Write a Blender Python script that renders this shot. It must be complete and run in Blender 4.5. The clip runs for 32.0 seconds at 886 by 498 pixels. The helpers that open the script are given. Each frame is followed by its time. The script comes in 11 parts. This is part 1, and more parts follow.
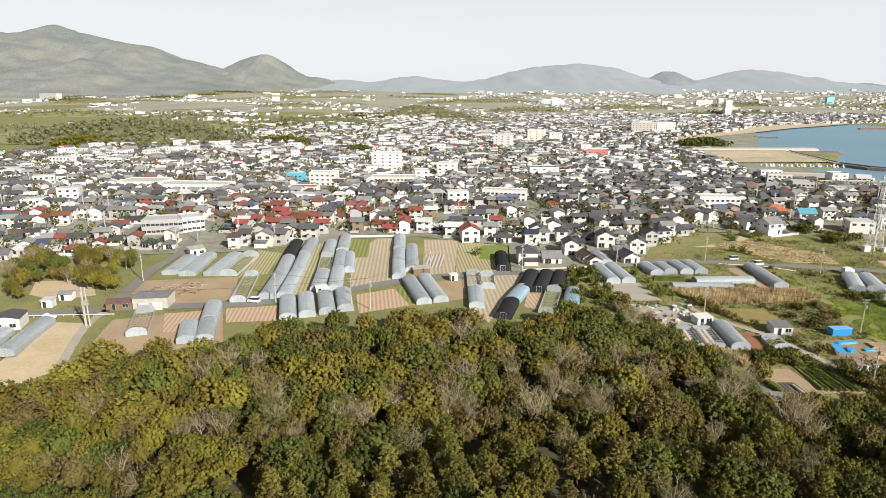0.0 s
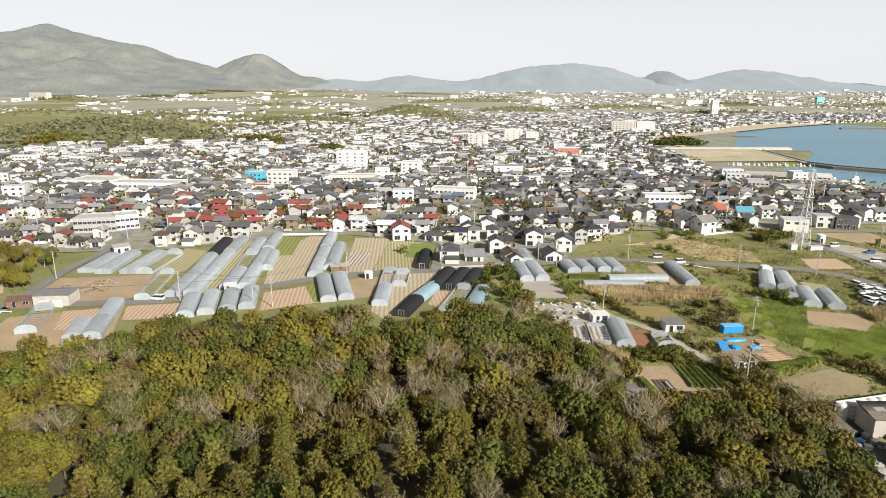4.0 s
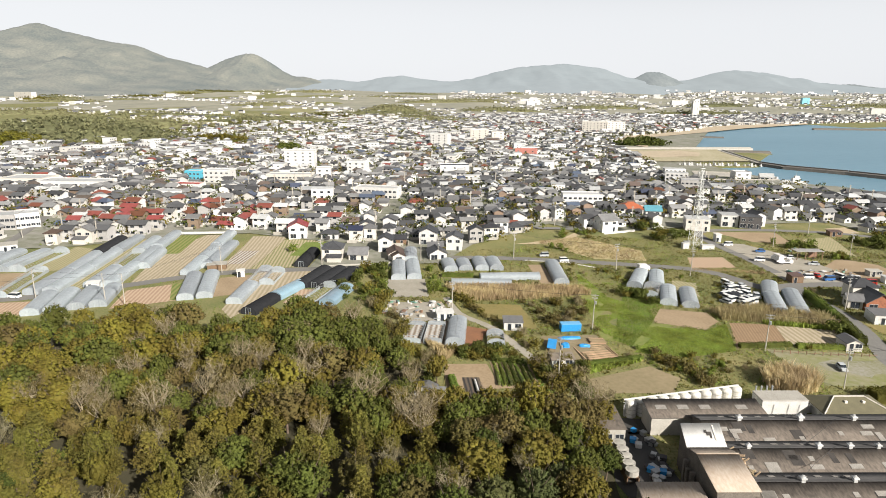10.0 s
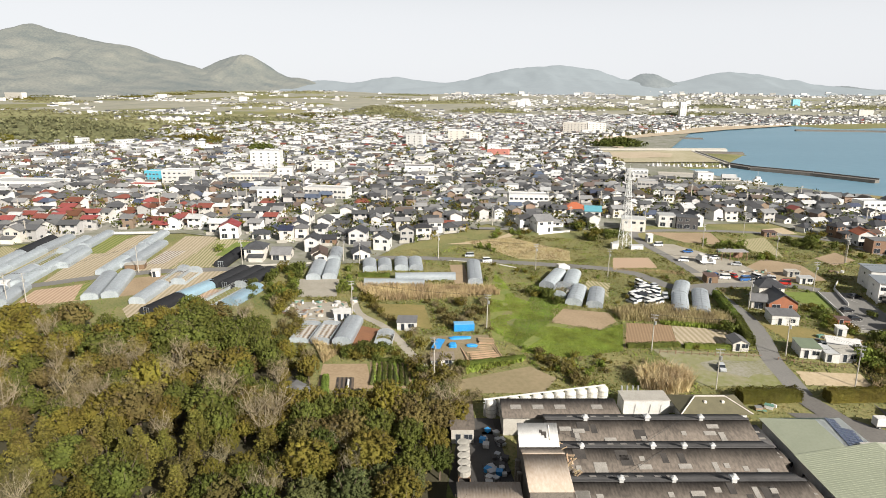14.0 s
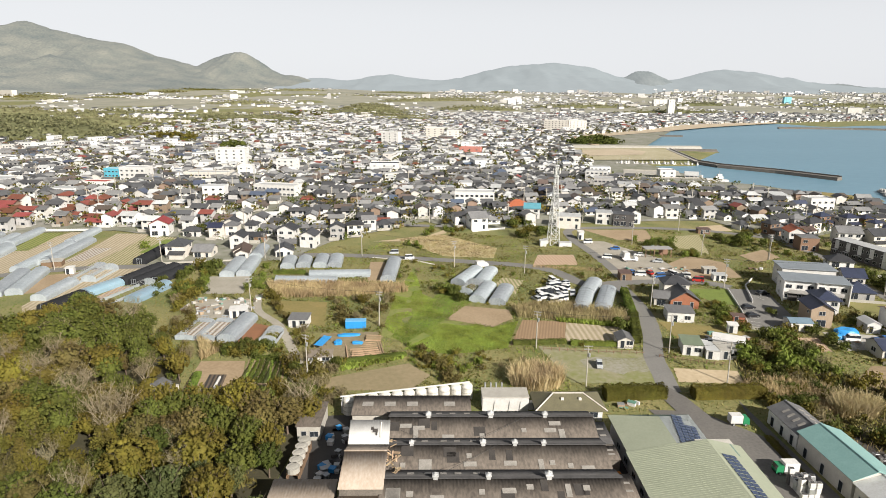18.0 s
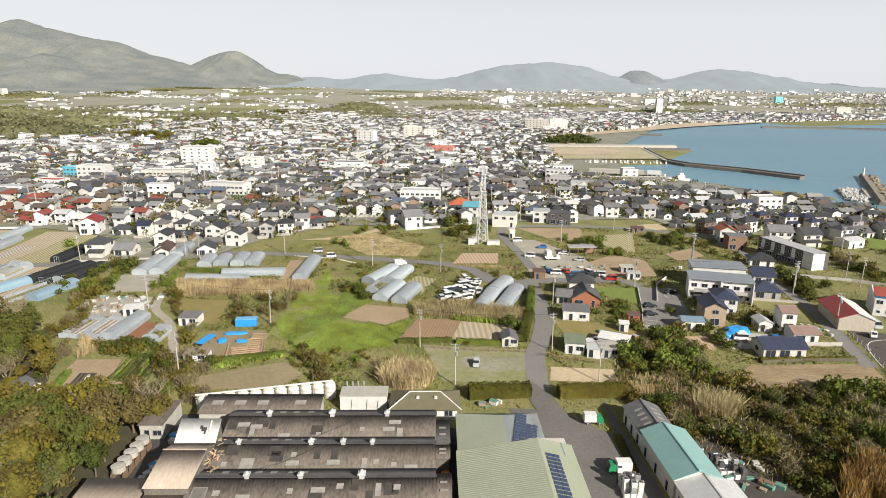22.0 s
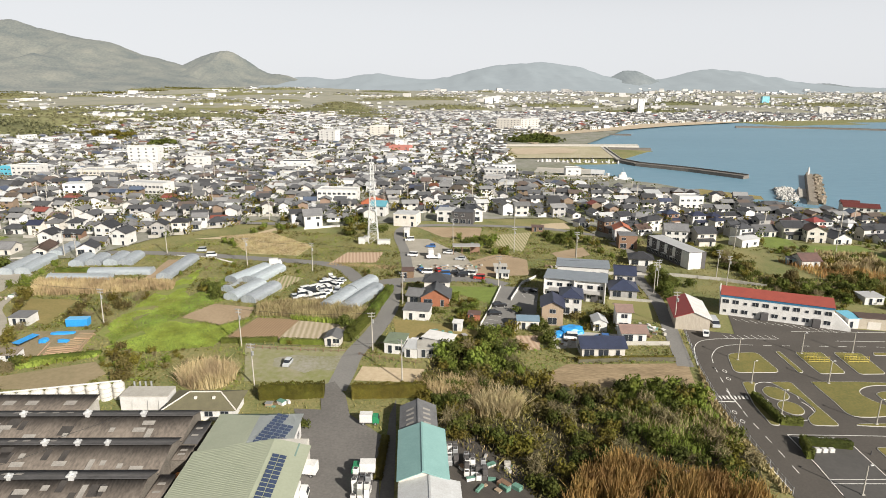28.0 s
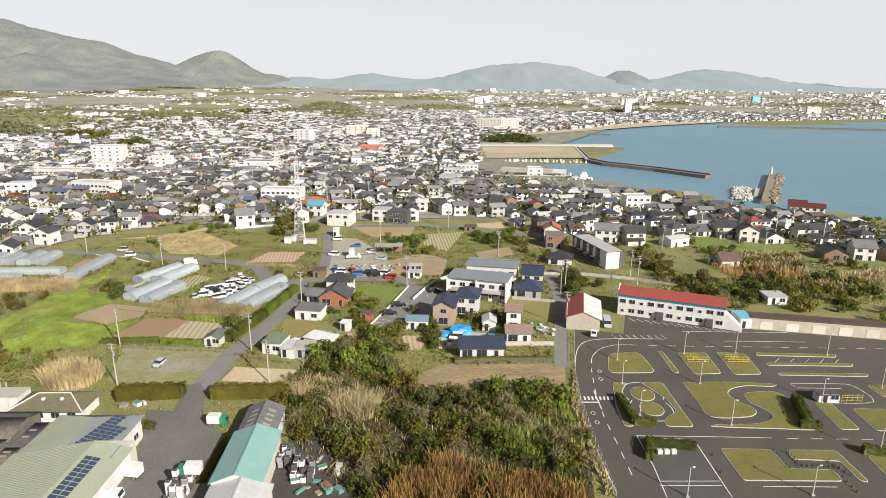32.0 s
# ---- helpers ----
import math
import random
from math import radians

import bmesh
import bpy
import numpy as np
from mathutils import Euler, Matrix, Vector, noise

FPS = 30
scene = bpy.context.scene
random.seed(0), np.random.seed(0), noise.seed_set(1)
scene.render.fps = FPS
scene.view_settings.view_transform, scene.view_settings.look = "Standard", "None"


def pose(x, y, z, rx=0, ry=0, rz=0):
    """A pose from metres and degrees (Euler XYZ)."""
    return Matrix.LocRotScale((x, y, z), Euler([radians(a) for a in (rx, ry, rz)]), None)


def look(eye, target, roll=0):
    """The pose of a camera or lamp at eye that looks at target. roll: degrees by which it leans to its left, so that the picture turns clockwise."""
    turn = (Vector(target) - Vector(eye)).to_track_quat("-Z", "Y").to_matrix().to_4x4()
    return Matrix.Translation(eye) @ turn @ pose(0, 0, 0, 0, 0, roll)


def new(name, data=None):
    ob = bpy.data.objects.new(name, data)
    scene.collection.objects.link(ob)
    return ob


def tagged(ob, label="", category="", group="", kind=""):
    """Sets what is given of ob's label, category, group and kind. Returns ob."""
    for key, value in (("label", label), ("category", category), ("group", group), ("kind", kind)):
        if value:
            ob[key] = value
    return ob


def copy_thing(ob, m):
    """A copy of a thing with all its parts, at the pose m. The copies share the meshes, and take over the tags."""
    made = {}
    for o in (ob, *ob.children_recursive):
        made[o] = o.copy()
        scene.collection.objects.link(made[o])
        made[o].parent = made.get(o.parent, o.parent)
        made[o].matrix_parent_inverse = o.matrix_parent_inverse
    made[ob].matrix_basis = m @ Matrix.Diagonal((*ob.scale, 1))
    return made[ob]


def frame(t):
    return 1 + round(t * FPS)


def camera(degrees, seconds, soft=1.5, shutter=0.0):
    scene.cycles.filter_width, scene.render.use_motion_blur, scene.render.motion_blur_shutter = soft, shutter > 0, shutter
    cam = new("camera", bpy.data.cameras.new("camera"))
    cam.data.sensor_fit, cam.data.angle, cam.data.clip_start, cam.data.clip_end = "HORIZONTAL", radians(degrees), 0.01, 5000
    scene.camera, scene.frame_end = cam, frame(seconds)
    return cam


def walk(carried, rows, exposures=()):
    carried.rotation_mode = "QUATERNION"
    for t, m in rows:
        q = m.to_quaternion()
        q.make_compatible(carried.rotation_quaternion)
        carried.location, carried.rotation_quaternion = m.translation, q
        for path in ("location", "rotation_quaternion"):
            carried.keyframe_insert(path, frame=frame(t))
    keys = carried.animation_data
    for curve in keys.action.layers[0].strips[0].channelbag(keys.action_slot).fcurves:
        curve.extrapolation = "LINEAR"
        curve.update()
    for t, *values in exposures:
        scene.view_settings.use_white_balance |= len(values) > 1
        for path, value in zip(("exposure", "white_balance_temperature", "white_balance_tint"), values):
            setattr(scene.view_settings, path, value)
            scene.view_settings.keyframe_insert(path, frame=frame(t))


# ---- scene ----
cam = camera(71.9, 32.0, 0.9)
METRES, EYE, TILT, LEAN, TURN = 238.0, 67.1, -14.75, 0.0, 0.0
ROWS = [
    (0.0, 0.0, 0.0, 0.0, -0.0, 0.0, 0.0),
    (0.5, 0.0158, 0.0002, -0.0004, -0.03, -0.02, -0.0),
    (1.0, 0.0315, 0.0004, -0.0008, -0.05, -0.03, 0.0),
    (1.5, 0.0473, 0.0006, -0.0012, -0.07, -0.03, 0.0),
    (2.0, 0.0631, 0.0008, -0.0016, -0.09, -0.04, -0.0),
    (2.5, 0.0788, 0.001, -0.002, -0.11, -0.04, -0.01),
    (3.0, 0.0945, 0.0012, -0.0024, -0.14, -0.03, -0.02),
    (3.5, 0.1102, 0.0015, -0.0027, -0.16, -0.03, -0.02),
    (5.5, 0.1731, 0.0025, -0.0037, -0.23, -0.04, 0.01),
    (6.0, 0.1887, 0.0027, -0.0041, -0.24, -0.03, 0.01),
    (6.5, 0.2043, 0.0029, -0.0044, -0.28, -0.03, -0.0),
    (7.0, 0.2199, 0.0031, -0.0047, -0.29, -0.03, -0.01),
    (7.5, 0.2355, 0.0033, -0.005, -0.31, -0.03, -0.02),
    (8.0, 0.251, 0.0036, -0.0053, -0.34, -0.04, -0.02),
    (8.5, 0.2666, 0.0038, -0.0055, -0.35, -0.04, -0.04),
    (9.0, 0.2822, 0.004, -0.0057, -0.38, -0.03, -0.04),
    (9.5, 0.2978, 0.0042, -0.0059, -0.41, -0.01, -0.05),
    (10.0, 0.3133, 0.0044, -0.0061, -0.43, 0.01, -0.06),
    (10.5, 0.3288, 0.0047, -0.0063, -0.45, 0.04, -0.08),
    (11.0, 0.3444, 0.0049, -0.0063, -0.45, 0.05, -0.07),
    (11.5, 0.3599, 0.005, -0.0066, -0.48, 0.06, -0.08),
    (12.0, 0.3754, 0.0052, -0.0067, -0.49, 0.08, -0.09),
    (12.5, 0.3909, 0.0054, -0.0067, -0.51, 0.12, -0.07),
    (13.0, 0.4063, 0.0056, -0.0072, -0.53, 0.14, -0.09),
    (13.5, 0.4217, 0.0057, -0.0074, -0.55, 0.13, -0.09),
    (14.0, 0.4366, 0.006, -0.0078, -0.58, 0.12, -0.1),
    (14.5, 0.452, 0.0063, -0.008, -0.6, 0.11, -0.09),
    (16.5, 0.5144, 0.0064, -0.0082, -0.64, -0.0, -0.08),
    (17.0, 0.5301, 0.0067, -0.0084, -0.66, -0.04, -0.08),
    (17.5, 0.5458, 0.0069, -0.0086, -0.67, -0.06, -0.08),
    (18.0, 0.5615, 0.0072, -0.0088, -0.69, -0.08, -0.08),
    (18.5, 0.5772, 0.0075, -0.009, -0.7, -0.11, -0.09),
    (19.0, 0.5928, 0.0077, -0.009, -0.71, -0.14, -0.09),
    (19.5, 0.6085, 0.0081, -0.0091, -0.73, -0.14, -0.08),
    (20.0, 0.6242, 0.0083, -0.009, -0.73, -0.15, -0.08),
    (20.5, 0.6397, 0.0086, -0.0091, -0.76, -0.16, -0.12),
    (21.0, 0.6553, 0.009, -0.0094, -0.77, -0.15, -0.11),
    (21.5, 0.6709, 0.0093, -0.0097, -0.78, -0.15, -0.11),
    (22.0, 0.6864, 0.0096, -0.0101, -0.8, -0.15, -0.13),
    (22.5, 0.7019, 0.0098, -0.0102, -0.81, -0.15, -0.12),
    (23.0, 0.7176, 0.0102, -0.0103, -0.83, -0.16, -0.12),
    (23.5, 0.7333, 0.0103, -0.0104, -0.84, -0.15, -0.13),
    (24.0, 0.7491, 0.0104, -0.0107, -0.85, -0.14, -0.13),
    (24.5, 0.765, 0.0107, -0.0111, -0.86, -0.12, -0.12),
    (25.0, 0.7807, 0.0109, -0.0112, -0.88, -0.13, -0.12),
    (25.5, 0.7966, 0.0111, -0.0113, -0.88, -0.12, -0.1),
    (27.5, 0.8598, 0.0127, -0.0114, -0.95, -0.12, -0.08),
    (28.0, 0.8754, 0.0131, -0.0114, -0.96, -0.14, -0.08),
    (28.5, 0.8912, 0.0135, -0.0113, -0.97, -0.14, -0.07),
    (29.0, 0.9068, 0.0139, -0.0113, -1.0, -0.14, -0.07),
    (29.5, 0.9223, 0.0144, -0.0113, -1.01, -0.14, -0.08),
    (30.0, 0.938, 0.015, -0.0113, -1.04, -0.16, -0.07),
    (30.5, 0.953, 0.0157, -0.0116, -1.06, -0.17, -0.07),
    (31.0, 0.9685, 0.0161, -0.0118, -1.09, -0.17, -0.09),
    (31.5, 0.9842, 0.0166, -0.012, -1.11, -0.16, -0.08),
    (32.0, 0.9997, 0.0169, -0.012, -1.14, -0.14, -0.07),
]
walk(cam, [(t, pose(0, 0, EYE, TILT, LEAN, TURN) @ pose(METRES * x, METRES * y, METRES * z, 90 + pitch, roll, yaw)) for t, x, y, z, yaw, pitch, roll in ROWS], [(0.0, 0.75), (13.0, 0.78), (18.0, 0.7), (24.0, 0.66), (32.0, 0.66)])

# ---- daylight: hazy autumn sky, low sun over the viewer's right shoulder ----
SUN_EL, SUN_AZ = radians(29), math.atan2(0.62, -0.78)
world = bpy.data.worlds.new("hazy_sky")
scene.world = world
world.use_nodes = True
wn = world.node_tree.nodes
sky = wn.new("ShaderNodeTexSky")
sky.sky_type, sky.sun_disc = "NISHITA", False
sky.sun_elevation, sky.sun_rotation = SUN_EL, SUN_AZ
sky.air_density, sky.dust_density, sky.ozone_density = 1.0, 0.7, 1.0
pale = wn.new("ShaderNodeHueSaturation")  # thick haze takes most of the blue out of the sky
pale.inputs["Saturation"].default_value, pale.inputs["Value"].default_value = 0.22, 1.0
world.node_tree.links.new(sky.outputs[0], pale.inputs["Color"])
veil = wn.new("ShaderNodeMix")  # white haze
veil.data_type = "RGBA"
veil.inputs[7].default_value = (10.1, 10.3, 10.65, 1)
up_, low_, thick_ = wn.new("ShaderNodeTexCoord"), wn.new("ShaderNodeSeparateXYZ"), wn.new("ShaderNodeMapRange")  # thickest over the horizon, thinning out upwards
thick_.interpolation_type = "SMOOTHSTEP"
thick_.inputs[1].default_value, thick_.inputs[2].default_value, thick_.inputs[3].default_value, thick_.inputs[4].default_value = 0.08, 0.3, 0.85, 0.0
world.node_tree.links.new(up_.outputs["Generated"], low_.inputs[0])
world.node_tree.links.new(low_.outputs[2], thick_.inputs[0])
world.node_tree.links.new(thick_.outputs[0], veil.inputs[0])
world.node_tree.links.new(pale.outputs[0], veil.inputs[6])
world.node_tree.links.new(veil.outputs[2], wn["Background"].inputs[0])
wn["Background"].inputs[1].default_value = 0.053
sun_data = bpy.data.lights.new("sun", "SUN")
sun_data.energy, sun_data.angle, sun_data.color = 5.0, radians(0.6), (1.0, 0.935, 0.84)
sun = new("sun", sun_data)
sun.matrix_world = look((math.cos(SUN_EL) * math.sin(SUN_AZ) * 900, math.cos(SUN_EL) * math.cos(SUN_AZ) * 900, math.sin(SUN_EL) * 900), (0, 0, 0))


# ---- materials ----
def mat(name, c1, c2=None, scale=1.0, rough=0.8, bump=0.0, metal=0.0, rand=0.0, island=0.0, fine=9.0, trans=0.0, stretch=(1, 1, 1), spec=0.5):
    """Two colours mixed by noise at two sizes; rand and island vary the brightness from object to object and from piece to piece."""
    m = bpy.data.materials.new(name)
    m.use_nodes = True
    n, l = m.node_tree.nodes, m.node_tree.links
    b = n["Principled BSDF"]
    b.inputs["Roughness"].default_value, b.inputs["Metallic"].default_value = rough, metal
    b.inputs["Specular IOR Level"].default_value = spec
    b.inputs["Transmission Weight"].default_value = trans
    c2 = c2 or tuple(v * 0.75 for v in c1)
    tc, mp = n.new("ShaderNodeTexCoord"), n.new("ShaderNodeMapping")
    mp.inputs["Scale"].default_value = stretch
    l.new(tc.outputs["Object"], mp.inputs[0])
    big, small = n.new("ShaderNodeTexNoise"), n.new("ShaderNodeTexNoise")
    big.inputs["Scale"].default_value, small.inputs["Scale"].default_value = scale, scale * fine
    big.inputs["Detail"].default_value, small.inputs["Detail"].default_value = 4, 3
    for t in (big, small):
        l.new(mp.outputs[0], t.inputs["Vector"])
    add = n.new("ShaderNodeMath")
    add.operation = "ADD"
    l.new(big.outputs["Fac"], add.inputs[0]), l.new(small.outputs["Fac"], add.inputs[1])
    ramp = n.new("ShaderNodeMapRange")
    ramp.inputs[1].default_value, ramp.inputs[2].default_value = 0.7, 1.3
    l.new(add.outputs[0], ramp.inputs[0])
    mix = n.new("ShaderNodeMix")
    mix.data_type = "RGBA"
    mix.inputs[6].default_value, mix.inputs[7].default_value = (*c1, 1), (*c2, 1)
    l.new(ramp.outputs[0], mix.inputs[0])
    out = mix.outputs[2]
    for amount, kind, socket in ((rand, "ShaderNodeObjectInfo", "Random"), (island, "ShaderNodeNewGeometry", "Random Per Island")):
        if amount:
            src, hsv, mr = n.new(kind), n.new("ShaderNodeHueSaturation"), n.new("ShaderNodeMapRange")
            mr.inputs[3].default_value, mr.inputs[4].default_value = 1 - amount, 1 + amount
            l.new(src.outputs[socket], mr.inputs[0]), l.new(mr.outputs[0], hsv.inputs["Value"]), l.new(out, hsv.inputs["Color"])
            mh = n.new("ShaderNodeMapRange")
            mh.inputs[3].default_value, mh.inputs[4].default_value = 0.5 + amount * 0.06, 0.5 - amount * 0.06
            l.new(src.outputs[socket], mh.inputs[0]), l.new(mh.outputs[0], hsv.inputs["Hue"])
            out = hsv.outputs[0]
    l.new(out, b.inputs["Base Color"])
    if bump:
        bp = n.new("ShaderNodeBump")
        bp.inputs["Strength"].default_value, bp.inputs["Distance"].default_value = 0.6, bump
        l.new(small.outputs["Fac"], bp.inputs["Height"]), l.new(bp.outputs[0], b.inputs["Normal"])
    return m


def rows_mat(name, c1, c2, width, angle, c3=None):
    """Tilled or planted rows: two colours in bands of that width, running along the angle, broken up by noise."""
    m = mat(name, c1, c3 or tuple(v * 0.8 for v in c1), 0.25, 0.95, 0.05)
    n, l = m.node_tree.nodes, m.node_tree.links
    tc, mp, w, mix = n.new("ShaderNodeTexCoord"), n.new("ShaderNodeMapping"), n.new("ShaderNodeTexWave"), n.new("ShaderNodeMix")
    mp.inputs["Rotation"].default_value = (0, 0, -radians(angle) + math.pi / 2)
    w.inputs["Scale"].default_value, w.inputs["Distortion"].default_value, w.inputs["Detail Scale"].default_value = 0.314 / width, 1.2, 3.0
    l.new(tc.outputs["Object"], mp.inputs[0]), l.new(mp.outputs[0], w.inputs["Vector"])
    mix.data_type = "RGBA"
    b = n["Principled BSDF"]
    l.new(b.inputs["Base Color"].links[0].from_socket, mix.inputs[6])
    mix.inputs[7].default_value = (*c2, 1)
    l.new(w.outputs["Fac"], mix.inputs[0]), l.new(mix.outputs[2], b.inputs["Base Color"])
    return m


GRASS = mat("rough_grass", (0.25, 0.212, 0.09), (0.10, 0.132, 0.034), 0.07, 0.95, 0.3, fine=24)
GREEN = mat("fresh_green_crop", (0.175, 0.225, 0.04), (0.115, 0.155, 0.03), 0.3, 0.95, 0.25, fine=8)
DRYGRASS = mat("dry_grass", (0.26, 0.20, 0.075), (0.17, 0.15, 0.045), 0.15, 0.95, 0.2, fine=10)
SOIL = mat("bare_soil", (0.35, 0.265, 0.17), (0.26, 0.19, 0.115), 0.12, 0.95, 0.08, fine=12)
REDSOIL = mat("red_soil", (0.25, 0.115, 0.055), (0.18, 0.085, 0.045), 0.3, 0.95, 0.1)
PALESOIL = mat("pale_dry_soil", (0.48, 0.39, 0.265), (0.38, 0.30, 0.19), 0.1, 0.95, 0.05, fine=12)
GRAVEL = mat("gravel", (0.36, 0.33, 0.28), (0.27, 0.25, 0.20), 0.2, 0.95, 0.06)
ASPHALT = mat("worn_asphalt", (0.20, 0.193, 0.18), (0.15, 0.146, 0.138), 0.08, 0.9, 0.02, fine=25)
YARDTAR = mat("yard_asphalt", (0.162, 0.152, 0.14), (0.108, 0.102, 0.095), 0.1, 0.85, 0.02, fine=20)
SCHOOLTAR = mat("course_asphalt", (0.086, 0.076, 0.065), (0.06, 0.053, 0.046), 0.1, 0.88, 0.02, fine=25)
CONCRETE = mat("weathered_concrete", (0.42, 0.40, 0.36), (0.30, 0.285, 0.25), 0.5, 0.9, 0.02, rand=0.08)
PAINTLINE = mat("road_paint", (0.72, 0.71, 0.68), (0.55, 0.54, 0.5), 1.5, 0.8)
SAND = mat("beach_sand", (0.48, 0.40, 0.29), (0.38, 0.31, 0.22), 0.05, 0.95)
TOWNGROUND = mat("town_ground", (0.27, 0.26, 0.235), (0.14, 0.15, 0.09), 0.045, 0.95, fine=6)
WHITE = mat("white_render", (0.64, 0.635, 0.62), (0.48, 0.47, 0.45), 0.6, 0.75, rand=0.1)
CREAM = mat("cream_render", (0.60, 0.57, 0.52), (0.48, 0.45, 0.405), 0.6, 0.8, rand=0.12)
GREYWALL = mat("grey_siding", (0.38, 0.37, 0.36), (0.30, 0.29, 0.28), 0.8, 0.8, rand=0.15)
DARKWALL = mat("dark_siding", (0.085, 0.08, 0.08), (0.06, 0.056, 0.055), 0.8, 0.75, rand=0.2)
BROWNWALL = mat("brown_board_wall", (0.22, 0.135, 0.085), (0.15, 0.095, 0.06), 1.2, 0.85, 0.01, rand=0.2, stretch=(1, 1, 6))
BRICKWALL = mat("red_brown_siding", (0.33, 0.12, 0.065), (0.24, 0.09, 0.05), 1.5, 0.85, rand=0.1)
BLACKTILE = mat("black_roof_tile", (0.062, 0.063, 0.068), (0.036, 0.037, 0.041), 0.7, 0.5, 0.03, rand=0.35, fine=6)
GREYTILE = mat("grey_roof_tile", (0.17, 0.17, 0.172), (0.11, 0.11, 0.113), 0.7, 0.6, 0.03, rand=0.3, fine=6)
BROWNTILE = mat("brown_roof_tile", (0.12, 0.075, 0.06), (0.075, 0.05, 0.042), 0.7, 0.6, 0.03, rand=0.3, fine=6)
REDTILE = mat("red_roof_tile", (0.215, 0.066, 0.043), (0.145, 0.045, 0.034), 0.8, 0.5, 0.03, rand=0.35, fine=6)
PINKTILE = mat("faded_pink_brown_roof", (0.27, 0.185, 0.155), (0.2, 0.14, 0.12), 0.8, 0.6, 0.02, fine=6)
ORANGETILE = mat("orange_roof_tile", (0.42, 0.125, 0.06), (0.32, 0.10, 0.05), 0.8, 0.6, 0.03, fine=6)
BLUETILE = mat("blue_roof_tile", (0.036, 0.042, 0.078), (0.024, 0.028, 0.05), 0.8, 0.45, 0.03, rand=0.2, fine=6)
BLUESHEET = mat("blue_sheet", (0.035, 0.30, 0.66), (0.025, 0.22, 0.54), 0.9, 0.4, 0.03)
LIGHTROOF = mat("pale_metal_roof", (0.55, 0.56, 0.56), (0.44, 0.44, 0.43), 0.4, 0.45, metal=0.2, rand=0.12)
GLASS = mat("window_glass", (0.035, 0.04, 0.05), (0.02, 0.025, 0.03), 2.0, 0.08)
FRAMEMAT = mat("aluminium_frame", (0.6, 0.6, 0.6), (0.5, 0.5, 0.5), 3.0, 0.4, metal=0.5)
STEEL = mat("galvanised_steel", (0.50, 0.51, 0.52), (0.40, 0.41, 0.42), 1.5, 0.45, metal=0.6)
POLEMAT = mat("pole_concrete", (0.42, 0.39, 0.34), (0.33, 0.31, 0.27), 1.0, 0.85)
BARK = mat("bark", (0.14, 0.105, 0.075), (0.085, 0.065, 0.048), 2.0, 0.95, 0.03, rand=0.2)
PALEBARK = mat("pale_grey_bark", (0.31, 0.27, 0.175), (0.205, 0.178, 0.112), 2.0, 0.95, 0.03, rand=0.2)


# ---- mesh helpers ----
def gz(x, y):
    """Height of the ground."""
    def sm(a, b, v):
        k = min(1, max(0, (v - a) / (b - a)))
        return k * k * (3 - 2 * k)
    z = -2.0 + 2.0 * sm(115, 165, y) + 1.6 * sm(235, 297, y) + 48 * sm(1500, 4300, y)
    if y > 1500:
        z += 8 * noise.noise(Vector((x / 420, y / 520, 4))) * sm(1500, 2300, y)
    return z - max(sm(330, 517, y) * sm(-460, 66, x) * 8.2, sm(210, 460, x) * sm(187, 330, y) * 7.7)


def thing(name, x, y, rot=0.0, label="", category="", group="", kind="", z=None, dz=0.0):
    ob = new(name)
    ob.empty_display_size = 0.5
    ob.location, ob.rotation_euler = (x, y, (gz(x, y) if z is None else z) + dz), (0, 0, radians(rot))
    return tagged(ob, label, category, group, kind)


def part(name, data, material, parent=None, label="", at=None, rot=None, size=None):
    """Links a bmesh or a mesh as one object under its parent."""
    if isinstance(data, bmesh.types.BMesh):
        me = bpy.data.meshes.new(name)
        bmesh.ops.recalc_face_normals(data, faces=data.faces)
        data.to_mesh(me)
        data.free()
    else:
        me = data
    if material and not me.materials:
        for m in (material if isinstance(material, (list, tuple)) else [material]):
            me.materials.append(m)
    ob = new(name, me)
    ob.parent = parent
    if at is not None:
        ob.location = at
    if rot is not None:
        ob.rotation_euler = [radians(a) for a in rot]
    if size is not None:
        ob.scale = size
    return tagged(ob, label)


def box(bm, x0, x1, y0, y1, z0, z1):
    v = [bm.verts.new((x, y, z)) for z in (z0, z1) for y in (y0, y1) for x in (x0, x1)]
    return [bm.faces.new([v[i] for i in f]) for f in ((0, 2, 3, 1), (4, 5, 7, 6), (0, 1, 5, 4), (2, 6, 7, 3), (0, 4, 6, 2), (1, 3, 7, 5))]


def boxes(*b, bevel=0.0):
    bm = bmesh.new()
    for c in b:
        box(bm, *c)
    if bevel:
        bmesh.ops.bevel(bm, geom=bm.edges[:], offset=bevel, segments=1, affect="EDGES")
    return bm


def prism(bm, outline, axis, a, b):
    """An outline of (u, v) drawn out from a to b along axis x, y or z."""
    put = {"x": lambda u, v, w: (w, u, v), "y": lambda u, v, w: (u, w, v), "z": lambda u, v, w: (u, v, w)}[axis]
    lo, hi = [[bm.verts.new(put(u, v, w)) for u, v in outline] for w in (a, b)]
    bm.faces.new(lo), bm.faces.new(hi[::-1])
    for i in range(len(outline)):
        j = (i + 1) % len(outline)
        bm.faces.new((lo[i], lo[j], hi[j], hi[i]))
    return bm


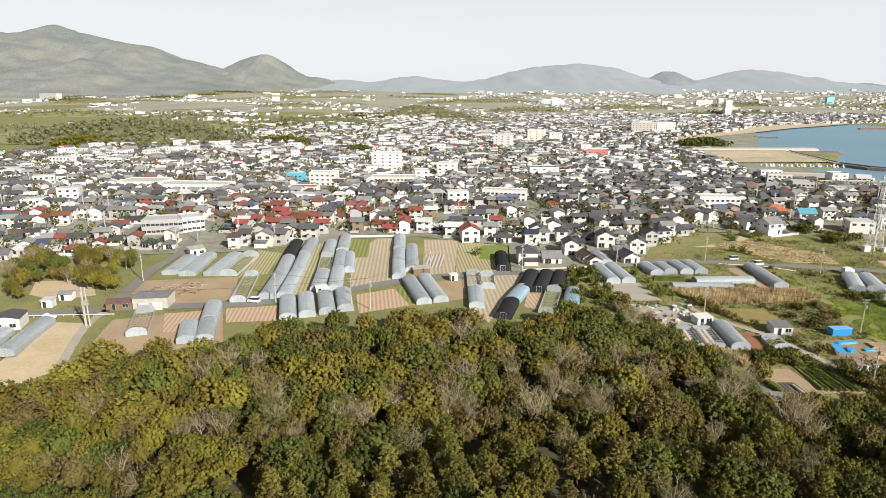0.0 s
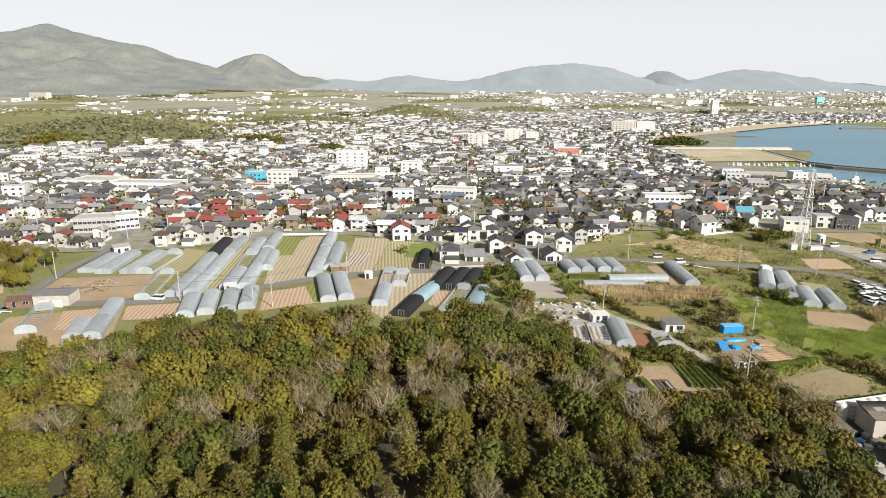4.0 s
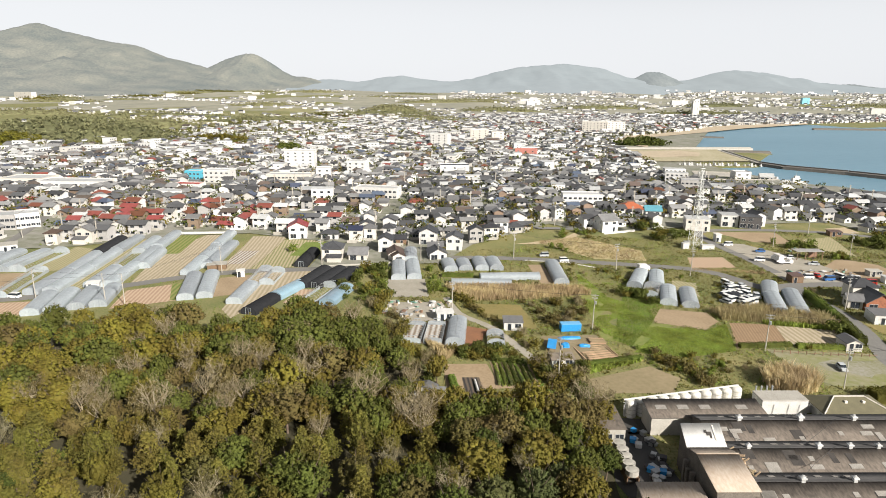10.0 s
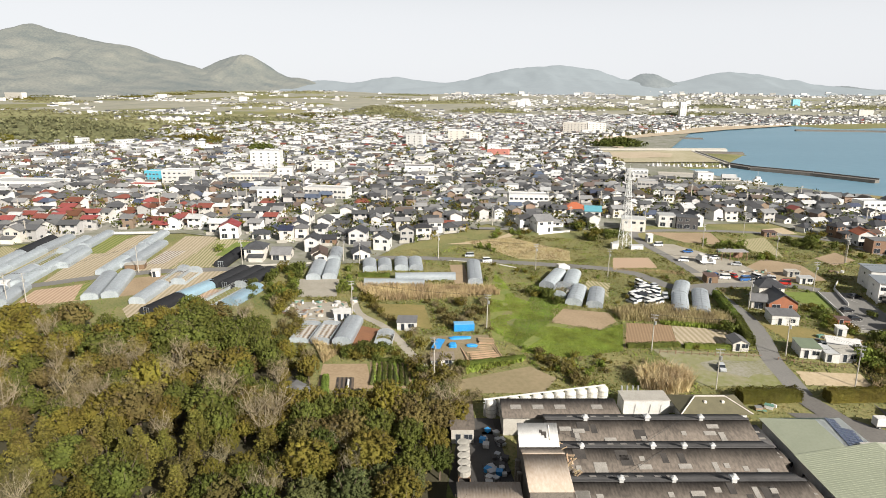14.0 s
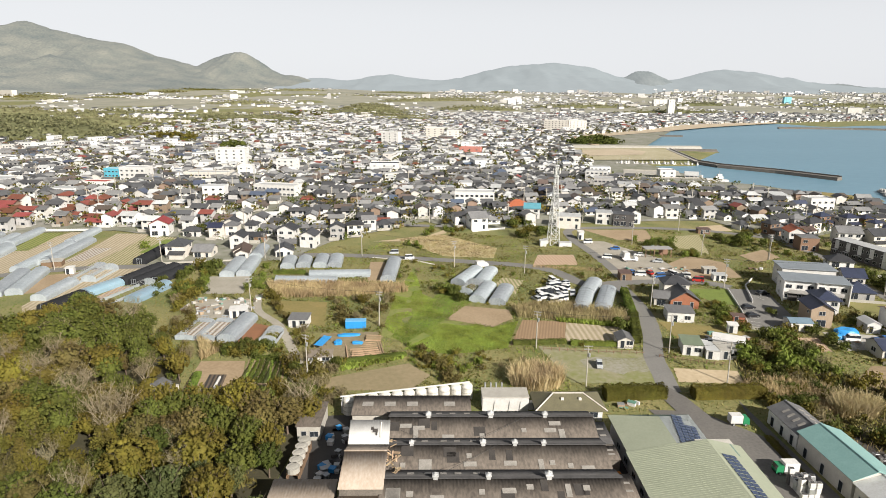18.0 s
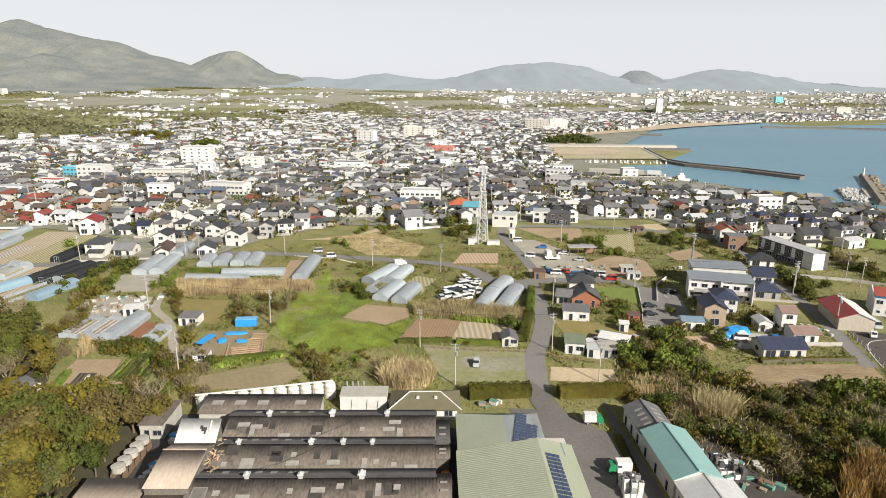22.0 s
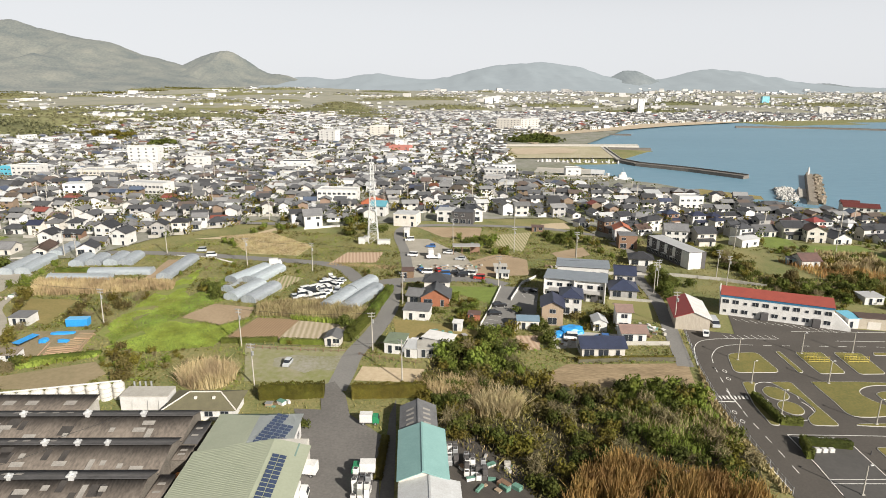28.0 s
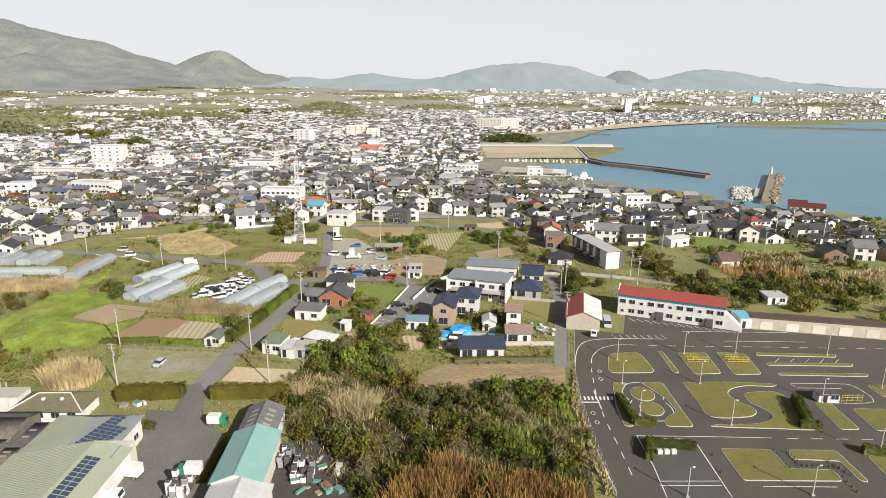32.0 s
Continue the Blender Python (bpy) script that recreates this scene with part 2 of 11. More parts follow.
def tube(bm, p, q, r, r2=None, sides=6):
    p, q = Vector(p), Vector(q)
    t = (q - p).to_track_quat("Z", "Y").to_matrix()
    ring = [[bm.verts.new(c + t @ Vector((rr * math.cos(2 * math.pi * i / sides), rr * math.sin(2 * math.pi * i / sides), 0))) for i in range(sides)]
            for c, rr in ((p, r), (q, r if r2 is None else r2))]
    for i in range(sides):
        j = (i + 1) % sides
        bm.faces.new((ring[0][i], ring[0][j], ring[1][j], ring[1][i]))
    bm.faces.new(ring[0][::-1]), bm.faces.new(ring[1])
    return bm


def sweep(bm, pts, r, sides=4):
    """One connected tube through all the points."""
    pts, rings = [Vector(p) for p in pts], []
    for i, p in enumerate(pts):
        d = (pts[min(len(pts) - 1, i + 1)] - pts[max(0, i - 1)]).normalized()
        t = d.to_track_quat("Z", "Y").to_matrix()
        rings.append([bm.verts.new(p + t @ Vector((r * math.cos(2 * math.pi * k / sides), r * math.sin(2 * math.pi * k / sides), 0))) for k in range(sides)])
    for a, b in zip(rings, rings[1:]):
        shift = min(range(sides), key=lambda s: sum((a[k].co - b[(k + s) % sides].co).length for k in range(sides)))
        for k in range(sides):
            bm.faces.new((a[k], a[(k + 1) % sides], b[(k + 1 + shift) % sides], b[(k + shift) % sides]))
    bm.faces.new(rings[0][::-1]), bm.faces.new(rings[-1])
    return bm


def np_mesh(name, verts, faces, material=None, index=None):
    me = bpy.data.meshes.new(name)
    verts, faces = np.asarray(verts, np.float32).reshape(-1, 3), np.asarray(faces, np.int32)
    k = faces.shape[1]
    me.vertices.add(len(verts)), me.loops.add(faces.size), me.polygons.add(len(faces))
    me.vertices.foreach_set("co", verts.ravel())
    me.loops.foreach_set("vertex_index", faces.ravel())
    me.polygons.foreach_set("loop_start", np.arange(0, faces.size, k, dtype=np.int32))
    for m in (material if isinstance(material, (list, tuple)) else [material]):
        if m:
            me.materials.append(m)
    if index is not None:
        me.polygons.foreach_set("material_index", np.asarray(index, np.int32))
    me.update()
    return me


def inside(x, y, poly):
    hit, j = False, len(poly) - 1
    for i in range(len(poly)):
        (xi, yi), (xj, yj) = poly[i], poly[j]
        if (yi > y) != (yj > y) and x < (xj - xi) * (y - yi) / (yj - yi) + xi:
            hit = not hit
        j = i
    return hit


COVERED = []


def patch(name, poly, material, lift=0.06, label="", category="", step=7.0, kind="structure", thick=0.0):
    """A sheet of ground cover that follows the terrain."""
    if len(poly) < 12:
        COVERED.append((min(p[0] for p in poly), max(p[0] for p in poly), min(p[1] for p in poly), max(p[1] for p in poly), poly))
    bm = bmesh.new()
    bm.faces.new([bm.verts.new((x, y, 0)) for x, y in poly])
    xs, ys = [p[0] for p in poly], [p[1] for p in poly]
    for axis, lo, hi in ((0, min(xs), max(xs)), (1, min(ys), max(ys))):
        st = max(step, (hi - lo) / 40)
        for i in range(1, int((hi - lo) / st) + 1):
            co, no = [0, 0, 0], [0, 0, 0]
            co[axis], no[axis] = lo + i * st, 1
            bmesh.ops.bisect_plane(bm, geom=bm.verts[:] + bm.edges[:] + bm.faces[:], plane_co=co, plane_no=no)
    if thick:
        r = bmesh.ops.extrude_face_region(bm, geom=bm.faces[:])
        top = [v for v in r["geom"] if isinstance(v, bmesh.types.BMVert)]
        for v in bm.verts:
            v.co.z = gz(v.co.x, v.co.y) + 0.01
        for v in top:
            v.co.z += thick
    else:
        for v in bm.verts:
            v.co.z = gz(v.co.x, v.co.y) + lift
    bmesh.ops.recalc_face_normals(bm, faces=bm.faces)
    if not thick and bm.faces and sum(f.normal.z for f in bm.faces) < 0:
        bmesh.ops.reverse_faces(bm, faces=bm.faces)
    return tagged(part(name, bm, material), label, category, "", kind)


def covered(x, y):
    """Whether a road, field or yard lies here."""
    return any(a <= x <= b and c <= y <= d and inside(x, y, poly) for a, b, c, d, poly in COVERED)


def strip(points, width):
    """The outline of a band of that width along a line."""
    left, right = [], []
    for i, p in enumerate(points):
        a, b = Vector(points[max(0, i - 1)]), Vector(points[min(len(points) - 1, i + 1)])
        d = (b - a).normalized()
        nrm = Vector((-d.y, d.x)) * width / 2
        left.append((p[0] + nrm.x, p[1] + nrm.y)), right.append((p[0] - nrm.x, p[1] - nrm.y))
    return left + right[::-1]


def road(points, width, lift=0.09, material=None, name="road", label="", smooth=4):
    pts = [Vector(p) for p in points]
    out = []
    for i in range(len(pts) - 1):
        p0, p1, p2, p3 = pts[max(0, i - 1)], pts[i], pts[i + 1], pts[min(len(pts) - 1, i + 2)]
        for k in range(smooth):
            t = k / smooth
            out.append(0.5 * ((2 * p1) + (p2 - p0) * t + (2 * p0 - 5 * p1 + 4 * p2 - p3) * t * t + (3 * p1 - p0 - 3 * p2 + p3) * t ** 3))
    out.append(pts[-1])
    verts, faces = [], []
    ring = strip([(p.x, p.y) for p in out], width)
    COVERED.append((min(p[0] for p in ring), max(p[0] for p in ring), min(p[1] for p in ring), max(p[1] for p in ring), ring))
    for i, p in enumerate(out):
        d = (out[min(len(out) - 1, i + 1)] - out[max(0, i - 1)]).normalized()
        for s in (-0.5, 0, 0.5):
            x, y = p.x - d.y * width * s, p.y + d.x * width * s
            verts.append((x, y, gz(x, y) + lift))
    for i in range(len(out) - 1):
        for k in (0, 1):
            faces.append((3 * i + k + 1, 3 * i + k, 3 * i + k + 3, 3 * i + k + 4))
    return tagged(new(name, np_mesh(name, verts, faces, material or ASPHALT)), label, "road", "", "structure"), out


# ---- the lie of the land ----
SEA = -7.5
COAST = [(516, 293.7), (493, 333.5), (479.1, 355.6), (462.7, 362.3), (422.7, 372.6), (381.3, 395.4), (359.4, 403.5), (348.4, 412), (338.8, 421),
         (304.8, 429.9), (293.6, 472), (284, 502.6), (285.4, 577.6), (383.2, 589.5), (393.4, 617.8), (459.9, 716), (400.4, 747.2), (338.5, 773.5), (329.6, 856.7),
         (384.8, 963.7), (529.8, 1077.2), (661.2, 1198.8), (867.5, 1333.5), (904.2, 1219), (1249.4, 1369.1), (2376.3, 1605.3), (3000, -500), (900, -200)]


def shore(x, y):
    """Distance from the coast: over land positive, over water negative."""
    best, p = 1e9, Vector((x, y))
    for i in range(len(COAST)):
        a, b = Vector(COAST[i - 1]), Vector(COAST[i])
        ab = b - a
        k = min(1, max(0, (p - a).dot(ab) / ab.length_squared))
        best = min(best, (p - a - ab * k).length)
    return -best if inside(x, y, COAST) else best


def span(a, b, s):
    return list(np.arange(a, b, s))


GX = span(-4900, -600, 430) + span(-600, -140, 23) + span(-140, 470, 5) + span(470, 1000, 14) + span(1000, 4901, 433)
GY = span(-4900, -60, 440) + span(-60, 60, 30) + span(60, 350, 5) + span(350, 760, 10) + span(760, 1500, 37) + span(1500, 4951, 345)
verts, faces = [], []
for y in GY:
    for x in GX:
        z = gz(x, y)
        if x > 0 and y > 150 and y < 2500:
            s = shore(x, y)
            z = min(z, SEA + max(-2.5, 0.35 + s * (0.06 if y > 700 else 0.16)))
        verts.append((x, y, z))
w = len(GX)
for j in range(len(GY) - 1):
    for i in range(w - 1):
        faces.append((j * w + i, j * w + i + 1, (j + 1) * w + i + 1, (j + 1) * w + i))
tagged(new("ground", np_mesh("ground", verts, faces, GRASS)), "rough autumn grassland reaching to the hills", "ground", "", "structure")

WATER = mat("sea_water", (0.142, 0.26, 0.338), (0.112, 0.216, 0.292), 0.004, 0.4, 0.25, fine=40, spec=0.22, stretch=(0.5, 1.6, 1))
tagged(new("water", np_mesh("water", [(40, 150, SEA), (4900, -300, SEA), (4900, 2600, SEA), (40, 2600, SEA)], [(0, 1, 2, 3)], WATER)), "calm blue-green sea in the bay", "sea", "", "structure")
patch("town_ground", [(-700, 262), (-174.7, 231.4), (-127.6, 244.5), (-82.2, 249.4), (-42, 268.6), (-11.4, 272.3), (28.6, 258), (25.8, 220.7), (75.9, 227.5),
      (89.1, 254.4), (128.7, 291.4), (143.5, 275.2), (169.9, 278.4), (203.3, 287.4), (270.9, 298.7), (278.9, 273.7), (285.6, 255.3), (335.4, 289.1), (350.8, 272.1), (389.4, 281),
      (413.1, 271.1), (429.7, 232.2), (440, 330), (355, 470), (330, 640), (420, 820), (700, 1400), (700, 1700), (-300, 1700), (-420, 700), (-700, 560)], TOWNGROUND, 0.3, "streets and yards of the town", "ground", 24)

# ---- roads ----
road([(-330, 172), (-240, 176), (-135.5, 175.5), (-106.2, 180.5), (-69.7, 185.1), (-55.9, 187.8), (-31.9, 199.9), (-17, 208.8), (3.3, 216.4), (31, 219.9), (59.9, 225.1), (68.9, 234.5),
      (100.3, 234.8), (145.8, 226.1), (173.4, 217.2), (185.2, 197.6), (197.9, 200.3), (223.1, 201), (232.8, 194.9)], 5.2, label="narrow grey asphalt farm road across the fields")
road([(195.7, 198.8), (195.5, 171.7), (192.3, 154.2), (188.7, 142.7), (187.7, 133.6), (186.7, 125.8)], 5.0, 0.10, label="grey asphalt lane leading down to the yard")
road([(269.3, 136.3), (272.6, 153.9), (277.9, 181.1), (279.7, 203.6), (287.2, 220.9), (288.3, 241.5), (285, 254.4)], 4.0, 0.10, label="narrow lane beside the driving course")
road([(199.2, 214.8), (197, 238.9), (193.3, 263.8), (198.3, 277.6), (228.1, 279.6), (260.2, 276), (284.9, 263.9)], 4.0, 0.10, label="narrow street along the edge of the town")
road([(64.9, 231.7), (58.8, 257), (54.4, 278.7), (106.2, 283.3), (148.8, 279.4)], 4.0, 0.34, label="narrow street between the front houses")
road([(-105, 180), (-110.2, 222), (-110.5, 254.4), (-120.2, 293.9), (-144.4, 356.3)], 4.2, 0.34, label="narrow street running into the town")
road([(77.1, 187.5), (80.7, 173.2), (89.7, 161.7), (96.2, 148), (100.9, 139)], 2.4, 0.09, GRAVEL, label="rutted gravel track past the junk plot")
road([(-96.2, 140), (-103.9, 165.6), (-105, 180)], 2.5, 0.09, GRAVEL, label="gravel track along the forest edge")
patch("guard_rail_ground", strip([(108.7, 231.7), (124.5, 228.4), (133.9, 221.7)], 1.0), PAINTLINE, 0.13, "pale concrete verge along the road", "verge")

# ---- fields ----
ROWS_PALE = rows_mat("pale_rows", (0.47, 0.395, 0.295), (0.29, 0.245, 0.15), 1.5, 93)
ROWS_PALE2 = rows_mat("pale_green_rows", (0.45, 0.375, 0.25), (0.19, 0.2, 0.075), 1.3, 95)
ROWS_RED = rows_mat("red_rows", (0.37, 0.245, 0.165), (0.47, 0.355, 0.25), 1.3, 97)
ROWS_GREEN2 = rows_mat("green_rows", (0.13, 0.19, 0.03), (0.24, 0.22, 0.08), 1.7, 92)
ROWS_MULCH = rows_mat("mulch_rows", (0.55, 0.53, 0.49), (0.20, 0.14, 0.09), 1.4, 85)


def field(poly, material, label, lift=0.06):
    return patch("field", poly, material, lift, label, "field", 7.0, "structure")


field([(-30, 270.2), (-22.3, 270.2), (-18.6, 206.6), (-31.2, 199.9), (-38.6, 240.4)], ROWS_PALE, "pale dry field with faint crop rows")
field([(-42, 269.3), (-32.7, 269.3), (-30.7, 241.2), (-38.3, 240.4)], ROWS_GREEN2, "yellow-green crop rows", 0.1)
field([(-8.6, 267.9), (7.1, 267.9), (4.3, 219.4), (-7.4, 216.4)], ROWS_PALE, "pale tilled rows")
field([(6.9, 262), (25.1, 262.9), (20.9, 222.2), (4.5, 219.4)], ROWS_PALE2, "pale and green vegetable strips")
field([(16.8, 258.4), (28.1, 259.3), (22.9, 238.1), (14.9, 238.1)], GREEN, "bright green vegetable bed", 0.1)
field([(-7.3, 244.7), (0.5, 245.6), (-0.4, 226.5), (-6.8, 225.3)], ROWS_MULCH, "rows under white mulch film", 0.1)
field([(-29.2, 194.4), (-14.5, 202.2), (-8.7, 184.7), (-25.9, 176.9)], ROWS_RED, "reddish soil in pale ridges")
field([(-17.1, 201.5), (-13.5, 202.9), (-8.4, 185.5), (-10.6, 184.3)], ROWS_GREEN2, "green crop rows", 0.1)
field([(-3, 208.3), (8.1, 212.6), (7.7, 190.6), (0.7, 187.6)], SOIL, "brown tilled soil")
field([(8.6, 214.9), (30.8, 219.4), (13.6, 169.1), (8.5, 176.6)], ROWS_PALE, "pale dry soil with wheel tracks")
field([(28.6, 195.6), (33.9, 195.6), (29.5, 180), (25.6, 182.7)], ROWS_RED, "reddish ridged soil", 0.1)
field([(-68.3, 181.1), (-52.6, 183.9), (-49.9, 170.8), (-64.2, 169.1)], ROWS_RED, "reddish ridged soil by the road")
field([(-98.8, 171.4), (-74.5, 179.7), (-69.3, 181), (-60.3, 155.3), (-75.7, 148.7), (-94.7, 148.7)], SOIL, "brown bare field below the road")
field([(-85.6, 176.6), (-74.2, 178.9), (-69.5, 162.2), (-79.5, 161.6)], ROWS_RED, "pale ridges in red soil", 0.1)
field([(-112.9, 137.2), (-115.6, 169.6), (-106, 168.7), (-96.4, 139.9), (-105.7, 127.1)], PALESOIL, "pale dusty bare field")
field([(-110.3, 209.5), (-75.4, 214.7), (-67.9, 190.1), (-85.6, 182.2), (-105.5, 195.8)], SOIL, "brown bare plot with heaps")
field([(-78.4, 251.4), (-67.3, 247.3), (-65.6, 218.1), (-74.9, 213)], ROWS_PALE2, "dry grass and pale rows")
field([(-64.4, 219.4), (-66.1, 278), (-54.3, 275.4), (-45, 192.1), (-57.7, 187.6)], ROWS_PALE2, "strips of soil between plastic tunnels")
field([(137.3, 165.8), (139.9, 177.7), (155.6, 173.8), (156.1, 166.4), (149.6, 160.3)], SOIL, "bare brown field")
field([(125.2, 146.5), (138.8, 161.5), (149.7, 159.9), (157.4, 164.8), (152.3, 147.2), (137.7, 143.7)], GREEN, "green leafy crop")
field([(125.7, 218.1), (129.4, 188.1), (137.1, 177.5), (134.5, 164.8), (142.1, 164.8), (130.9, 147.5), (118.9, 154.3), (120.7, 188)], mat("weedy_ground", (0.215, 0.215, 0.065), (0.13, 0.175, 0.034), 0.1, 0.95, 0.25, fine=10), "fallow ground green with weeds", 0.04)
field([(119.3, 166.4), (134.7, 189), (139.7, 181.5), (136.3, 165.4), (123.8, 154)], GRASS, "fresh green weeds", 0.05)
field([(153.2, 148.7), (158.7, 165.6), (170.9, 164), (167.9, 151.1)], rows_mat("furrowed_soil", (0.315, 0.215, 0.125), (0.225, 0.15, 0.088), 0.8, 78), "bare brown tilled field")
field([(167.9, 151.1), (170.9, 163.4), (186.1, 159.8), (181.4, 149.4)], ROWS_PALE, "pale dug rows beside the hut")
field([(152.3, 194.3), (157.1, 206.1), (164.1, 202.6), (159.5, 187.8)], ROWS_PALE2, "small plot of vegetable rows")
field([(160.3, 148.2), (186.3, 145.6), (186, 128.7), (165.4, 130)], mat("patchy_lot", (0.17, 0.185, 0.055), (0.27, 0.245, 0.17), 0.09, 0.95, 0.1, fine=7), "patchy grass and gravel parking plot")
field([(169.6, 140.8), (174.2, 142.4), (182.4, 141.6), (186.3, 142.1), (186.3, 137.8), (185.5, 134.4), (180.7, 135.5), (178.4, 133.5), (174.3, 135.8), (170.1, 136.8)], mat("grey_grit", (0.28, 0.265, 0.225), (0.18, 0.178, 0.085), 0.15, 0.95, 0.05), "grey gritty wheel-worn parking ground", 0.09)
field([(191.5, 136.7), (206.5, 135.3), (205.3, 129.2), (190.3, 130.2)], PALESOIL, "pale pinkish bare lot")
field([(116.1, 260.3), (136.5, 267.2), (159.1, 245.8), (156.4, 231.2), (136.7, 233.9)], mat("straw_ground", (0.50, 0.41, 0.26), (0.30, 0.27, 0.12), 0.2, 0.95, 0.2), "field of flattened dry straw")
field([(106.4, 255.9), (128.1, 262.7), (137.1, 274.3), (138.8, 269.2), (118, 255.9)], PALESOIL, "pale bare strip of soil", 0.1)
field([(-99.8, 679.2), (-76.3, 682.5), (-57.4, 629.9), (-83.4, 635.7)], GREEN, "small green field", 0.1)
field([(201.2, 276.4), (230.9, 275.3), (227.9, 254.9), (212.7, 259.4)], SOIL, "brown field rows by the town edge")
field([(236.8, 263.8), (252.9, 269.2), (244.2, 237.8), (234.4, 248.2)], ROWS_PALE2, "soil beds and hedged strips")
field([(219.2, 220.9), (234.5, 235.1), (244.3, 225.9), (242.1, 206.4), (219.4, 202.4)], SOIL, "orange-brown bare field")
field([(255.7, 236.4), (270.3, 245.9), (270.5, 233.3), (257.1, 225.4)], SOIL, "small brown field")
field([(259.3, 284.8), (271.8, 288.8), (272.1, 277.1), (260.1, 274.8)], PALESOIL, "pale sandy lot", 0.1)
field([(195, 257.7), (206.5, 256.4), (220.8, 232.8), (224.8, 204.4), (197.1, 202.8), (197.5, 228.8)], GRAVEL, "pale gravel vehicle yard", 0.08)
field([(174.4, 236.1), (188.7, 236.3), (187.5, 221.7), (170.3, 221.6)], ROWS_RED, "small plot of red soil rows")
field([(54.3, 206.9), (69.8, 207.4), (71.6, 188.2), (59, 188.2)], GRAVEL, "bare grey-brown plot")
field([(58.3, 182.9), (75.5, 183.5), (80, 168.1), (64.9, 166.3)], GRAVEL, "littered gravel ground of the junk plot")
field([(75.8, 140.3), (86.6, 140.5), (89.3, 128.8), (76.5, 127.8)], SOIL, "dry brown plot beside the forest")
field([(87.4, 141.4), (97.3, 140.3), (99.2, 128.8), (88.6, 128.8)], SOIL, "soil between leafy vegetable rows", 0.1)
field([(80.2, 133.8), (84.3, 133.8), (85.3, 124.2), (80.9, 124.2)], rows_mat("black_film_bed", (0.028, 0.027, 0.027), (0.12, 0.09, 0.065), 1.0, 96), "bed under black mulch film", 0.1)
field([(107.7, 132), (127, 139.2), (132.4, 133.4), (128.3, 126.6), (108.6, 126.6)], mat("trampled_earth", (0.27, 0.215, 0.13), (0.20, 0.165, 0.09), 0.1, 0.95, 0.1), "bare trampled earth plot")
field([(81.7, 163.5), (88.5, 160.5), (85.1, 149.6), (81, 149.9)], REDSOIL, "red soil bed")
field([(64.4, 152.3), (68.2, 164.9), (79.2, 167.3), (80.5, 150)], ROWS_MULCH, "old bed under tattered grey film", 0.1)
field([(108.7, 225.5), (114.4, 225.6), (115.7, 200.9), (110.1, 202)], SOIL, "bare soil between plastic tunnels")
field([(102.5, 156), (118, 157), (121, 143), (111, 140.6), (103, 143)], mat("worn_earth", (0.26, 0.205, 0.13), (0.17, 0.145, 0.075), 0.25, 0.95, 0.08), "worn ground round laid-out timber")
field([(84.7, 181.8), (100, 180.6), (102.9, 159.9), (89.7, 167.3)], DRYGRASS, "dry grass plot")
field([(211.6, 193.9), (230.4, 193), (227.8, 175.8), (221.7, 180.7), (215.1, 187.5)], GREEN, "bright green lawn plot")
field([(262.5, 181.1), (275.4, 178.1), (271.8, 161.6), (259.9, 166.6)], mat("mown_grass", (0.17, 0.18, 0.05), (0.22, 0.19, 0.08), 0.2, 0.95, 0.1), "mown grass plot by the lane")
field([(232.5, 130.8), (240.7, 137.5), (270.4, 137.9), (268.2, 127.7), (247.8, 126.6), (234.4, 126.9)], mat("scraped_earth", (0.33, 0.25, 0.15), (0.16, 0.115, 0.065), 0.2, 0.95, 0.1, stretch=(0.4, 1.6, 1)), "bare scraped earth plot")
field([(230.5, 153.2), (236.6, 153.1), (235.8, 145), (230.3, 145.1)], ROWS_RED, "small dug vegetable plot")
field([(197.2, 164.2), (205, 163.2), (221.5, 155.7), (216, 147.7), (198.8, 150.8)], DRYGRASS, "dry lawn round the huts")
field([(355.9, 271.2), (370.3, 273.1), (364.2, 249), (349.1, 250)], GREEN, "overgrown green plot", 0.1)
field([(367.6, 256), (394.6, 258.3), (391.6, 228.5), (359.5, 231.4)], GREEN, "green field among houses", 0.1)
field([(323.8, 226), (343.7, 232.8), (352.6, 216), (341.3, 200.2), (326.3, 208.9)], GRASS, "grassy slope", 0.1)
field([(-520, 620), (-330, 560), (-300, 640), (-500, 700)], GREEN, "green paddies beyond the town", 0.5)
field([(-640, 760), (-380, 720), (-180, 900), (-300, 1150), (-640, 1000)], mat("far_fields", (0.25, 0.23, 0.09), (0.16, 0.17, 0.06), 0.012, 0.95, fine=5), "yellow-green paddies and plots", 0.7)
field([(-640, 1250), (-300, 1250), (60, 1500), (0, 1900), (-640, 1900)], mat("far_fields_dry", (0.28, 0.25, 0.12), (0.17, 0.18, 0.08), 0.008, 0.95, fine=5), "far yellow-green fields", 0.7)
patch("pavement", [(230.6, 193.9), (242.9, 192.1), (238.7, 169.4), (231.1, 156.1), (221.6, 158.9), (226.9, 176.3)], ASPHALT, 0.1, "grey asphalt car park of the flats", "car park")
patch("pavement", [(240.1, 156.6), (257.9, 153.9), (256.2, 146.9), (239.9, 145.4)], CONCRETE, 0.09, "concrete yard between houses", "yard")
patch("pavement", [(179.2, 118.2), (189.3, 117.4), (191.2, 115.9), (199.5, 106.7), (198.5, 100.7), (199.6, 88.8), (185.1, 88.9), (184.4, 103.3)], YARDTAR, 0.13, "large grey asphalt works yard", "yard")
patch("pavement", [(199.5, 106.7), (199.5, 115.8), (200.5, 122), (201.3, 106.4), (202, 88.7), (199.6, 88.8)], YARDTAR, 0.07, "shaded asphalt strip beside the sheds", "yard")
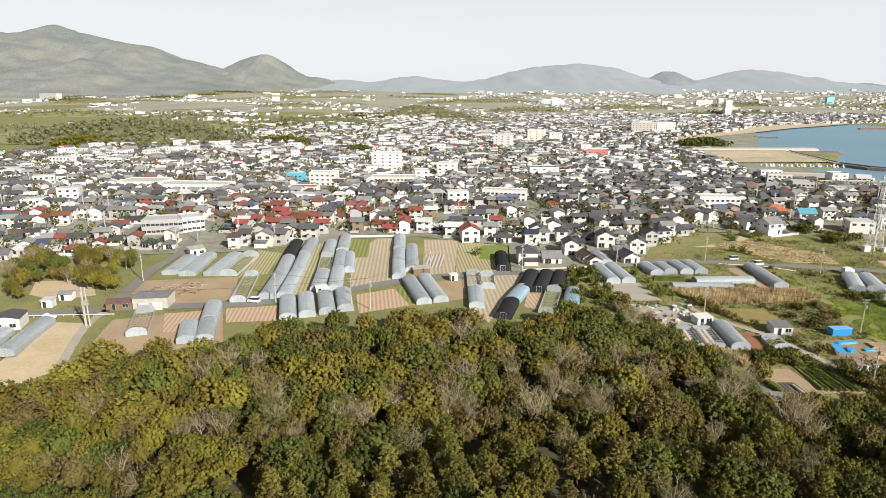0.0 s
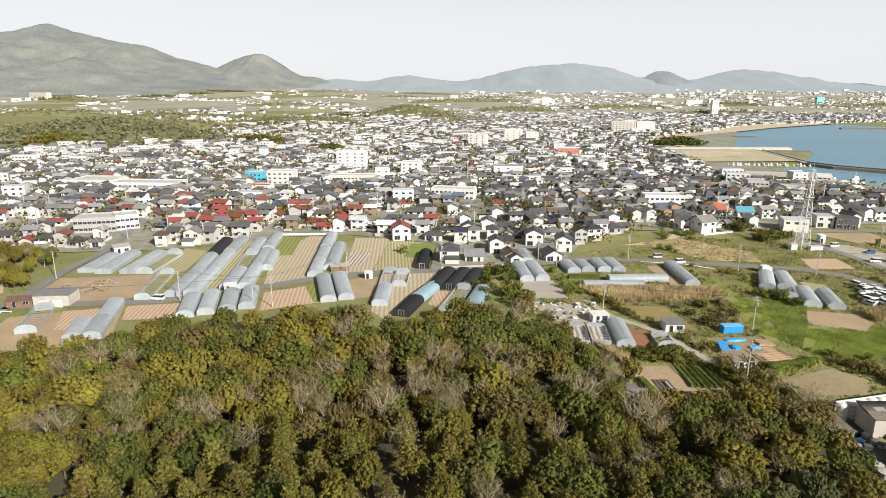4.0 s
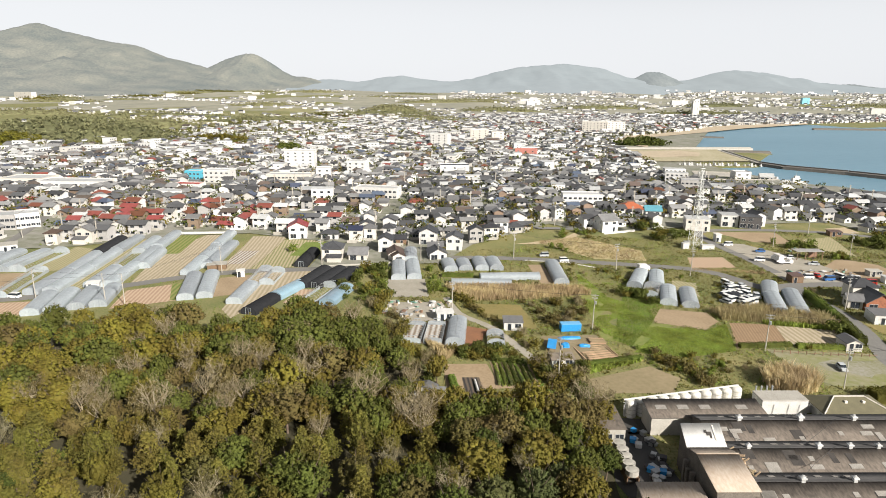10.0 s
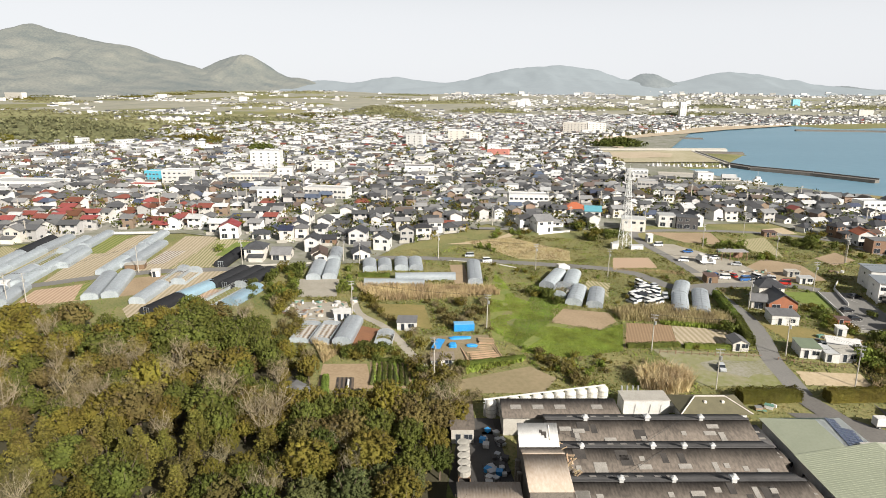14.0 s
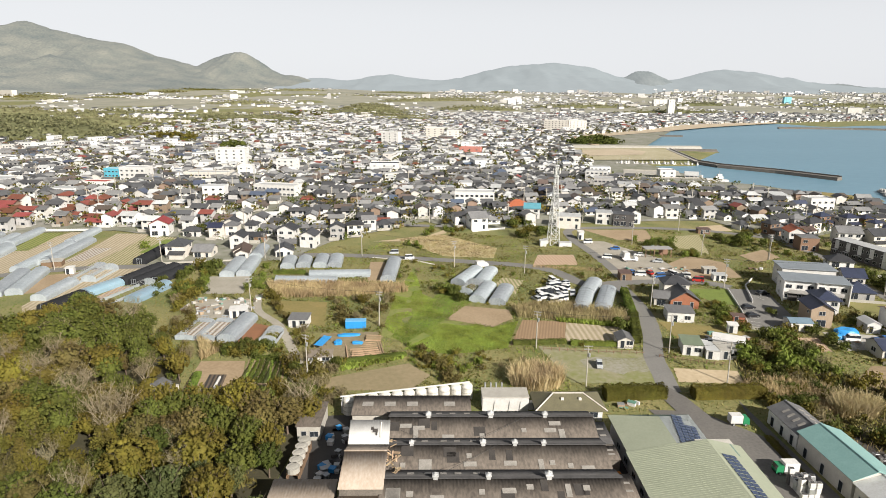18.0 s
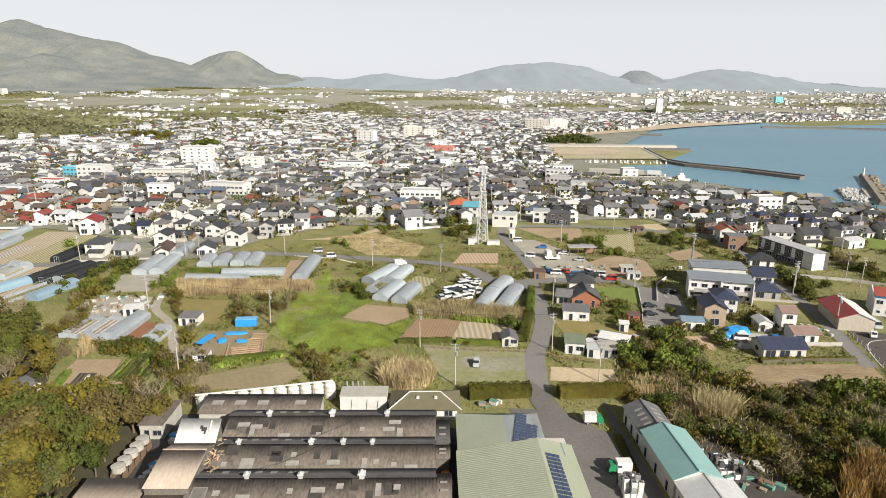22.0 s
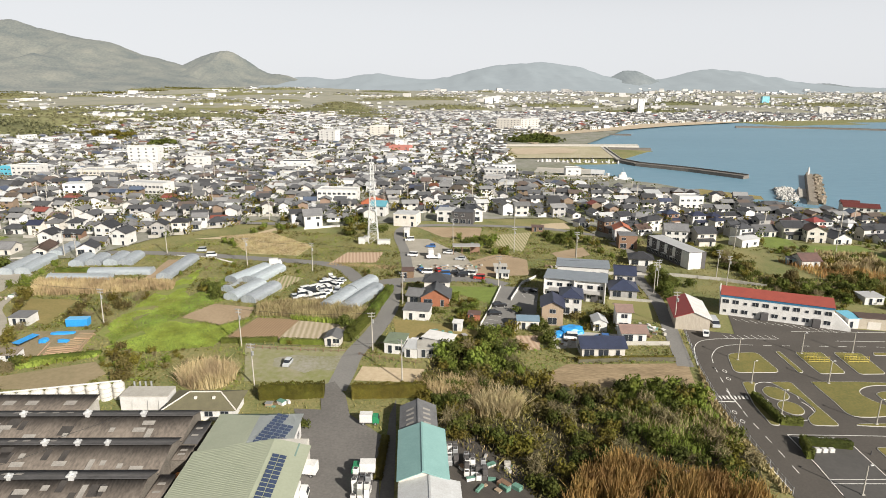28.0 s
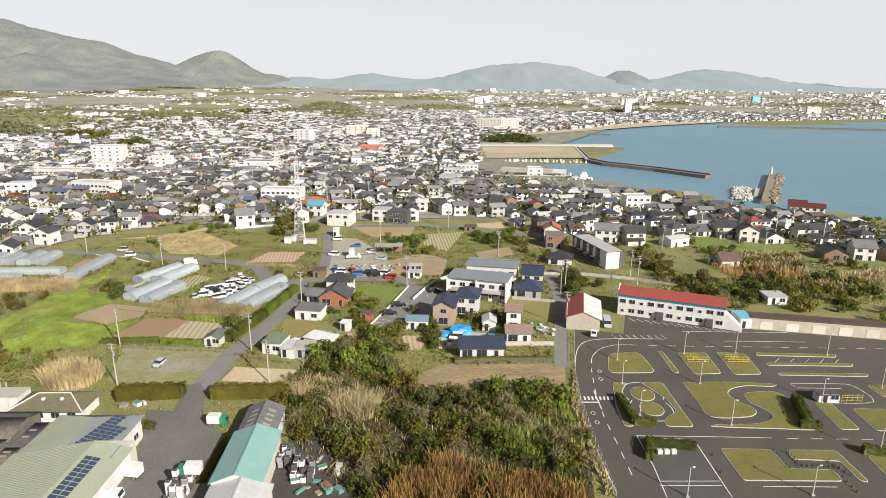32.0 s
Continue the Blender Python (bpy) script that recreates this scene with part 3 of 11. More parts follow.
patch("pavement", [(109.1, 116), (115.5, 116.3), (117.7, 94.3), (107.1, 89.9), (106, 94.3)], mat("dark_yard_concrete", (0.07, 0.066, 0.062), (0.045, 0.043, 0.042), 0.4, 0.7, 0.02), 0.08, "dark concrete yard", "yard")
# the haze over the far plain is put into its pale base colour
field([(-3000, 1750), (2600, 1750), (3000, 2600), (3000, 4400), (-3500, 4400), (-3500, 2400)], mat("haze_paled_plain", (0.31, 0.295, 0.23), (0.205, 0.207, 0.16), 0.006, 0.95, fine=5), "plain of fields and streets, painted pale for haze, reaching to the hills", 0.9)
field([(-138.8, 194.3), (-146.3, 209.5), (-126.7, 210.3), (-116.1, 193.8), (-126.9, 189.3)], PALESOIL, "pale bare ground in the small park")
patch("pavement", [(185.4, 115.9), (191.2, 115.9), (189.3, 123.7), (186, 129.7), (183.2, 128), (183.9, 123.2)], YARDTAR, 0.12, "asphalt gateway of the works yard", "yard")
# dark ground fills the gap between the works and the hall
patch("pavement", [(158, 76), (168.5, 76), (168.5, 110), (164, 112), (120, 116), (113, 116), (113, 110), (158, 110)], mat("dark_passage_concrete", (0.06, 0.055, 0.05), (0.04, 0.037, 0.035), 0.5, 0.85), 0.08, "dark concrete passage between the halls", "yard")
patch("pavement", [(209.5, 104.7), (217.1, 108), (224.9, 94.3), (225.3, 87), (211.8, 87.2)], mat("oily_ground", (0.075, 0.066, 0.055), (0.045, 0.04, 0.036), 0.6, 0.85, 0.03), 0.1, "oily dark ground round the scrapped machines", "yard")
# beach and reclaimed land by the harbour
patch("beach", [(338.5, 773.5), (316.2, 865.3), (367.2, 998.7), (529.2, 1153.9), (688.1, 1275.8), (912.4, 1429.6), (857.2, 1311.5), (648.9, 1163.6), (522.2, 1048.6), (384, 930)], SAND, 0.9, "pale sandy beach curving round the bay", "beach", 20)
field([(290.4, 742.1), (412.9, 747.8), (393.5, 622.7), (279.6, 618.7)], mat("sandy_scrub", (0.42, 0.37, 0.26), (0.30, 0.275, 0.16), 0.05, 0.95), "sandy dry grass on reclaimed land", 1.1)
field([(295.1, 715.4), (360.1, 731.5), (375.4, 706), (359.1, 669.3), (296.4, 655.7)], SAND, "pale sandy strip", 1.3)

patch("beach", [(363.2, 397.2), (390.4, 410.5), (419.7, 387.9), (414.3, 374.3), (357.7, 379.2)], DRYGRASS, 2.2, "narrow green lawn along the shore", "lawn", 9)
# ---- plastic greenhouses ----
FILM = mat("greenhouse_film", (0.37, 0.405, 0.43), (0.25, 0.28, 0.305), 0.35, 0.34, 0.02, rand=0.18, fine=7, stretch=(1, 0.35, 1), trans=0.04)
BLUEFILM = mat("bluish_film", (0.26, 0.37, 0.45), (0.19, 0.29, 0.37), 0.35, 0.3, 0.02, rand=0.1, fine=7, trans=0.12)
BLACKNET = mat("black_shade_net", (0.022, 0.023, 0.026), (0.03, 0.031, 0.034), 0.8, 0.95, 0.02, rand=0.2, spec=0.08)
HOOP = mat("tube_steel", (0.40, 0.41, 0.42), (0.3, 0.3, 0.3), 2.0, 0.4, metal=0.3)
UNIT_ARC = [(math.cos(math.pi * i / 12), math.sin(math.pi * i / 12)) for i in range(13)]


def arch(w, h, wall=1.1):
    return [(w / 2, 0)] + [(w / 2 * c, wall + (h - wall) * s) for c, s in UNIT_ARC] + [(-w / 2, 0)]


def arch_shell(w, h, a, b, thick=0.05):
    bm, outer, inner = bmesh.new(), arch(w, h), arch(w - 2 * thick, h - thick)
    v = [[[bm.verts.new((x, y, z)) for x, z in o] for y in (a, b)] for o in (outer, inner)]
    for i in range(len(outer) - 1):
        bm.faces.new((v[0][0][i], v[0][0][i + 1], v[0][1][i + 1], v[0][1][i]))
        bm.faces.new((v[1][0][i + 1], v[1][0][i], v[1][1][i], v[1][1][i + 1]))
        for e in (0, 1):
            bm.faces.new((v[0][e][i], v[1][e][i], v[1][e][i + 1], v[0][e][i + 1]))
    return bm


def greenhouse(near, far, w=5.1, h=2.45, style="film", label=None):
    a, b = Vector(near), Vector(far)
    L, mid = (b - a).length, (a + b) / 2
    g = thing("greenhouse", mid.x, mid.y, math.degrees(math.atan2(b.y - a.y, b.x - a.x)) - 90, label or {
        "film": "long arched greenhouse tunnel under dusty grey plastic film", "black": "arched greenhouse tunnel under black shade net",
        "blue": "arched greenhouse tunnel under bluish plastic film", "bare": "arched greenhouse frame of bare steel hoops"}[style], "greenhouse", "farm greenhouses")
    skin = {"film": FILM, "black": BLACKNET, "blue": BLUEFILM, "bare": FILM}[style]
    if style != "bare":
        part("cover", arch_shell(w, h, -L / 2, L / 2), skin, g)
    else:
        low = bmesh.new()
        box(low, -w / 2 - 0.02, -w / 2 + 0.02, -L / 2, L / 2, 0, 1.0), box(low, w / 2 - 0.02, w / 2 + 0.02, -L / 2, L / 2, 0, 1.0)
        part("side_film", low, FILM, g)
    for y in (-L / 2 + 0.06, L / 2 - 0.06):
        bm = prism(bmesh.new(), arch(w - 0.06, h - 0.03), "y", y - 0.02, y + 0.02)
        e = part("end_wall", bm, skin if style != "bare" else FILM, g)
        fr = boxes((-0.95, -0.85, y - 0.08, y + 0.08, 0, 2.1), (0.85, 0.95, y - 0.08, y + 0.08, 0, 2.1), (-0.95, 0.95, y - 0.08, y + 0.08, 2.1, 2.2), (-0.04, 0.04, y - 0.07, y + 0.07, 0, 2.1))
        part("door_frame", fr, FILM, e)
    bm, o = bmesh.new(), arch(w + 0.05, h + 0.04)
    sweep(bm, [(a_, 0, b_) for a_, b_ in o], 0.022 if style != "bare" else 0.045)
    n = max(3, round(L / (2.4 if style != "bare" else 1.6)))
    first = part("hoop", bm, BLACKNET if style == "black" else FILM if style != "bare" else HOOP, g, at=(0, -L / 2 + 0.1, 0))
    for i in range(1, n + 1):
        part("hoop", first.data, None, g, at=(0, -L / 2 + 0.1 + (L - 0.2) * i / n, 0))
    part("ridge_pipe", tube(bmesh.new(), (0, -L / 2, h + 0.05), (0, L / 2, h + 0.05), 0.03, sides=5), BLACKNET if style == "black" else HOOP, g)
    return g


for near, far, style in (
        ((-58.1, 189.9), (-59.5, 213.4), "film"), ((-59.5, 213.8), (-62.3, 237.7), "film"), ((-62.3, 238.1), (-64.6, 262.5), "black"),
        ((-52.5, 191.4), (-54.3, 217.1), "film"), ((-54.2, 217.5), (-56.7, 242.2), "film"), ((-56.7, 242.6), (-58, 264.5), "film"),
        ((-42.8, 197.7), (-44.5, 217.1), "film"), ((-44.5, 217.9), (-47.4, 241.6), "bare"), ((-47.4, 242.2), (-49.2, 262), "film"),
        ((-37, 198.2), (-39.7, 222.6), "film"), ((-39.6, 223), (-42.1, 246), "film"), ((-42.1, 246.6), (-44.4, 271.9), "film"),
        ((-46.3, 171.1), (-50.6, 188.4), "film"), ((-41, 173.5), (-45.4, 191.4), "film"), ((-35.4, 176.1), (-39.3, 192.9), "film"), ((-30.2, 178.6), (-33.9, 196), "film"),
        ((-6, 185), (-12.2, 209.4), "film"), ((-0.6, 186.9), (-6.8, 211.5), "film"),
        ((-16, 211.9), (-17.4, 230.8), "film"), ((-17.4, 231.2), (-18.5, 248.8), "film"), ((-18.4, 249.2), (-19.7, 271.9), "film"),
        ((-11.6, 220.5), (-13.5, 255.5), "film"), ((10.7, 181.3), (11, 197.9), "film"), ((11, 198.5), (11.2, 217.1), "bare"), ((15.5, 200.8), (16, 215.2), "bare"),
        ((27.7, 197.7), (33, 217.1), "black"), ((32.6, 197), (38.6, 216.7), "black"), ((38.8, 199.2), (43.3, 215.6), "black"),
        ((18, 172), (22, 185.5), "black"), ((22.2, 186.1), (27.7, 199.6), "blue"), ((31.7, 176.1), (37.8, 197.7), "bare"), ((39.9, 180), (43.9, 196), "blue"),
        ((-66.4, 186.9), (-70.6, 215.6), "bare"), ((-65.2, 155), (-68.9, 168.7), "film"), ((-69, 169.1), (-72.7, 183), "film"), ((-69.8, 154.1), (-73.7, 166.1), "film"),
        ((-113.6, 145.7), (-116.7, 168.7), "film"), ((-121.9, 148.7), (-123.6, 160.8), "film"),
        ((60.5, 206.4), (59.4, 225.5), "film"), ((66.1, 207.1), (64.5, 226.3), "film"), ((63.9, 230.2), (63, 244.6), "film"),
        ((79.3, 216.4), (78, 227.5), "film"), ((84.8, 217.5), (83.8, 227.5), "film"), ((90.9, 217.8), (90, 229.9), "film"), ((96.3, 217.8), (95.4, 230.1), "film"),
        ((117.2, 201.3), (117.9, 225.4), "film"),
        ((141.1, 197.5), (148.6, 213.5), "film"), ((148.5, 196.9), (153.7, 212.6), "film"), ((146.5, 180.2), (151.5, 195), "film"), ((152.4, 177.9), (156.9, 192.4), "film"), ((143.2, 187.7), (147.1, 197.4), "bare"),
        ((177, 172.2), (182.2, 187.1), "film"), ((182.3, 187.6), (187.9, 199.3), "film"), ((182.8, 170.9), (190.3, 190.7), "film"),
        ((79, 149.8), (80.3, 165.9), "film")):
    greenhouse(near, far, style=style)
greenhouse((-35.3, 220.1), (-38.3, 242.2), 4.2, 2.6)
greenhouse((22.7, 222.2), (23.7, 242.2), 5.0, 2.8, "black")
greenhouse((79.1, 201.2), (99.7, 200.8), 4.5, 2.0, label="low flat greenhouse under grey plastic film")
greenhouse((89.3, 207.4), (110.5, 208.5), 4.5, 2.2, label="low flat greenhouse under grey plastic film")
greenhouse((89.8, 149.6), (90.1, 156.7), 4.6, 2.2, "bare")
for near, far in (((-101.3, 217.1), (-102.3, 238.5)), ((-94.5, 215.6), (-96.2, 242.4)), ((-85.3, 215.6), (-85.2, 242.4))):
    greenhouse(near, far, 6.4, 2.1)
greenhouse((-85.8, 159.2), (-92, 177.7), 5.5, 2.6, "bare")
greenhouse((-79.3, 215.6), (-79, 242.4), 6.5, 2.8, "bare")
greenhouse((67.3, 151.5), (68.6, 163.8), 5.0, 1.5, "bare", "low collapsed tunnel frame with torn grey film")
greenhouse((73, 151.5), (74.2, 163.9), 5.0, 1.5, "bare", "low collapsed tunnel frame with torn grey film")

# ---- houses and buildings ----
def window_mesh(w, h, bars=1):
    """A sliding window: frame and bars proud of dark glass; it looks along -y."""
    bm = bmesh.new()
    xs = [-w / 2 - 0.06, -w / 2]
    for i in range(bars):
        x = -w / 2 + w * (i + 1) / (bars + 1)
        xs += [x - 0.03, x + 0.03]
    xs += [w / 2, w / 2 + 0.06]
    zs = (-0.06, 0, h, h + 0.06)
    grid = [[bm.verts.new((x, -0.07, z)) for x in xs] for z in zs]
    glass = []
    for j in range(3):
        for i in range(len(xs) - 1):
            f = bm.faces.new((grid[j][i], grid[j][i + 1], grid[j + 1][i + 1], grid[j + 1][i]))
            f.material_index = 1
            if j == 1 and i % 2 == 1:
                glass.append(f)
    rim = [e for e in bm.edges if e.is_boundary]
    for e in bmesh.ops.extrude_edge_only(bm, edges=rim)["geom"]:
        if isinstance(e, bmesh.types.BMVert):
            e.co.y = 0.02
    for f in bm.faces:
        f.material_index = 1
    bmesh.ops.inset_individual(bm, faces=glass, thickness=0.004, depth=-0.04)
    for f in glass:
        f.material_index = 0
    me = bpy.data.meshes.new("window")
    bm.to_mesh(me), bm.free()
    me.materials.append(GLASS), me.materials.append(FRAMEMAT)
    return me


WIN = window_mesh(1.6, 1.1)
WINSMALL = window_mesh(0.8, 0.7, 0)
WINTALL = window_mesh(2.4, 1.9)
DOORMESH = window_mesh(0.95, 2.0, 0)
TINYROOF = 0.16


def gable_roof(w, d, z, rise, over=0.55, along="x", thick=TINYROOF):
    """Two slopes with a ridge along x or y, thick and overhanging."""
    if along == "y":
        w, d = d, w
    k = rise / (d / 2)
    e = d / 2 + over
    o = [(-e, z - k * over), (0, z + rise), (e, z - k * over), (e, z - k * over + thick), (0, z + rise + thick * 1.25), (-e, z - k * over + thick)]
    return prism(bmesh.new(), o, "x" if along == "x" else "y", -w / 2 - over, w / 2 + over)


def hip_roof(w, d, z, rise, over=0.6, thick=TINYROOF):
    bm = bmesh.new()
    a, b, run = w / 2 + over, d / 2 + over, min(w, d) / 2
    k = rise / run
    lo = z - k * over
    r = max(0.0, (w - d) / 2), max(0.0, (d - w) / 2)
    for dz in (0.0, thick):
        c = [bm.verts.new((x, y, lo + dz)) for x, y in ((-a, -b), (a, -b), (a, b), (-a, b))]
        if w >= d:
            p, q = bm.verts.new((-r[0] - 0.01, 0, z + rise + dz)), bm.verts.new((r[0] + 0.01, 0, z + rise + dz))
            fs = ((c[0], c[1], q, p), (c[1], c[2], q), (c[2], c[3], p, q), (c[3], c[0], p))
        else:
            p, q = bm.verts.new((0, -r[1] - 0.01, z + rise + dz)), bm.verts.new((0, r[1] + 0.01, z + rise + dz))
            fs = ((c[0], c[1], p), (c[1], c[2], q, p), (c[2], c[3], q), (c[3], c[0], p, q))
        for f in fs:
            bm.faces.new(f)
        if dz == 0:
            under = c
    for i in range(4):
        bm.faces.new((under[i], under[(i + 1) % 4], c[(i + 1) % 4], c[i]))
    return bm


def gabled_body(w, d, h, rise, along="x", base=-0.8):
    if along == "x":
        return prism(bmesh.new(), [(-d / 2, base), (d / 2, base), (d / 2, h), (0, h + rise - 0.04), (-d / 2, h)], "x", -w / 2, w / 2)
    return prism(bmesh.new(), [(-w / 2, base), (w / 2, base), (w / 2, h), (0, h + rise - 0.04), (-w / 2, h)], "y", -d / 2, d / 2)


rng = random.Random(7)


def house(x, y, rot, w, d, floors=2, roof="gable", wall=None, tile=None, label="", annex=True, along="x", windows=True, category="house", group="houses of the town", pitch=0.5):
    wall, tile = wall or WHITE, tile or BLACKTILE
    g = thing("house", x, y, rot, label, category, group)
    h = 2.65 * floors + 0.2
    span_ = d if along == "x" else w
    rise = span_ / 2 * pitch
    if roof == "gable":
        body = part("wall", gabled_body(w, d, h, rise, along), wall, g)
        part("roof", gable_roof(w, d, h, rise, along=along), tile, g)
        if along == "x":
            part("ridge", boxes((-w / 2 - 0.6, w / 2 + 0.6, -0.16, 0.16, h + rise + 0.08, h + rise + 0.36), bevel=0.05), tile, g)
        else:
            part("ridge", boxes((-0.16, 0.16, -d / 2 - 0.6, d / 2 + 0.6, h + rise + 0.08, h + rise + 0.36), bevel=0.05), tile, g)
    elif roof == "hip":
        rise = min(w, d) / 2 * pitch
        body = part("wall", boxes((-w / 2, w / 2, -d / 2, d / 2, -0.8, h)), wall, g)
        part("roof", hip_roof(w, d, h, rise), tile, g)
        r = abs(w - d) / 2
        part("ridge", boxes((-r - 0.3, r + 0.3, -0.16, 0.16, h + rise + 0.08, h + rise + 0.36) if w >= d else (-0.16, 0.16, -r - 0.3, r + 0.3, h + rise + 0.08, h + rise + 0.36), bevel=0.05), tile, g)
    else:
        body = part("wall", boxes((-w / 2, w / 2, -d / 2, d / 2, -0.8, h)), wall, g)
        part("roof", boxes((-w / 2 - 0.12, w / 2 + 0.12, -d / 2 - 0.12, d / 2 + 0.12, h, h + 0.22), bevel=0.04), tile, g)
    front = -d / 2
    if annex and floors == 2 and w > 6:
        aw, ad = w * rng.uniform(0.55, 0.95), rng.uniform(1.6, 2.6)
        ax = rng.choice((-1, 1)) * (w - aw) / 2
        part("annex_wall", boxes((ax - aw / 2, ax + aw / 2, front - ad, front + 0.02, -0.8, 2.45)), wall, g)
        bm = prism(bmesh.new(), [(front - ad - 0.5, 2.3), (front + 0.04, 3.15), (front + 0.04, 3.3), (front - ad - 0.5, 2.45)], "x", ax - aw / 2 - 0.4, ax + aw / 2 + 0.4)
        part("annex_roof", bm, tile, g)
        lower = (front - ad, ax, aw)
    else:
        lower = (front, 0, w)
    if windows:
        for f in range(floors):
            fy, fx, fw = lower if f == 0 else (front, 0, w)
            n = max(1, int(fw / 2.9))
            for i in range(n):
                wx = fx - fw / 2 + fw * (i + 0.5) / n
                if f == 0 and i == n - 1 and n > 1:
                    part("door", DOORMESH, None, g, at=(wx, fy, 0.1))
                elif rng.random() < 0.85:
                    tall = f == 0 and fw / n > 2.9
                    part("window", WINTALL if tall else WIN, None, g, at=(wx, fy, (0.35 if tall else 0.95) + 2.65 * f))
            for side in (-1, 1):
                for i in range(max(1, int(d / 4))):
                    if rng.random() < 0.45:
                        part("window", WIN if rng.random() < 0.6 else WINSMALL, None, g, at=(side * w / 2, -d / 2 + d * (i + 0.5) / max(1, int(d / 4)), 1.0 + 2.65 * f), rot=(0, 0, 90 * side))
    return g


def house_on(a, b, d, **k):
    """A house whose front stands between two points of the ground."""
    a, b = Vector(a), Vector(b)
    v = b - a
    n = Vector((-v.y, v.x)).normalized()
    m = (a + b) / 2 + n * d / 2
    return house(m.x, m.y, math.degrees(math.atan2(v.y, v.x)), v.length, d, **k)


def block(a, b, d, floors, wall=None, label="", cols=None, tile=None, storey=3.1, name="apartment_building", category="building", parapet=0.6, balcony=False, win=None, group="large buildings", z=None):
    """A flat-roofed building with a grid of windows on its front and ends."""
    a, b = Vector(a), Vector(b)
    v = b - a
    w, n = v.length, Vector((-v.y, v.x)).normalized()
    m = (a + b) / 2 + n * d / 2
    g = thing(name, m.x, m.y, math.degrees(math.atan2(v.y, v.x)), label, category, group)
    h = storey * floors + 0.3
    part("wall", boxes((-w / 2, w / 2, -d / 2, d / 2, -1.2, h)), wall or WHITE, g)
    part("roof", boxes((-w / 2 + 0.25, w / 2 - 0.25, -d / 2 + 0.25, d / 2 - 0.25, h + 0.01, h + 0.12)), tile or LIGHTROOF, g)
    bm = bmesh.new()
    ring = [[bm.verts.new((sx * (w / 2 - k), sy * (d / 2 - k), z)) for sx, sy in ((-1, -1), (1, -1), (1, 1), (-1, 1))] for k, z in ((0, h + 0.002), (0, h + parapet), (0.2, h + parapet), (0.2, h + 0.002))]
    for r0, r1 in zip(ring, ring[1:]):
        for q in range(4):
            bm.faces.new((r0[q], r0[(q + 1) % 4], r1[(q + 1) % 4], r1[q]))
    part("parapet", bm, wall or WHITE, g)
    if m.y > 480:
        cols = max(2, int((cols or w / 3.4) * 0.6))
    cols = cols or max(2, int(w / 3.4))
    for f in range(floors):
        if balcony:
            part("balcony", boxes((-w / 2 + 0.2, w / 2 - 0.2, -d / 2 - 1.1, -d / 2 - 1.0, storey * f, storey * f + 1.05), (-w / 2 + 0.2, w / 2 - 0.2, -d / 2 - 1.1, -d / 2 - 0.01, storey * f - 0.15, storey * f)), wall or WHITE, g)
        for i in range(cols):
            part("window", win or (WINTALL if balcony else WIN), None, g, at=(-w / 2 + w * (i + 0.5) / cols, -d / 2, storey * f + (0.4 if balcony else 1.0)))
        for s in (-1, 1):
            part("window", WINSMALL, None, g, at=(s * w / 2, 0, storey * f + 1.3), rot=(0, 0, 90 * s))
    return g


def shed(a, b, d, h=2.4, wall=None, tile=None, label="", roof="gable", rise=0.8, along="x", name="shed", door=True, over=0.25):
    a, b = Vector(a), Vector(b)
    v = b - a
    w, n = v.length, Vector((-v.y, v.x)).normalized()
    m = (a + b) / 2 + n * d / 2
    g = thing(name, m.x, m.y, math.degrees(math.atan2(v.y, v.x)), label, "shed")
    if roof == "gable":
        part("wall", gabled_body(w, d, h, rise, along), wall or WHITE, g)
        part("roof", gable_roof(w, d, h, rise, over, along, 0.1), tile or GREYTILE, g)
    else:
        part("wall", boxes((-w / 2, w / 2, -d / 2, d / 2, -0.6, h)), wall or WHITE, g)
        bm = prism(bmesh.new(), [(-d / 2 - over, h - 0.05), (d / 2 + over, h + rise * 0.4), (d / 2 + over, h + rise * 0.4 + 0.1), (-d / 2 - over, h + 0.05)], "x", -w / 2 - over, w / 2 + over)
        part("roof", bm, tile or LIGHTROOF, g)
    if door:
        part("door", DOORMESH, None, g, at=(-w * 0.2, -d / 2, 0.05))
        if w > 4:
            part("window", WIN, None, g, at=(w * 0.25, -d / 2, 0.9))
    return g


# houses that stand among the fields and at the edge of the town
house_on((204.8, 175.1), (213.3, 174.5), 8.5, floors=1, wall=BRICKWALL, tile=BLACKTILE, label="red-brown house with a black tiled gable roof", along="y", pitch=0.6)
house_on((205.7, 183.2), (213.3, 182.5), 6.0, floors=2, roof="hip", wall=CREAM, tile=BLACKTILE, label="two-storey house with black hipped tile roof")
house_on((200.7, 177.5), (204.6, 176.3), 5.0, floors=1, wall=CREAM, tile=GREYTILE, label="small weathered cottage with grey roof")
shed((200, 164.3), (207.2, 163.1), 6.0, 2.9, WHITE, GREYTILE, "white flat hut with a dark grey roof on dry lawn", "flat", 0.3)
shed((196.3, 143.5), (201, 142.6), 6.0, 2.8, WHITE, mat("green_flat_roof", (0.17, 0.21, 0.14), (0.13, 0.16, 0.11), 0.5, 0.8), "white hut with a green flat roof", "flat", 0.3)
shed((201.4, 141.3), (204.5, 140.6), 5.0, 2.4, WHITE, LIGHTROOF, "white prefabricated hut with flat roof", "flat", 0.2)
shed((204.7, 140.9), (209.3, 140.9), 4.5, 2.5, GREYWALL, CONCRETE, "grey prefabricated hut with a flat roof", "flat", 0.2)
shed((205.7, 147.8), (212.4, 144.5), 4.5, 2.3, WHITE, WHITE, "white tarpaulin-covered shelter beside huts", "flat", 0.3, door=False)
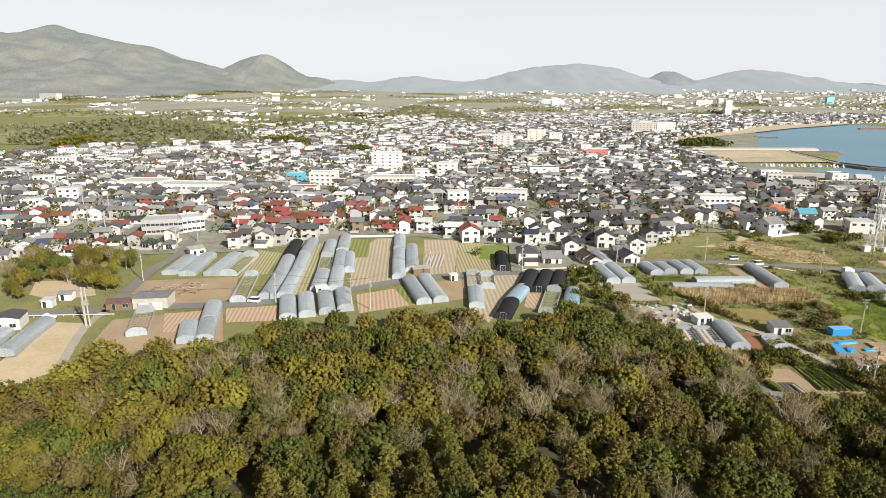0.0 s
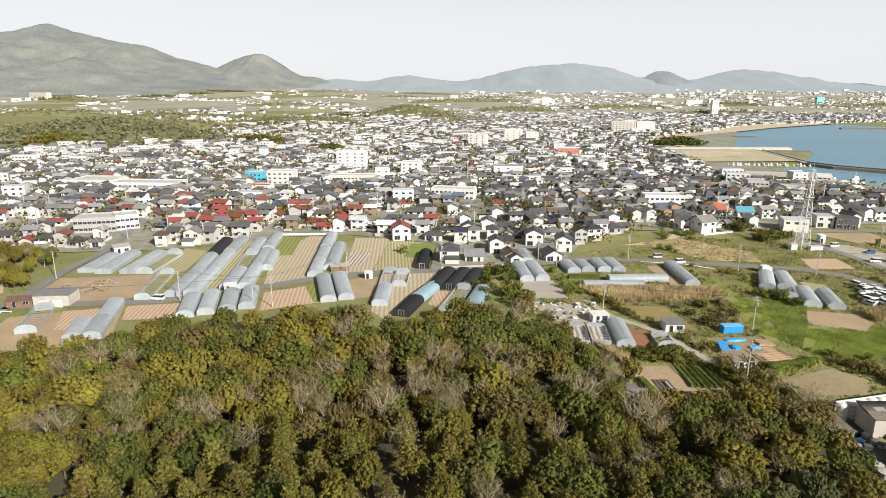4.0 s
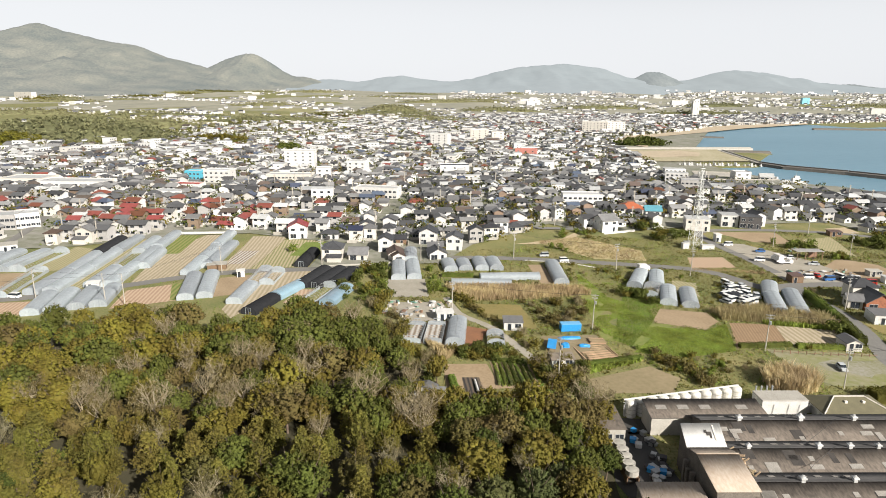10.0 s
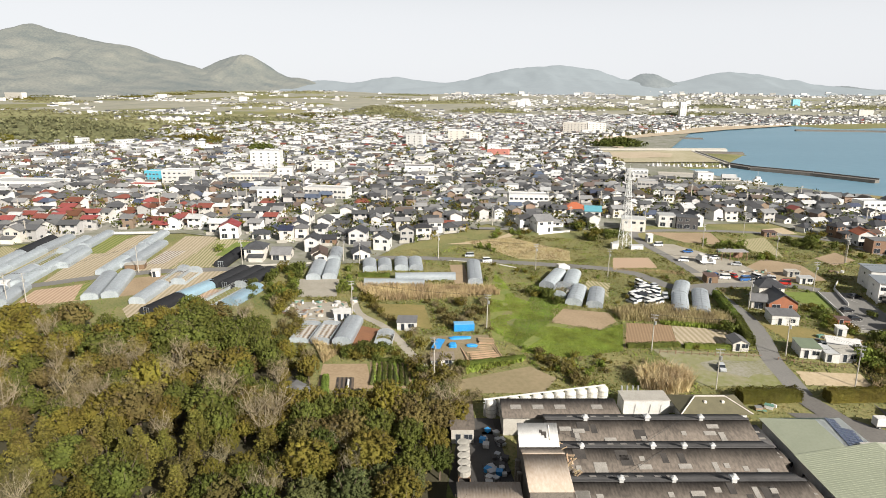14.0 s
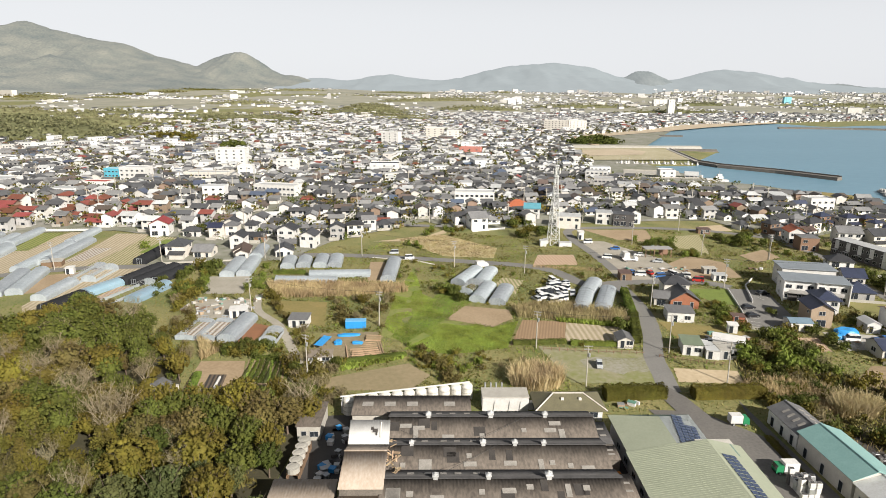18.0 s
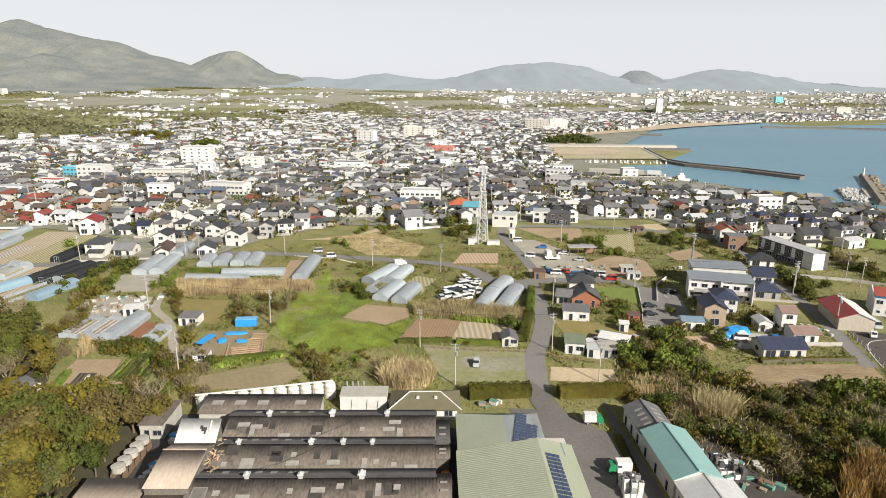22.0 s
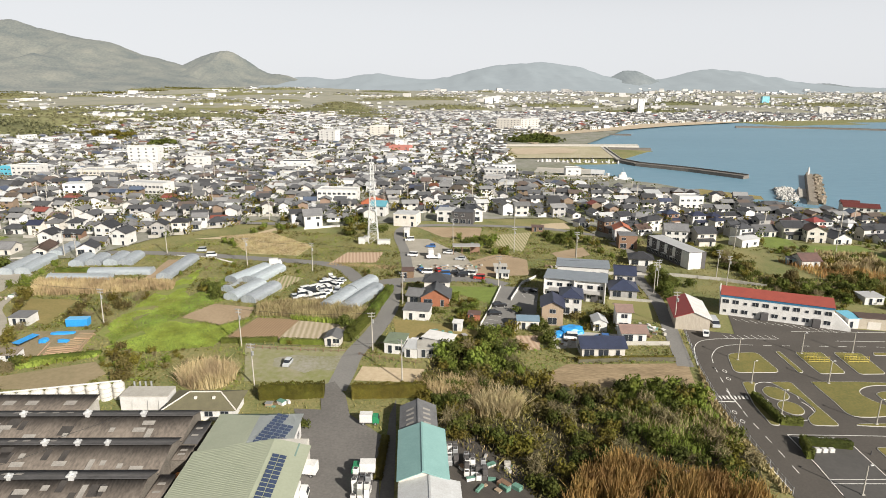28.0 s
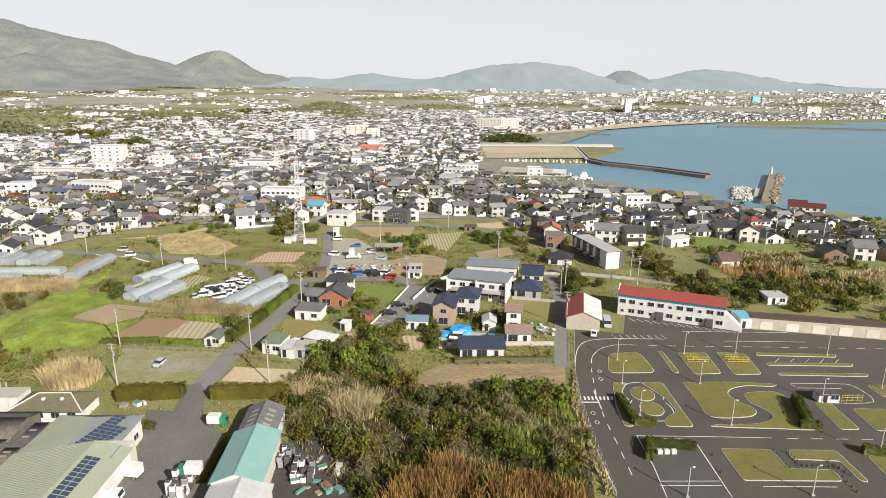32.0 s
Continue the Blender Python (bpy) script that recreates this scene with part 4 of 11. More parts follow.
house_on((238.5, 160.2), (244.2, 159.3), 8.0, floors=2, wall=mat("weathered_tan_boards", (0.36, 0.28, 0.2), (0.27, 0.2, 0.14), 1.0, 0.85, stretch=(3, 3, 0.6)), tile=BLUETILE, label="timber-clad house with dark blue tiled roof", along="y", annex=False)
house_on((245.3, 168.4), (251.1, 167.2), 8.0, floors=2, wall=WHITE, tile=BLUETILE, label="white two-storey house with dark blue tiles", roof="hip")
shed((231.3, 157), (237.1, 156.5), 4.5, 2.6, CREAM, mat("blue_grey_roof", (0.17, 0.24, 0.30), (0.13, 0.19, 0.24), 0.6, 0.5), "garden shed with a blue-grey metal roof", "gable", 0.7)
house_on((245.1, 140.4), (255.7, 140.3), 6.5, floors=1, wall=CREAM, tile=BLUETILE, label="long low house with a dark blue roof", pitch=0.42)
house_on((257.5, 148.8), (263.7, 148.4), 5.5, floors=1, wall=WHITE, tile=PINKTILE, label="white house with a faded brown roof", pitch=0.3)
house_on((258.2, 156.5), (262, 156), 5.5, floors=2, wall=WHITE, tile=PINKTILE, label="white two-storey house with a faded brown roof", annex=False, pitch=0.3)
shed((251.8, 155.9), (255.4, 155.6), 5.0, 2.6, WHITE, LIGHTROOF, "white garage with a pale metal roof", along="y")
house_on((264, 183.1), (272, 181.6), 8.0, floors=1, wall=GREYWALL, tile=BLUETILE, label="grey house with a dark blue hipped roof", roof="hip")
house_on((267.4, 190.3), (273.4, 188.9), 7.0, floors=2, wall=CREAM, tile=BLUETILE, label="two-storey house with dark blue gable roof")
house_on((281.5, 219.8), (289.5, 217.7), 6.5, floors=1, wall=WHITE, tile=BLACKTILE, label="white house with dark roof beside the lane", roof="hip")
house_on((8.6, 262.9), (16.4, 264), 8.0, floors=2, wall=WHITE, tile=mat("maroon_roof", (0.26, 0.04, 0.04), (0.19, 0.03, 0.03), 0.8, 0.5), label="white house with a maroon gable roof at the field edge", along="y", annex=False)
house_on((29.5, 229.4), (36.9, 229.4), 8.0, floors=2, wall=CREAM, tile=BLACKTILE, label="beige two-storey house with a dark hipped roof", roof="hip")
house_on((39.5, 230.8), (46.6, 230.8), 7.0, floors=1, wall=CREAM, tile=GREYTILE, label="low beige house with grey tiles")
house_on((50, 242.6), (55.6, 242.6), 7.0, floors=2, wall=WHITE, tile=BLACKTILE, label="white house with black roof", along="y")
house_on((55.1, 230.8), (60.8, 231.6), 8.0, floors=1, wall=CREAM, tile=BROWNTILE, label="low pinkish house with brown roof", along="y")
house_on((66.3, 254.4), (73.7, 253.9), 7.0, floors=2, wall=WHITE, tile=BLACKTILE, label="white gabled house with dark roof", along="y", annex=False)
house_on((77.7, 245.5), (84.1, 244.8), 7.0, floors=2, wall=WHITE, tile=BLACKTILE, label="white gabled house with dark roof", along="y", annex=False)
house_on((71.3, 231.3), (77.8, 232.6), 7.0, floors=1, wall=WHITE, tile=BLACKTILE, label="low house with black tiles", along="y")
house_on((57, 227.7), (61.5, 228.8), 8.0, floors=1, wall=CREAM, tile=BROWNTILE, label="low house with brown roof", along="y")
house_on((150.1, 274.5), (157.8, 276.9), 8.0, floors=2, wall=WHITE, tile=GREYTILE, label="white box-shaped house with small windows", annex=False)
house_on((190.2, 278.8), (200.6, 276.4), 9.0, floors=2, wall=CREAM, tile=LIGHTROOF, label="beige workshop with a pale flat roof", roof="flat", annex=False)
house_on((210.3, 286.7), (217.9, 285.3), 8.0, floors=2, wall=WHITE, tile=LIGHTROOF, label="white cube-shaped house with a flat roof", roof="flat", annex=False)
house_on((217.7, 283.6), (227, 281.3), 8.0, floors=2, wall=DARKWALL, tile=BLACKTILE, label="white and dark grey modern house", roof="flat", annex=False)
house_on((226.8, 287), (232.1, 287.4), 8.0, floors=2, wall=WHITE, tile=BLACKTILE, label="white gabled house with black roof", along="y", annex=False)
house_on((177.6, 298.1), (185, 296.9), 7.0, floors=2, wall=WHITE, tile=mat("bright_blue_roof", (0.11, 0.31, 0.38), (0.09, 0.25, 0.31), 0.8, 0.5), label="white house with a bright blue roof", annex=False)
house_on((170.2, 316.9), (183, 315.8), 10.0, floors=1, wall=CREAM, tile=ORANGETILE, label="house with a broad orange hipped roof", roof="hip")
house_on((286.4, 256.1), (292.9, 255.1), 8.0, floors=2, wall=WHITE, tile=ORANGETILE, label="white house with orange tiled roof", annex=False, along="y")
house_on((285, 244.9), (292.2, 243.9), 7.0, floors=2, wall=BROWNWALL, tile=GREYTILE, label="brown modern house with flat roof", roof="flat", annex=False)
shed((253, 270.2), (258.2, 269.6), 4.0, 2.2, BROWNWALL, BROWNTILE, "brown timber field shed on soil", "flat", 0.3)
house_on((308.6, 257.1), (317.8, 255.3), 8.0, floors=2, wall=WHITE, tile=GREYTILE, label="white house with grey roof", annex=False)
house_on((320.5, 251.8), (328.8, 252.6), 8.0, floors=2, wall=CREAM, tile=BLACKTILE, label="beige house with dark roof")
shed((338.5, 249.2), (347.8, 253), 7.0, 3.4, WHITE, LIGHTROOF, "pale garage with a light roof", along="x")
house_on((355.9, 271.2), (366.1, 272.6), 8.0, floors=1, wall=CREAM, tile=GREYTILE, label="low house with grey tiles")
house_on((367.8, 270.2), (376.5, 269.8), 8.0, floors=2, wall=CREAM, tile=BLACKTILE, label="two-storey house with black tiles")
house_on((374.7, 263.7), (382.6, 262.2), 8.0, floors=2, wall=CREAM, tile=BROWNTILE, label="tan gabled house with a brown roof", along="y", annex=False)
house_on((384.7, 259.9), (393.3, 260.8), 8.0, floors=1, wall=WHITE, tile=BLACKTILE, label="low white house with black gable", along="y")
house_on((345.3, 217.6), (352.1, 217.7), 7.0, floors=1, wall=WHITE, tile=BROWNTILE, label="white cottage with a brown roof")
shed((342.3, 222.2), (346, 221.2), 3.0, 2.4, mat("pale_blue_panel", (0.35, 0.50, 0.58), (0.28, 0.42, 0.5), 0.8, 0.6), GREYTILE, "pale blue storage unit by a cottage", "flat", 0.2)
SEAROOF = mat("dark_red_roof", (0.13, 0.032, 0.027), (0.09, 0.025, 0.022), 0.8, 0.5)
house_on((441.3, 339.5), (457.0, 332.5), 8.0, floors=2, wall=WHITE, tile=SEAROOF, label="large white seaside house with a dark red roof", annex=False, pitch=0.36)
house_on((445.5, 347.5), (453.5, 344), 8.0, floors=2, wall=WHITE, tile=SEAROOF, label="tall white seaside house with a dark red roof", annex=False, pitch=0.36)
house_on((412.4, 282.8), (427.7, 281.9), 8.0, floors=1, wall=BROWNWALL, tile=BLACKTILE, label="long brown house with dark roof")
house_on((392, 230.7), (401, 229.7), 8.0, floors=1, wall=BROWNWALL, tile=BLACKTILE, label="brown house with black gable", along="y")
house_on((404, 231.2), (411.2, 229.1), 8.0, floors=2, wall=WHITE, tile=GREYTILE, label="white and brown modern house", annex=False)
block((349.5, 345.1), (363.8, 345.8), 10.0, 2, WHITE, "white harbour office with a roof mast")
shed((340, 176), (345.9, 176), 5.0, 2.5, WHITE, LIGHTROOF, "white hut among the green scrub", "flat", 0.4)
block((315.7, 493.8), (327.9, 492.5), 12.0, 2, WHITE, "white harbour warehouse on the quay")
house_on((336.5, 494.3), (345.9, 491.3), 9.0, floors=1, wall=WHITE, tile=LIGHTROOF, label="white harbour store with a pale gable roof")
# flats by the car park
FLATROOF = mat("grey_blue_roof", (0.26, 0.29, 0.32), (0.21, 0.235, 0.26), 0.3, 0.5, metal=0.2)
flats = block((243.3, 183.1), (260.8, 177.6), 8.5, 2, WHITE, "white two-storey block of flats with grey-blue roof", 6, FLATROOF, balcony=False, parapet=0.15)
part("eave", boxes((-9.6, 9.6, -5.1, 4.8, 6.66, 6.86), bevel=0.04), FLATROOF, flats, "grey-blue metal roof sheet")
for x in (-4.4, 4.2):
    part("balcony", boxes((x - 3.4, x + 3.4, -5.5, -4.3, 2.75, 3.0), (x - 3.4, x + 3.4, -5.55, -5.45, 3.0, 3.95)), GREYWALL, flats, "grey balcony front")
    part("entrance_bay", boxes((x - 3.2, x - 0.6, -4.5, -4.3, 0.0, 2.6), (x + 0.9, x + 3.2, -4.5, -4.3, 0.0, 2.6)), DARKWALL, flats, "dark brown entrance bays")
for x in (-9.2, -0.1, 9.1):
    part("party_wall", boxes((x - 0.14, x + 0.14, -5.7, -4.2, 0, 6.6)), WHITE, flats)
rear = block((249.7, 195.8), (265.7, 192.2), 9.0, 2, WHITE, "white and grey two-storey block of flats", 5, FLATROOF, parapet=0.15)
part("eave", boxes((-8.7, 8.7, -5.0, 5.0, 6.66, 6.86), bevel=0.04), FLATROOF, rear, "grey-blue metal roof sheet")
terrace = block((295.0, 240.5), (301.2, 213.8), 7.0, 2, DARKWALL, "long terrace of flats in dark grey and white", 9, LIGHTROOF, parapet=0.1)
for k in range(4):
    part("white_panel", boxes((-12.0 + k * 5.2, -10.2 + k * 5.2, -3.62, -3.52, 2.9, 6.3)), WHITE, terrace, "white render panel")
    part("porch_roof", boxes((-12.6 + k * 5.2, -10.4 + k * 5.2, -4.4, -3.52, 2.5, 2.62)), WHITE, terrace)
part("white_panel", boxes((9.2, 13.7, -3.65, -3.52, 0.4, 6.45)), WHITE, terrace, "white render panel")
part("end_panel", boxes((13.68, 13.8, -3.65, 1.6, 0.0, 6.45)), WHITE, terrace, "white end wall")
# large buildings in the town
block((-64.8, 556.8), (-38, 556.2), 12.0, 5, WHITE, "white five-storey building with rows of windows", 8)
block((-54.8, 458.2), (-21, 457.7), 14.0, 2, CREAM, "long two-storey school building", 12)
block((-22.1, 482.8), (-10.7, 484), 10.0, 3, WHITE, "white three-storey office building in the town", 4)
block((-185.7, 394), (-140.1, 390.7), 16.0, 2, WHITE, "long white school building", 14)
block((-218.4, 406.4), (-189.5, 405.3), 20.0, 2, CREAM, "long pale hall with a shallow roof", 10)
block((-99.3, 452.7), (-79.7, 451.1), 12.0, 3, WHITE, "white three-storey office building in the town", 5)
block((-105.1, 411.2), (-86.1, 409.1), 10.0, 1, WHITE, "low white shop with a red roof", 5, mat("red_flat_roof", (0.4, 0.06, 0.04), (0.3, 0.05, 0.035), 0.6, 0.6))
block((-121.5, 473), (-109.2, 471), 9.0, 2, mat("turquoise_panel", (0.10, 0.42, 0.55), (0.08, 0.34, 0.46), 0.6, 0.5), "bright turquoise two-storey building in the town", 4)
block((-382.2, 1089.4), (-351.6, 1080.5), 14.0, 4, WHITE, "white four-storey building beside the wooded hill", 5)
block((-346.9, 1081.4), (-294.2, 1081.1), 14.0, 2, CREAM, "long low pale building", 8)
block((-1624.5, 2535.3), (-1524, 2484.5), 20.0, 9, CREAM, "tall pink-beige apartment block", 8)
block((-138.8, 274.4), (-121.3, 278.2), 12.0, 2, GREYWALL, "long weathered two-storey workshop", 9)
block((-121.7, 279.2), (-113.5, 284.5), 12.0, 2, WHITE, "white two-storey building beside a workshop", 5)
block((23.7, 368.9), (49.5, 362.5), 10.0, 2, WHITE, "white two-storey nursery building", 10)
block((76, 535.2), (101.5, 535.2), 14.0, 2, WHITE, "white hall with a dark roof", 6, BLACKTILE)
block((-5.4, 536.2), (11.1, 533.5), 12.0, 3, WHITE, "white three-storey block of flats", 5)
block((64.4, 788.9), (85.9, 781.2), 12.0, 5, WHITE, "white five-storey block of flats", 5)
block((119.5, 876.1), (145.3, 876.1), 12.0, 5, CREAM, "beige five-storey block of flats", 6)
block((149.1, 866.8), (166.2, 866.8), 12.0, 4, CREAM, "reddish-beige four-storey block of flats", 4)
block((159.8, 686.2), (182.5, 680), 12.0, 2, mat("salmon_wall", (0.5, 0.2, 0.16), (0.4, 0.17, 0.14), 0.6, 0.8), "low salmon-red building in the town", 5, mat("salmon_roof", (0.52, 0.22, 0.17), (0.42, 0.18, 0.15), 0.6, 0.8))
block((314, 1035.6), (350.6, 1022.1), 16.0, 6, CREAM, "long beige six-storey apartment slab", 12)
block((352, 1022.1), (381.7, 1022.1), 16.0, 6, CREAM, "beige six-storey apartment slab near the beach", 9)
block((767.8, 1703.2), (785.2, 1703.2), 12.0, 13, WHITE, "slender white tower block", 3)
block((971.4, 2407.1), (1032.6, 2407.1), 16.0, 6, WHITE, "white apartment slab across the plain", 8)
block((1528, 2500.5), (1556.9, 2500.5), 14.0, 8, mat("cyan_panel", (0.2, 0.5, 0.6), (0.16, 0.42, 0.52), 0.6, 0.5), "bright blue building across the bay", 3)
block((144.2, 338.3), (166.2, 336.6), 10.0, 2, WHITE, "white two-storey works building with a pale roof", 8)
block((243.5, 422.6), (256.4, 418.8), 12.0, 2, GREYWALL, "grey two-storey building near the harbour", 5)

# sheds in the fields
HUT = (73.6, 123.1)
shed((71.6, 123.6), (75.8, 122.9), 3.0, 2.1, CREAM, GREYTILE, "small white hut with a grey roof at the wood's edge", "gable", 0.8)
shed((-97.2, 180.5), (-86.6, 181.5), 7.0, 3.6, CONCRETE, GREYTILE, "grey concrete farm garage with two white shutters", "flat", 0.3, door=False)
for fx in ((-93.4, 180), (-89.3, 180.2)):
    g = thing("shutter", fx[0], fx[1] - 0.3, 0, "white roller shutter of the farm garage", "shutter")
    for i in range(8):
        part("slat", boxes((-1.6, 1.6, -0.05, 0.05, 0.1 + 0.3 * i, 0.38 + 0.3 * i), bevel=0.02), WHITE, g)
shed((-104.9, 179.2), (-97.5, 180.5), 5.0, 2.3, BROWNWALL, BROWNTILE, "low timber farm shed by the road", "gable", 0.8)
shed((-128.2, 161.8), (-121.3, 163.8), 7.0, 3.4, WHITE, BLACKTILE, "white farm building with a dark roof", along="y")
shed((-126.5, 181.5), (-123.4, 181.9), 3.0, 2.6, WHITE, LIGHTROOF, "small white pump house on grass", "flat", 0.2)
shed((-125.2, 188.3), (-121.3, 188.8), 3.2, 2.2, WHITE, GREYTILE, "small white hut with a grey roof")
shed((-103.7, 242), (-98.7, 245.4), 6.0, 2.8, WHITE, CONCRETE, "small pale shed in the fields", "flat", 0.3)
shed((-42.4, 194.4), (-38.8, 195.6), 3.0, 2.3, WHITE, WHITE, "small white store hut between tunnels", "flat", 0.2)
shed((2.9, 209), (5.4, 209.7), 2.6, 2.3, WHITE, WHITE, "small white tool hut by the road", "flat", 0.2)
shed((-10.9, 217.6), (-4.4, 219.1), 4.0, 2.0, BROWNWALL, CONCRETE, "low rusty field shelter by the road", "flat", 0.4, door=False)
shed((92.9, 159.9), (98.1, 159.7), 4.5, 2.4, WHITE, GREYTILE, "white farm hut with a grey roof", "flat", 0.6)
shed((102.6, 138.6), (108.2, 138.9), 3.6, 1.9, WHITE, mat("taupe_sheet_roof", (0.25, 0.21, 0.165), (0.18, 0.15, 0.12), 0.6, 0.8), "white hut with a grey-brown sloping roof", "flat", 0.8)
shed((74.3, 166.9), (79, 167.6), 3.5, 2.3, WHITE, WHITE, "white box hut in the junk plot", "flat", 0.3)
shed((73.4, 123.4), (74.4, 126.3), 4.5, 2.4, WHITE, GREYTILE, "white hut with a grey roof at the forest edge", "gable", 0.7)
shed((180.8, 147.1), (184.8, 146.8), 5.0, 2.1, CREAM, GREYTILE, "weathered hut with a grey gable roof", "gable", 0.9, along="y")
shed((197.8, 202.8), (201.7, 202.7), 4.0, 2.6, BROWNWALL, BROWNTILE, "brown timber hut in the vehicle yard", "flat", 0.3)
shed((230.1, 202.3), (234.4, 201.7), 3.2, 2.2, WHITE, LIGHTROOF, "white shipping box hut by the road", "flat", 0.2)
shed((230.3, 210.4), (234.7, 210.3), 3.0, 2.0, CONCRETE, CONCRETE, "small grey hut by the yard", "flat", 0.3)
shed((218.3, 163.2), (221.5, 162.7), 2.5, 2.0, BRICKWALL, BROWNTILE, "small red-brown garden hut on grass", "flat", 0.3)
shed((213.8, 156.2), (216.1, 155.7), 2.2, 2.4, WHITE, WHITE, "small white locker hut on grass", "flat", 0.2)
shed((196, 259.3), (198.3, 259.3), 3.0, 3.4, WHITE, WHITE, "white cabin near the lattice mast", "flat", 0.2)

# blue container
g = thing("container", 111.5, 160.2, 4, "bright blue steel shipping container standing on the ground", "container")
part("body", boxes((-2.8, 2.8, -1.15, 1.15, 0.1, 2.1)), BLUESHEET, g)
rib = boxes((-0.09, 0.09, -1.22, -1.14, 0.2, 2.0), bevel=0.02)
rib0 = part("rib", rib, BLUESHEET, g, at=(-2.55, 0, 0))
for i in range(1, 11):
    part("rib", rib0.data, None, g, at=(-2.55 + i * 0.51, 0, 0))
part("roof", boxes((-2.85, 2.85, -1.22, 1.22, 2.1, 2.22), bevel=0.03), mat("pale_blue_top", (0.15, 0.42, 0.68), (0.12, 0.35, 0.6), 0.9, 0.4), g)
for nm, (px_, py_), sx, sy, hh in (("tarpaulin", (110.3, 154.8), 3.0, 0.8, 0.5), ("tarpaulin", (108.1, 150.1), 1.0, 1.2, 0.8), ("tarpaulin", (113.2, 150), 1.4, 0.7, 0.6),
                                  ("tarpaulin", (245.9, 155.6), 3.0, 2.0, 1.6), ("tarpaulin", (241.8, 153.1), 1.4, 1.4, 1.2), ("tarpaulin", (253.1, 151.4), 1.2, 0.8, 0.9)):
    g = thing(nm, px_, py_, rng.uniform(-15, 15), "crumpled bright blue tarpaulin over a stack", "tarpaulin")
    bm = bmesh.new()
    bmesh.ops.create_icosphere(bm, subdivisions=3, radius=1)
    for v in bm.verts:
        k = 1 + 0.18 * noise.noise(v.co * 2.5 + Vector((px_, 0, 0)))
        c = [max(-0.8, min(0.8, a)) / 0.8 * k for a in v.co]
        v.co = Vector((c[0] * sx, c[1] * sy, max(0, c[2]) * hh))
    part("sheet", bm, BLUESHEET, g)

# ---- the old works: bays of stained corrugated roofing ----
STAINED = mat("stained_corrugated_roof", (0.205, 0.174, 0.146), (0.086, 0.074, 0.064), 0.2, 0.9, 0.02, fine=12, stretch=(1, 0.35, 1), spec=0.2)
SOOTSHEET = mat("sooty_roof_sheet", (0.06, 0.053, 0.047), (0.036, 0.032, 0.03), 0.6, 0.9)
# darker sheet for the back slopes, ridge caps and one lean-to
DARKSHEET = mat("dark_grey_sheet", (0.085, 0.082, 0.082), (0.05, 0.048, 0.048), 0.3, 0.85, 0.02, fine=5)
PALESHEET = mat("pale_tin_roof", (0.46, 0.39, 0.325), (0.34, 0.27, 0.205), 0.22, 0.85, 0.02, fine=12, stretch=(1, 0.4, 1), spec=0.15)
SKYLIGHT = mat("pale_roof_sheet", (0.33, 0.31, 0.28), (0.22, 0.205, 0.185), 0.6, 0.6)


def corrugated(x0, x1, y0, z0, y1, z1, pitch=0.5, amp=0.05, thick=0.08, skew=0.0):
    """A slope of corrugated sheet from (y0, z0) to (y1, z1), ribs running down it."""
    n = max(4, int((x1 - x0) / pitch) * 2)
    v, f = [], []
    for i in range(n + 1):
        x = x0 + (x1 - x0) * i / n
        for y, z, s in ((y0, z0, 0), (y1, z1, 1)):
            dz = amp if i % 2 else 0.0
            v += [(x + s * skew, y, z + dz), (x + s * skew, y, z - thick)]
    for i in range(n):
        a, b = 4 * i, 4 * (i + 1)
        f += [(a, b, b + 2, a + 2), (a + 1, a + 3, b + 3, b + 1), (a, a + 1, b + 1, b), (a + 2, b + 2, b + 3, a + 3)]
    return np_mesh("slope", v, f, None)


def ventilator(parent, x, y, z, s=1.0):
    """A square sheet-metal cowl on a curb, with a wider hood and a capped stub."""
    bm = boxes((-0.42, 0.42, -0.42, 0.42, -0.4, 0.5), (-0.6, 0.6, -0.6, 0.6, 0.5, 0.85), bevel=0.05)
    tube(bm, (0, 0, 0.85), (0, 0, 1.0), 0.5, 0.3, 8), tube(bm, (0, 0, 1.0), (0, 0, 1.2), 0.16, 0.16, 8), tube(bm, (0, 0, 1.2), (0, 0, 1.28), 0.26, 0.1, 8)
    return part("ventilator", bm, LIGHTROOF, parent, "pale metal roof ventilator", at=(x, y, z), size=(s, s, s))


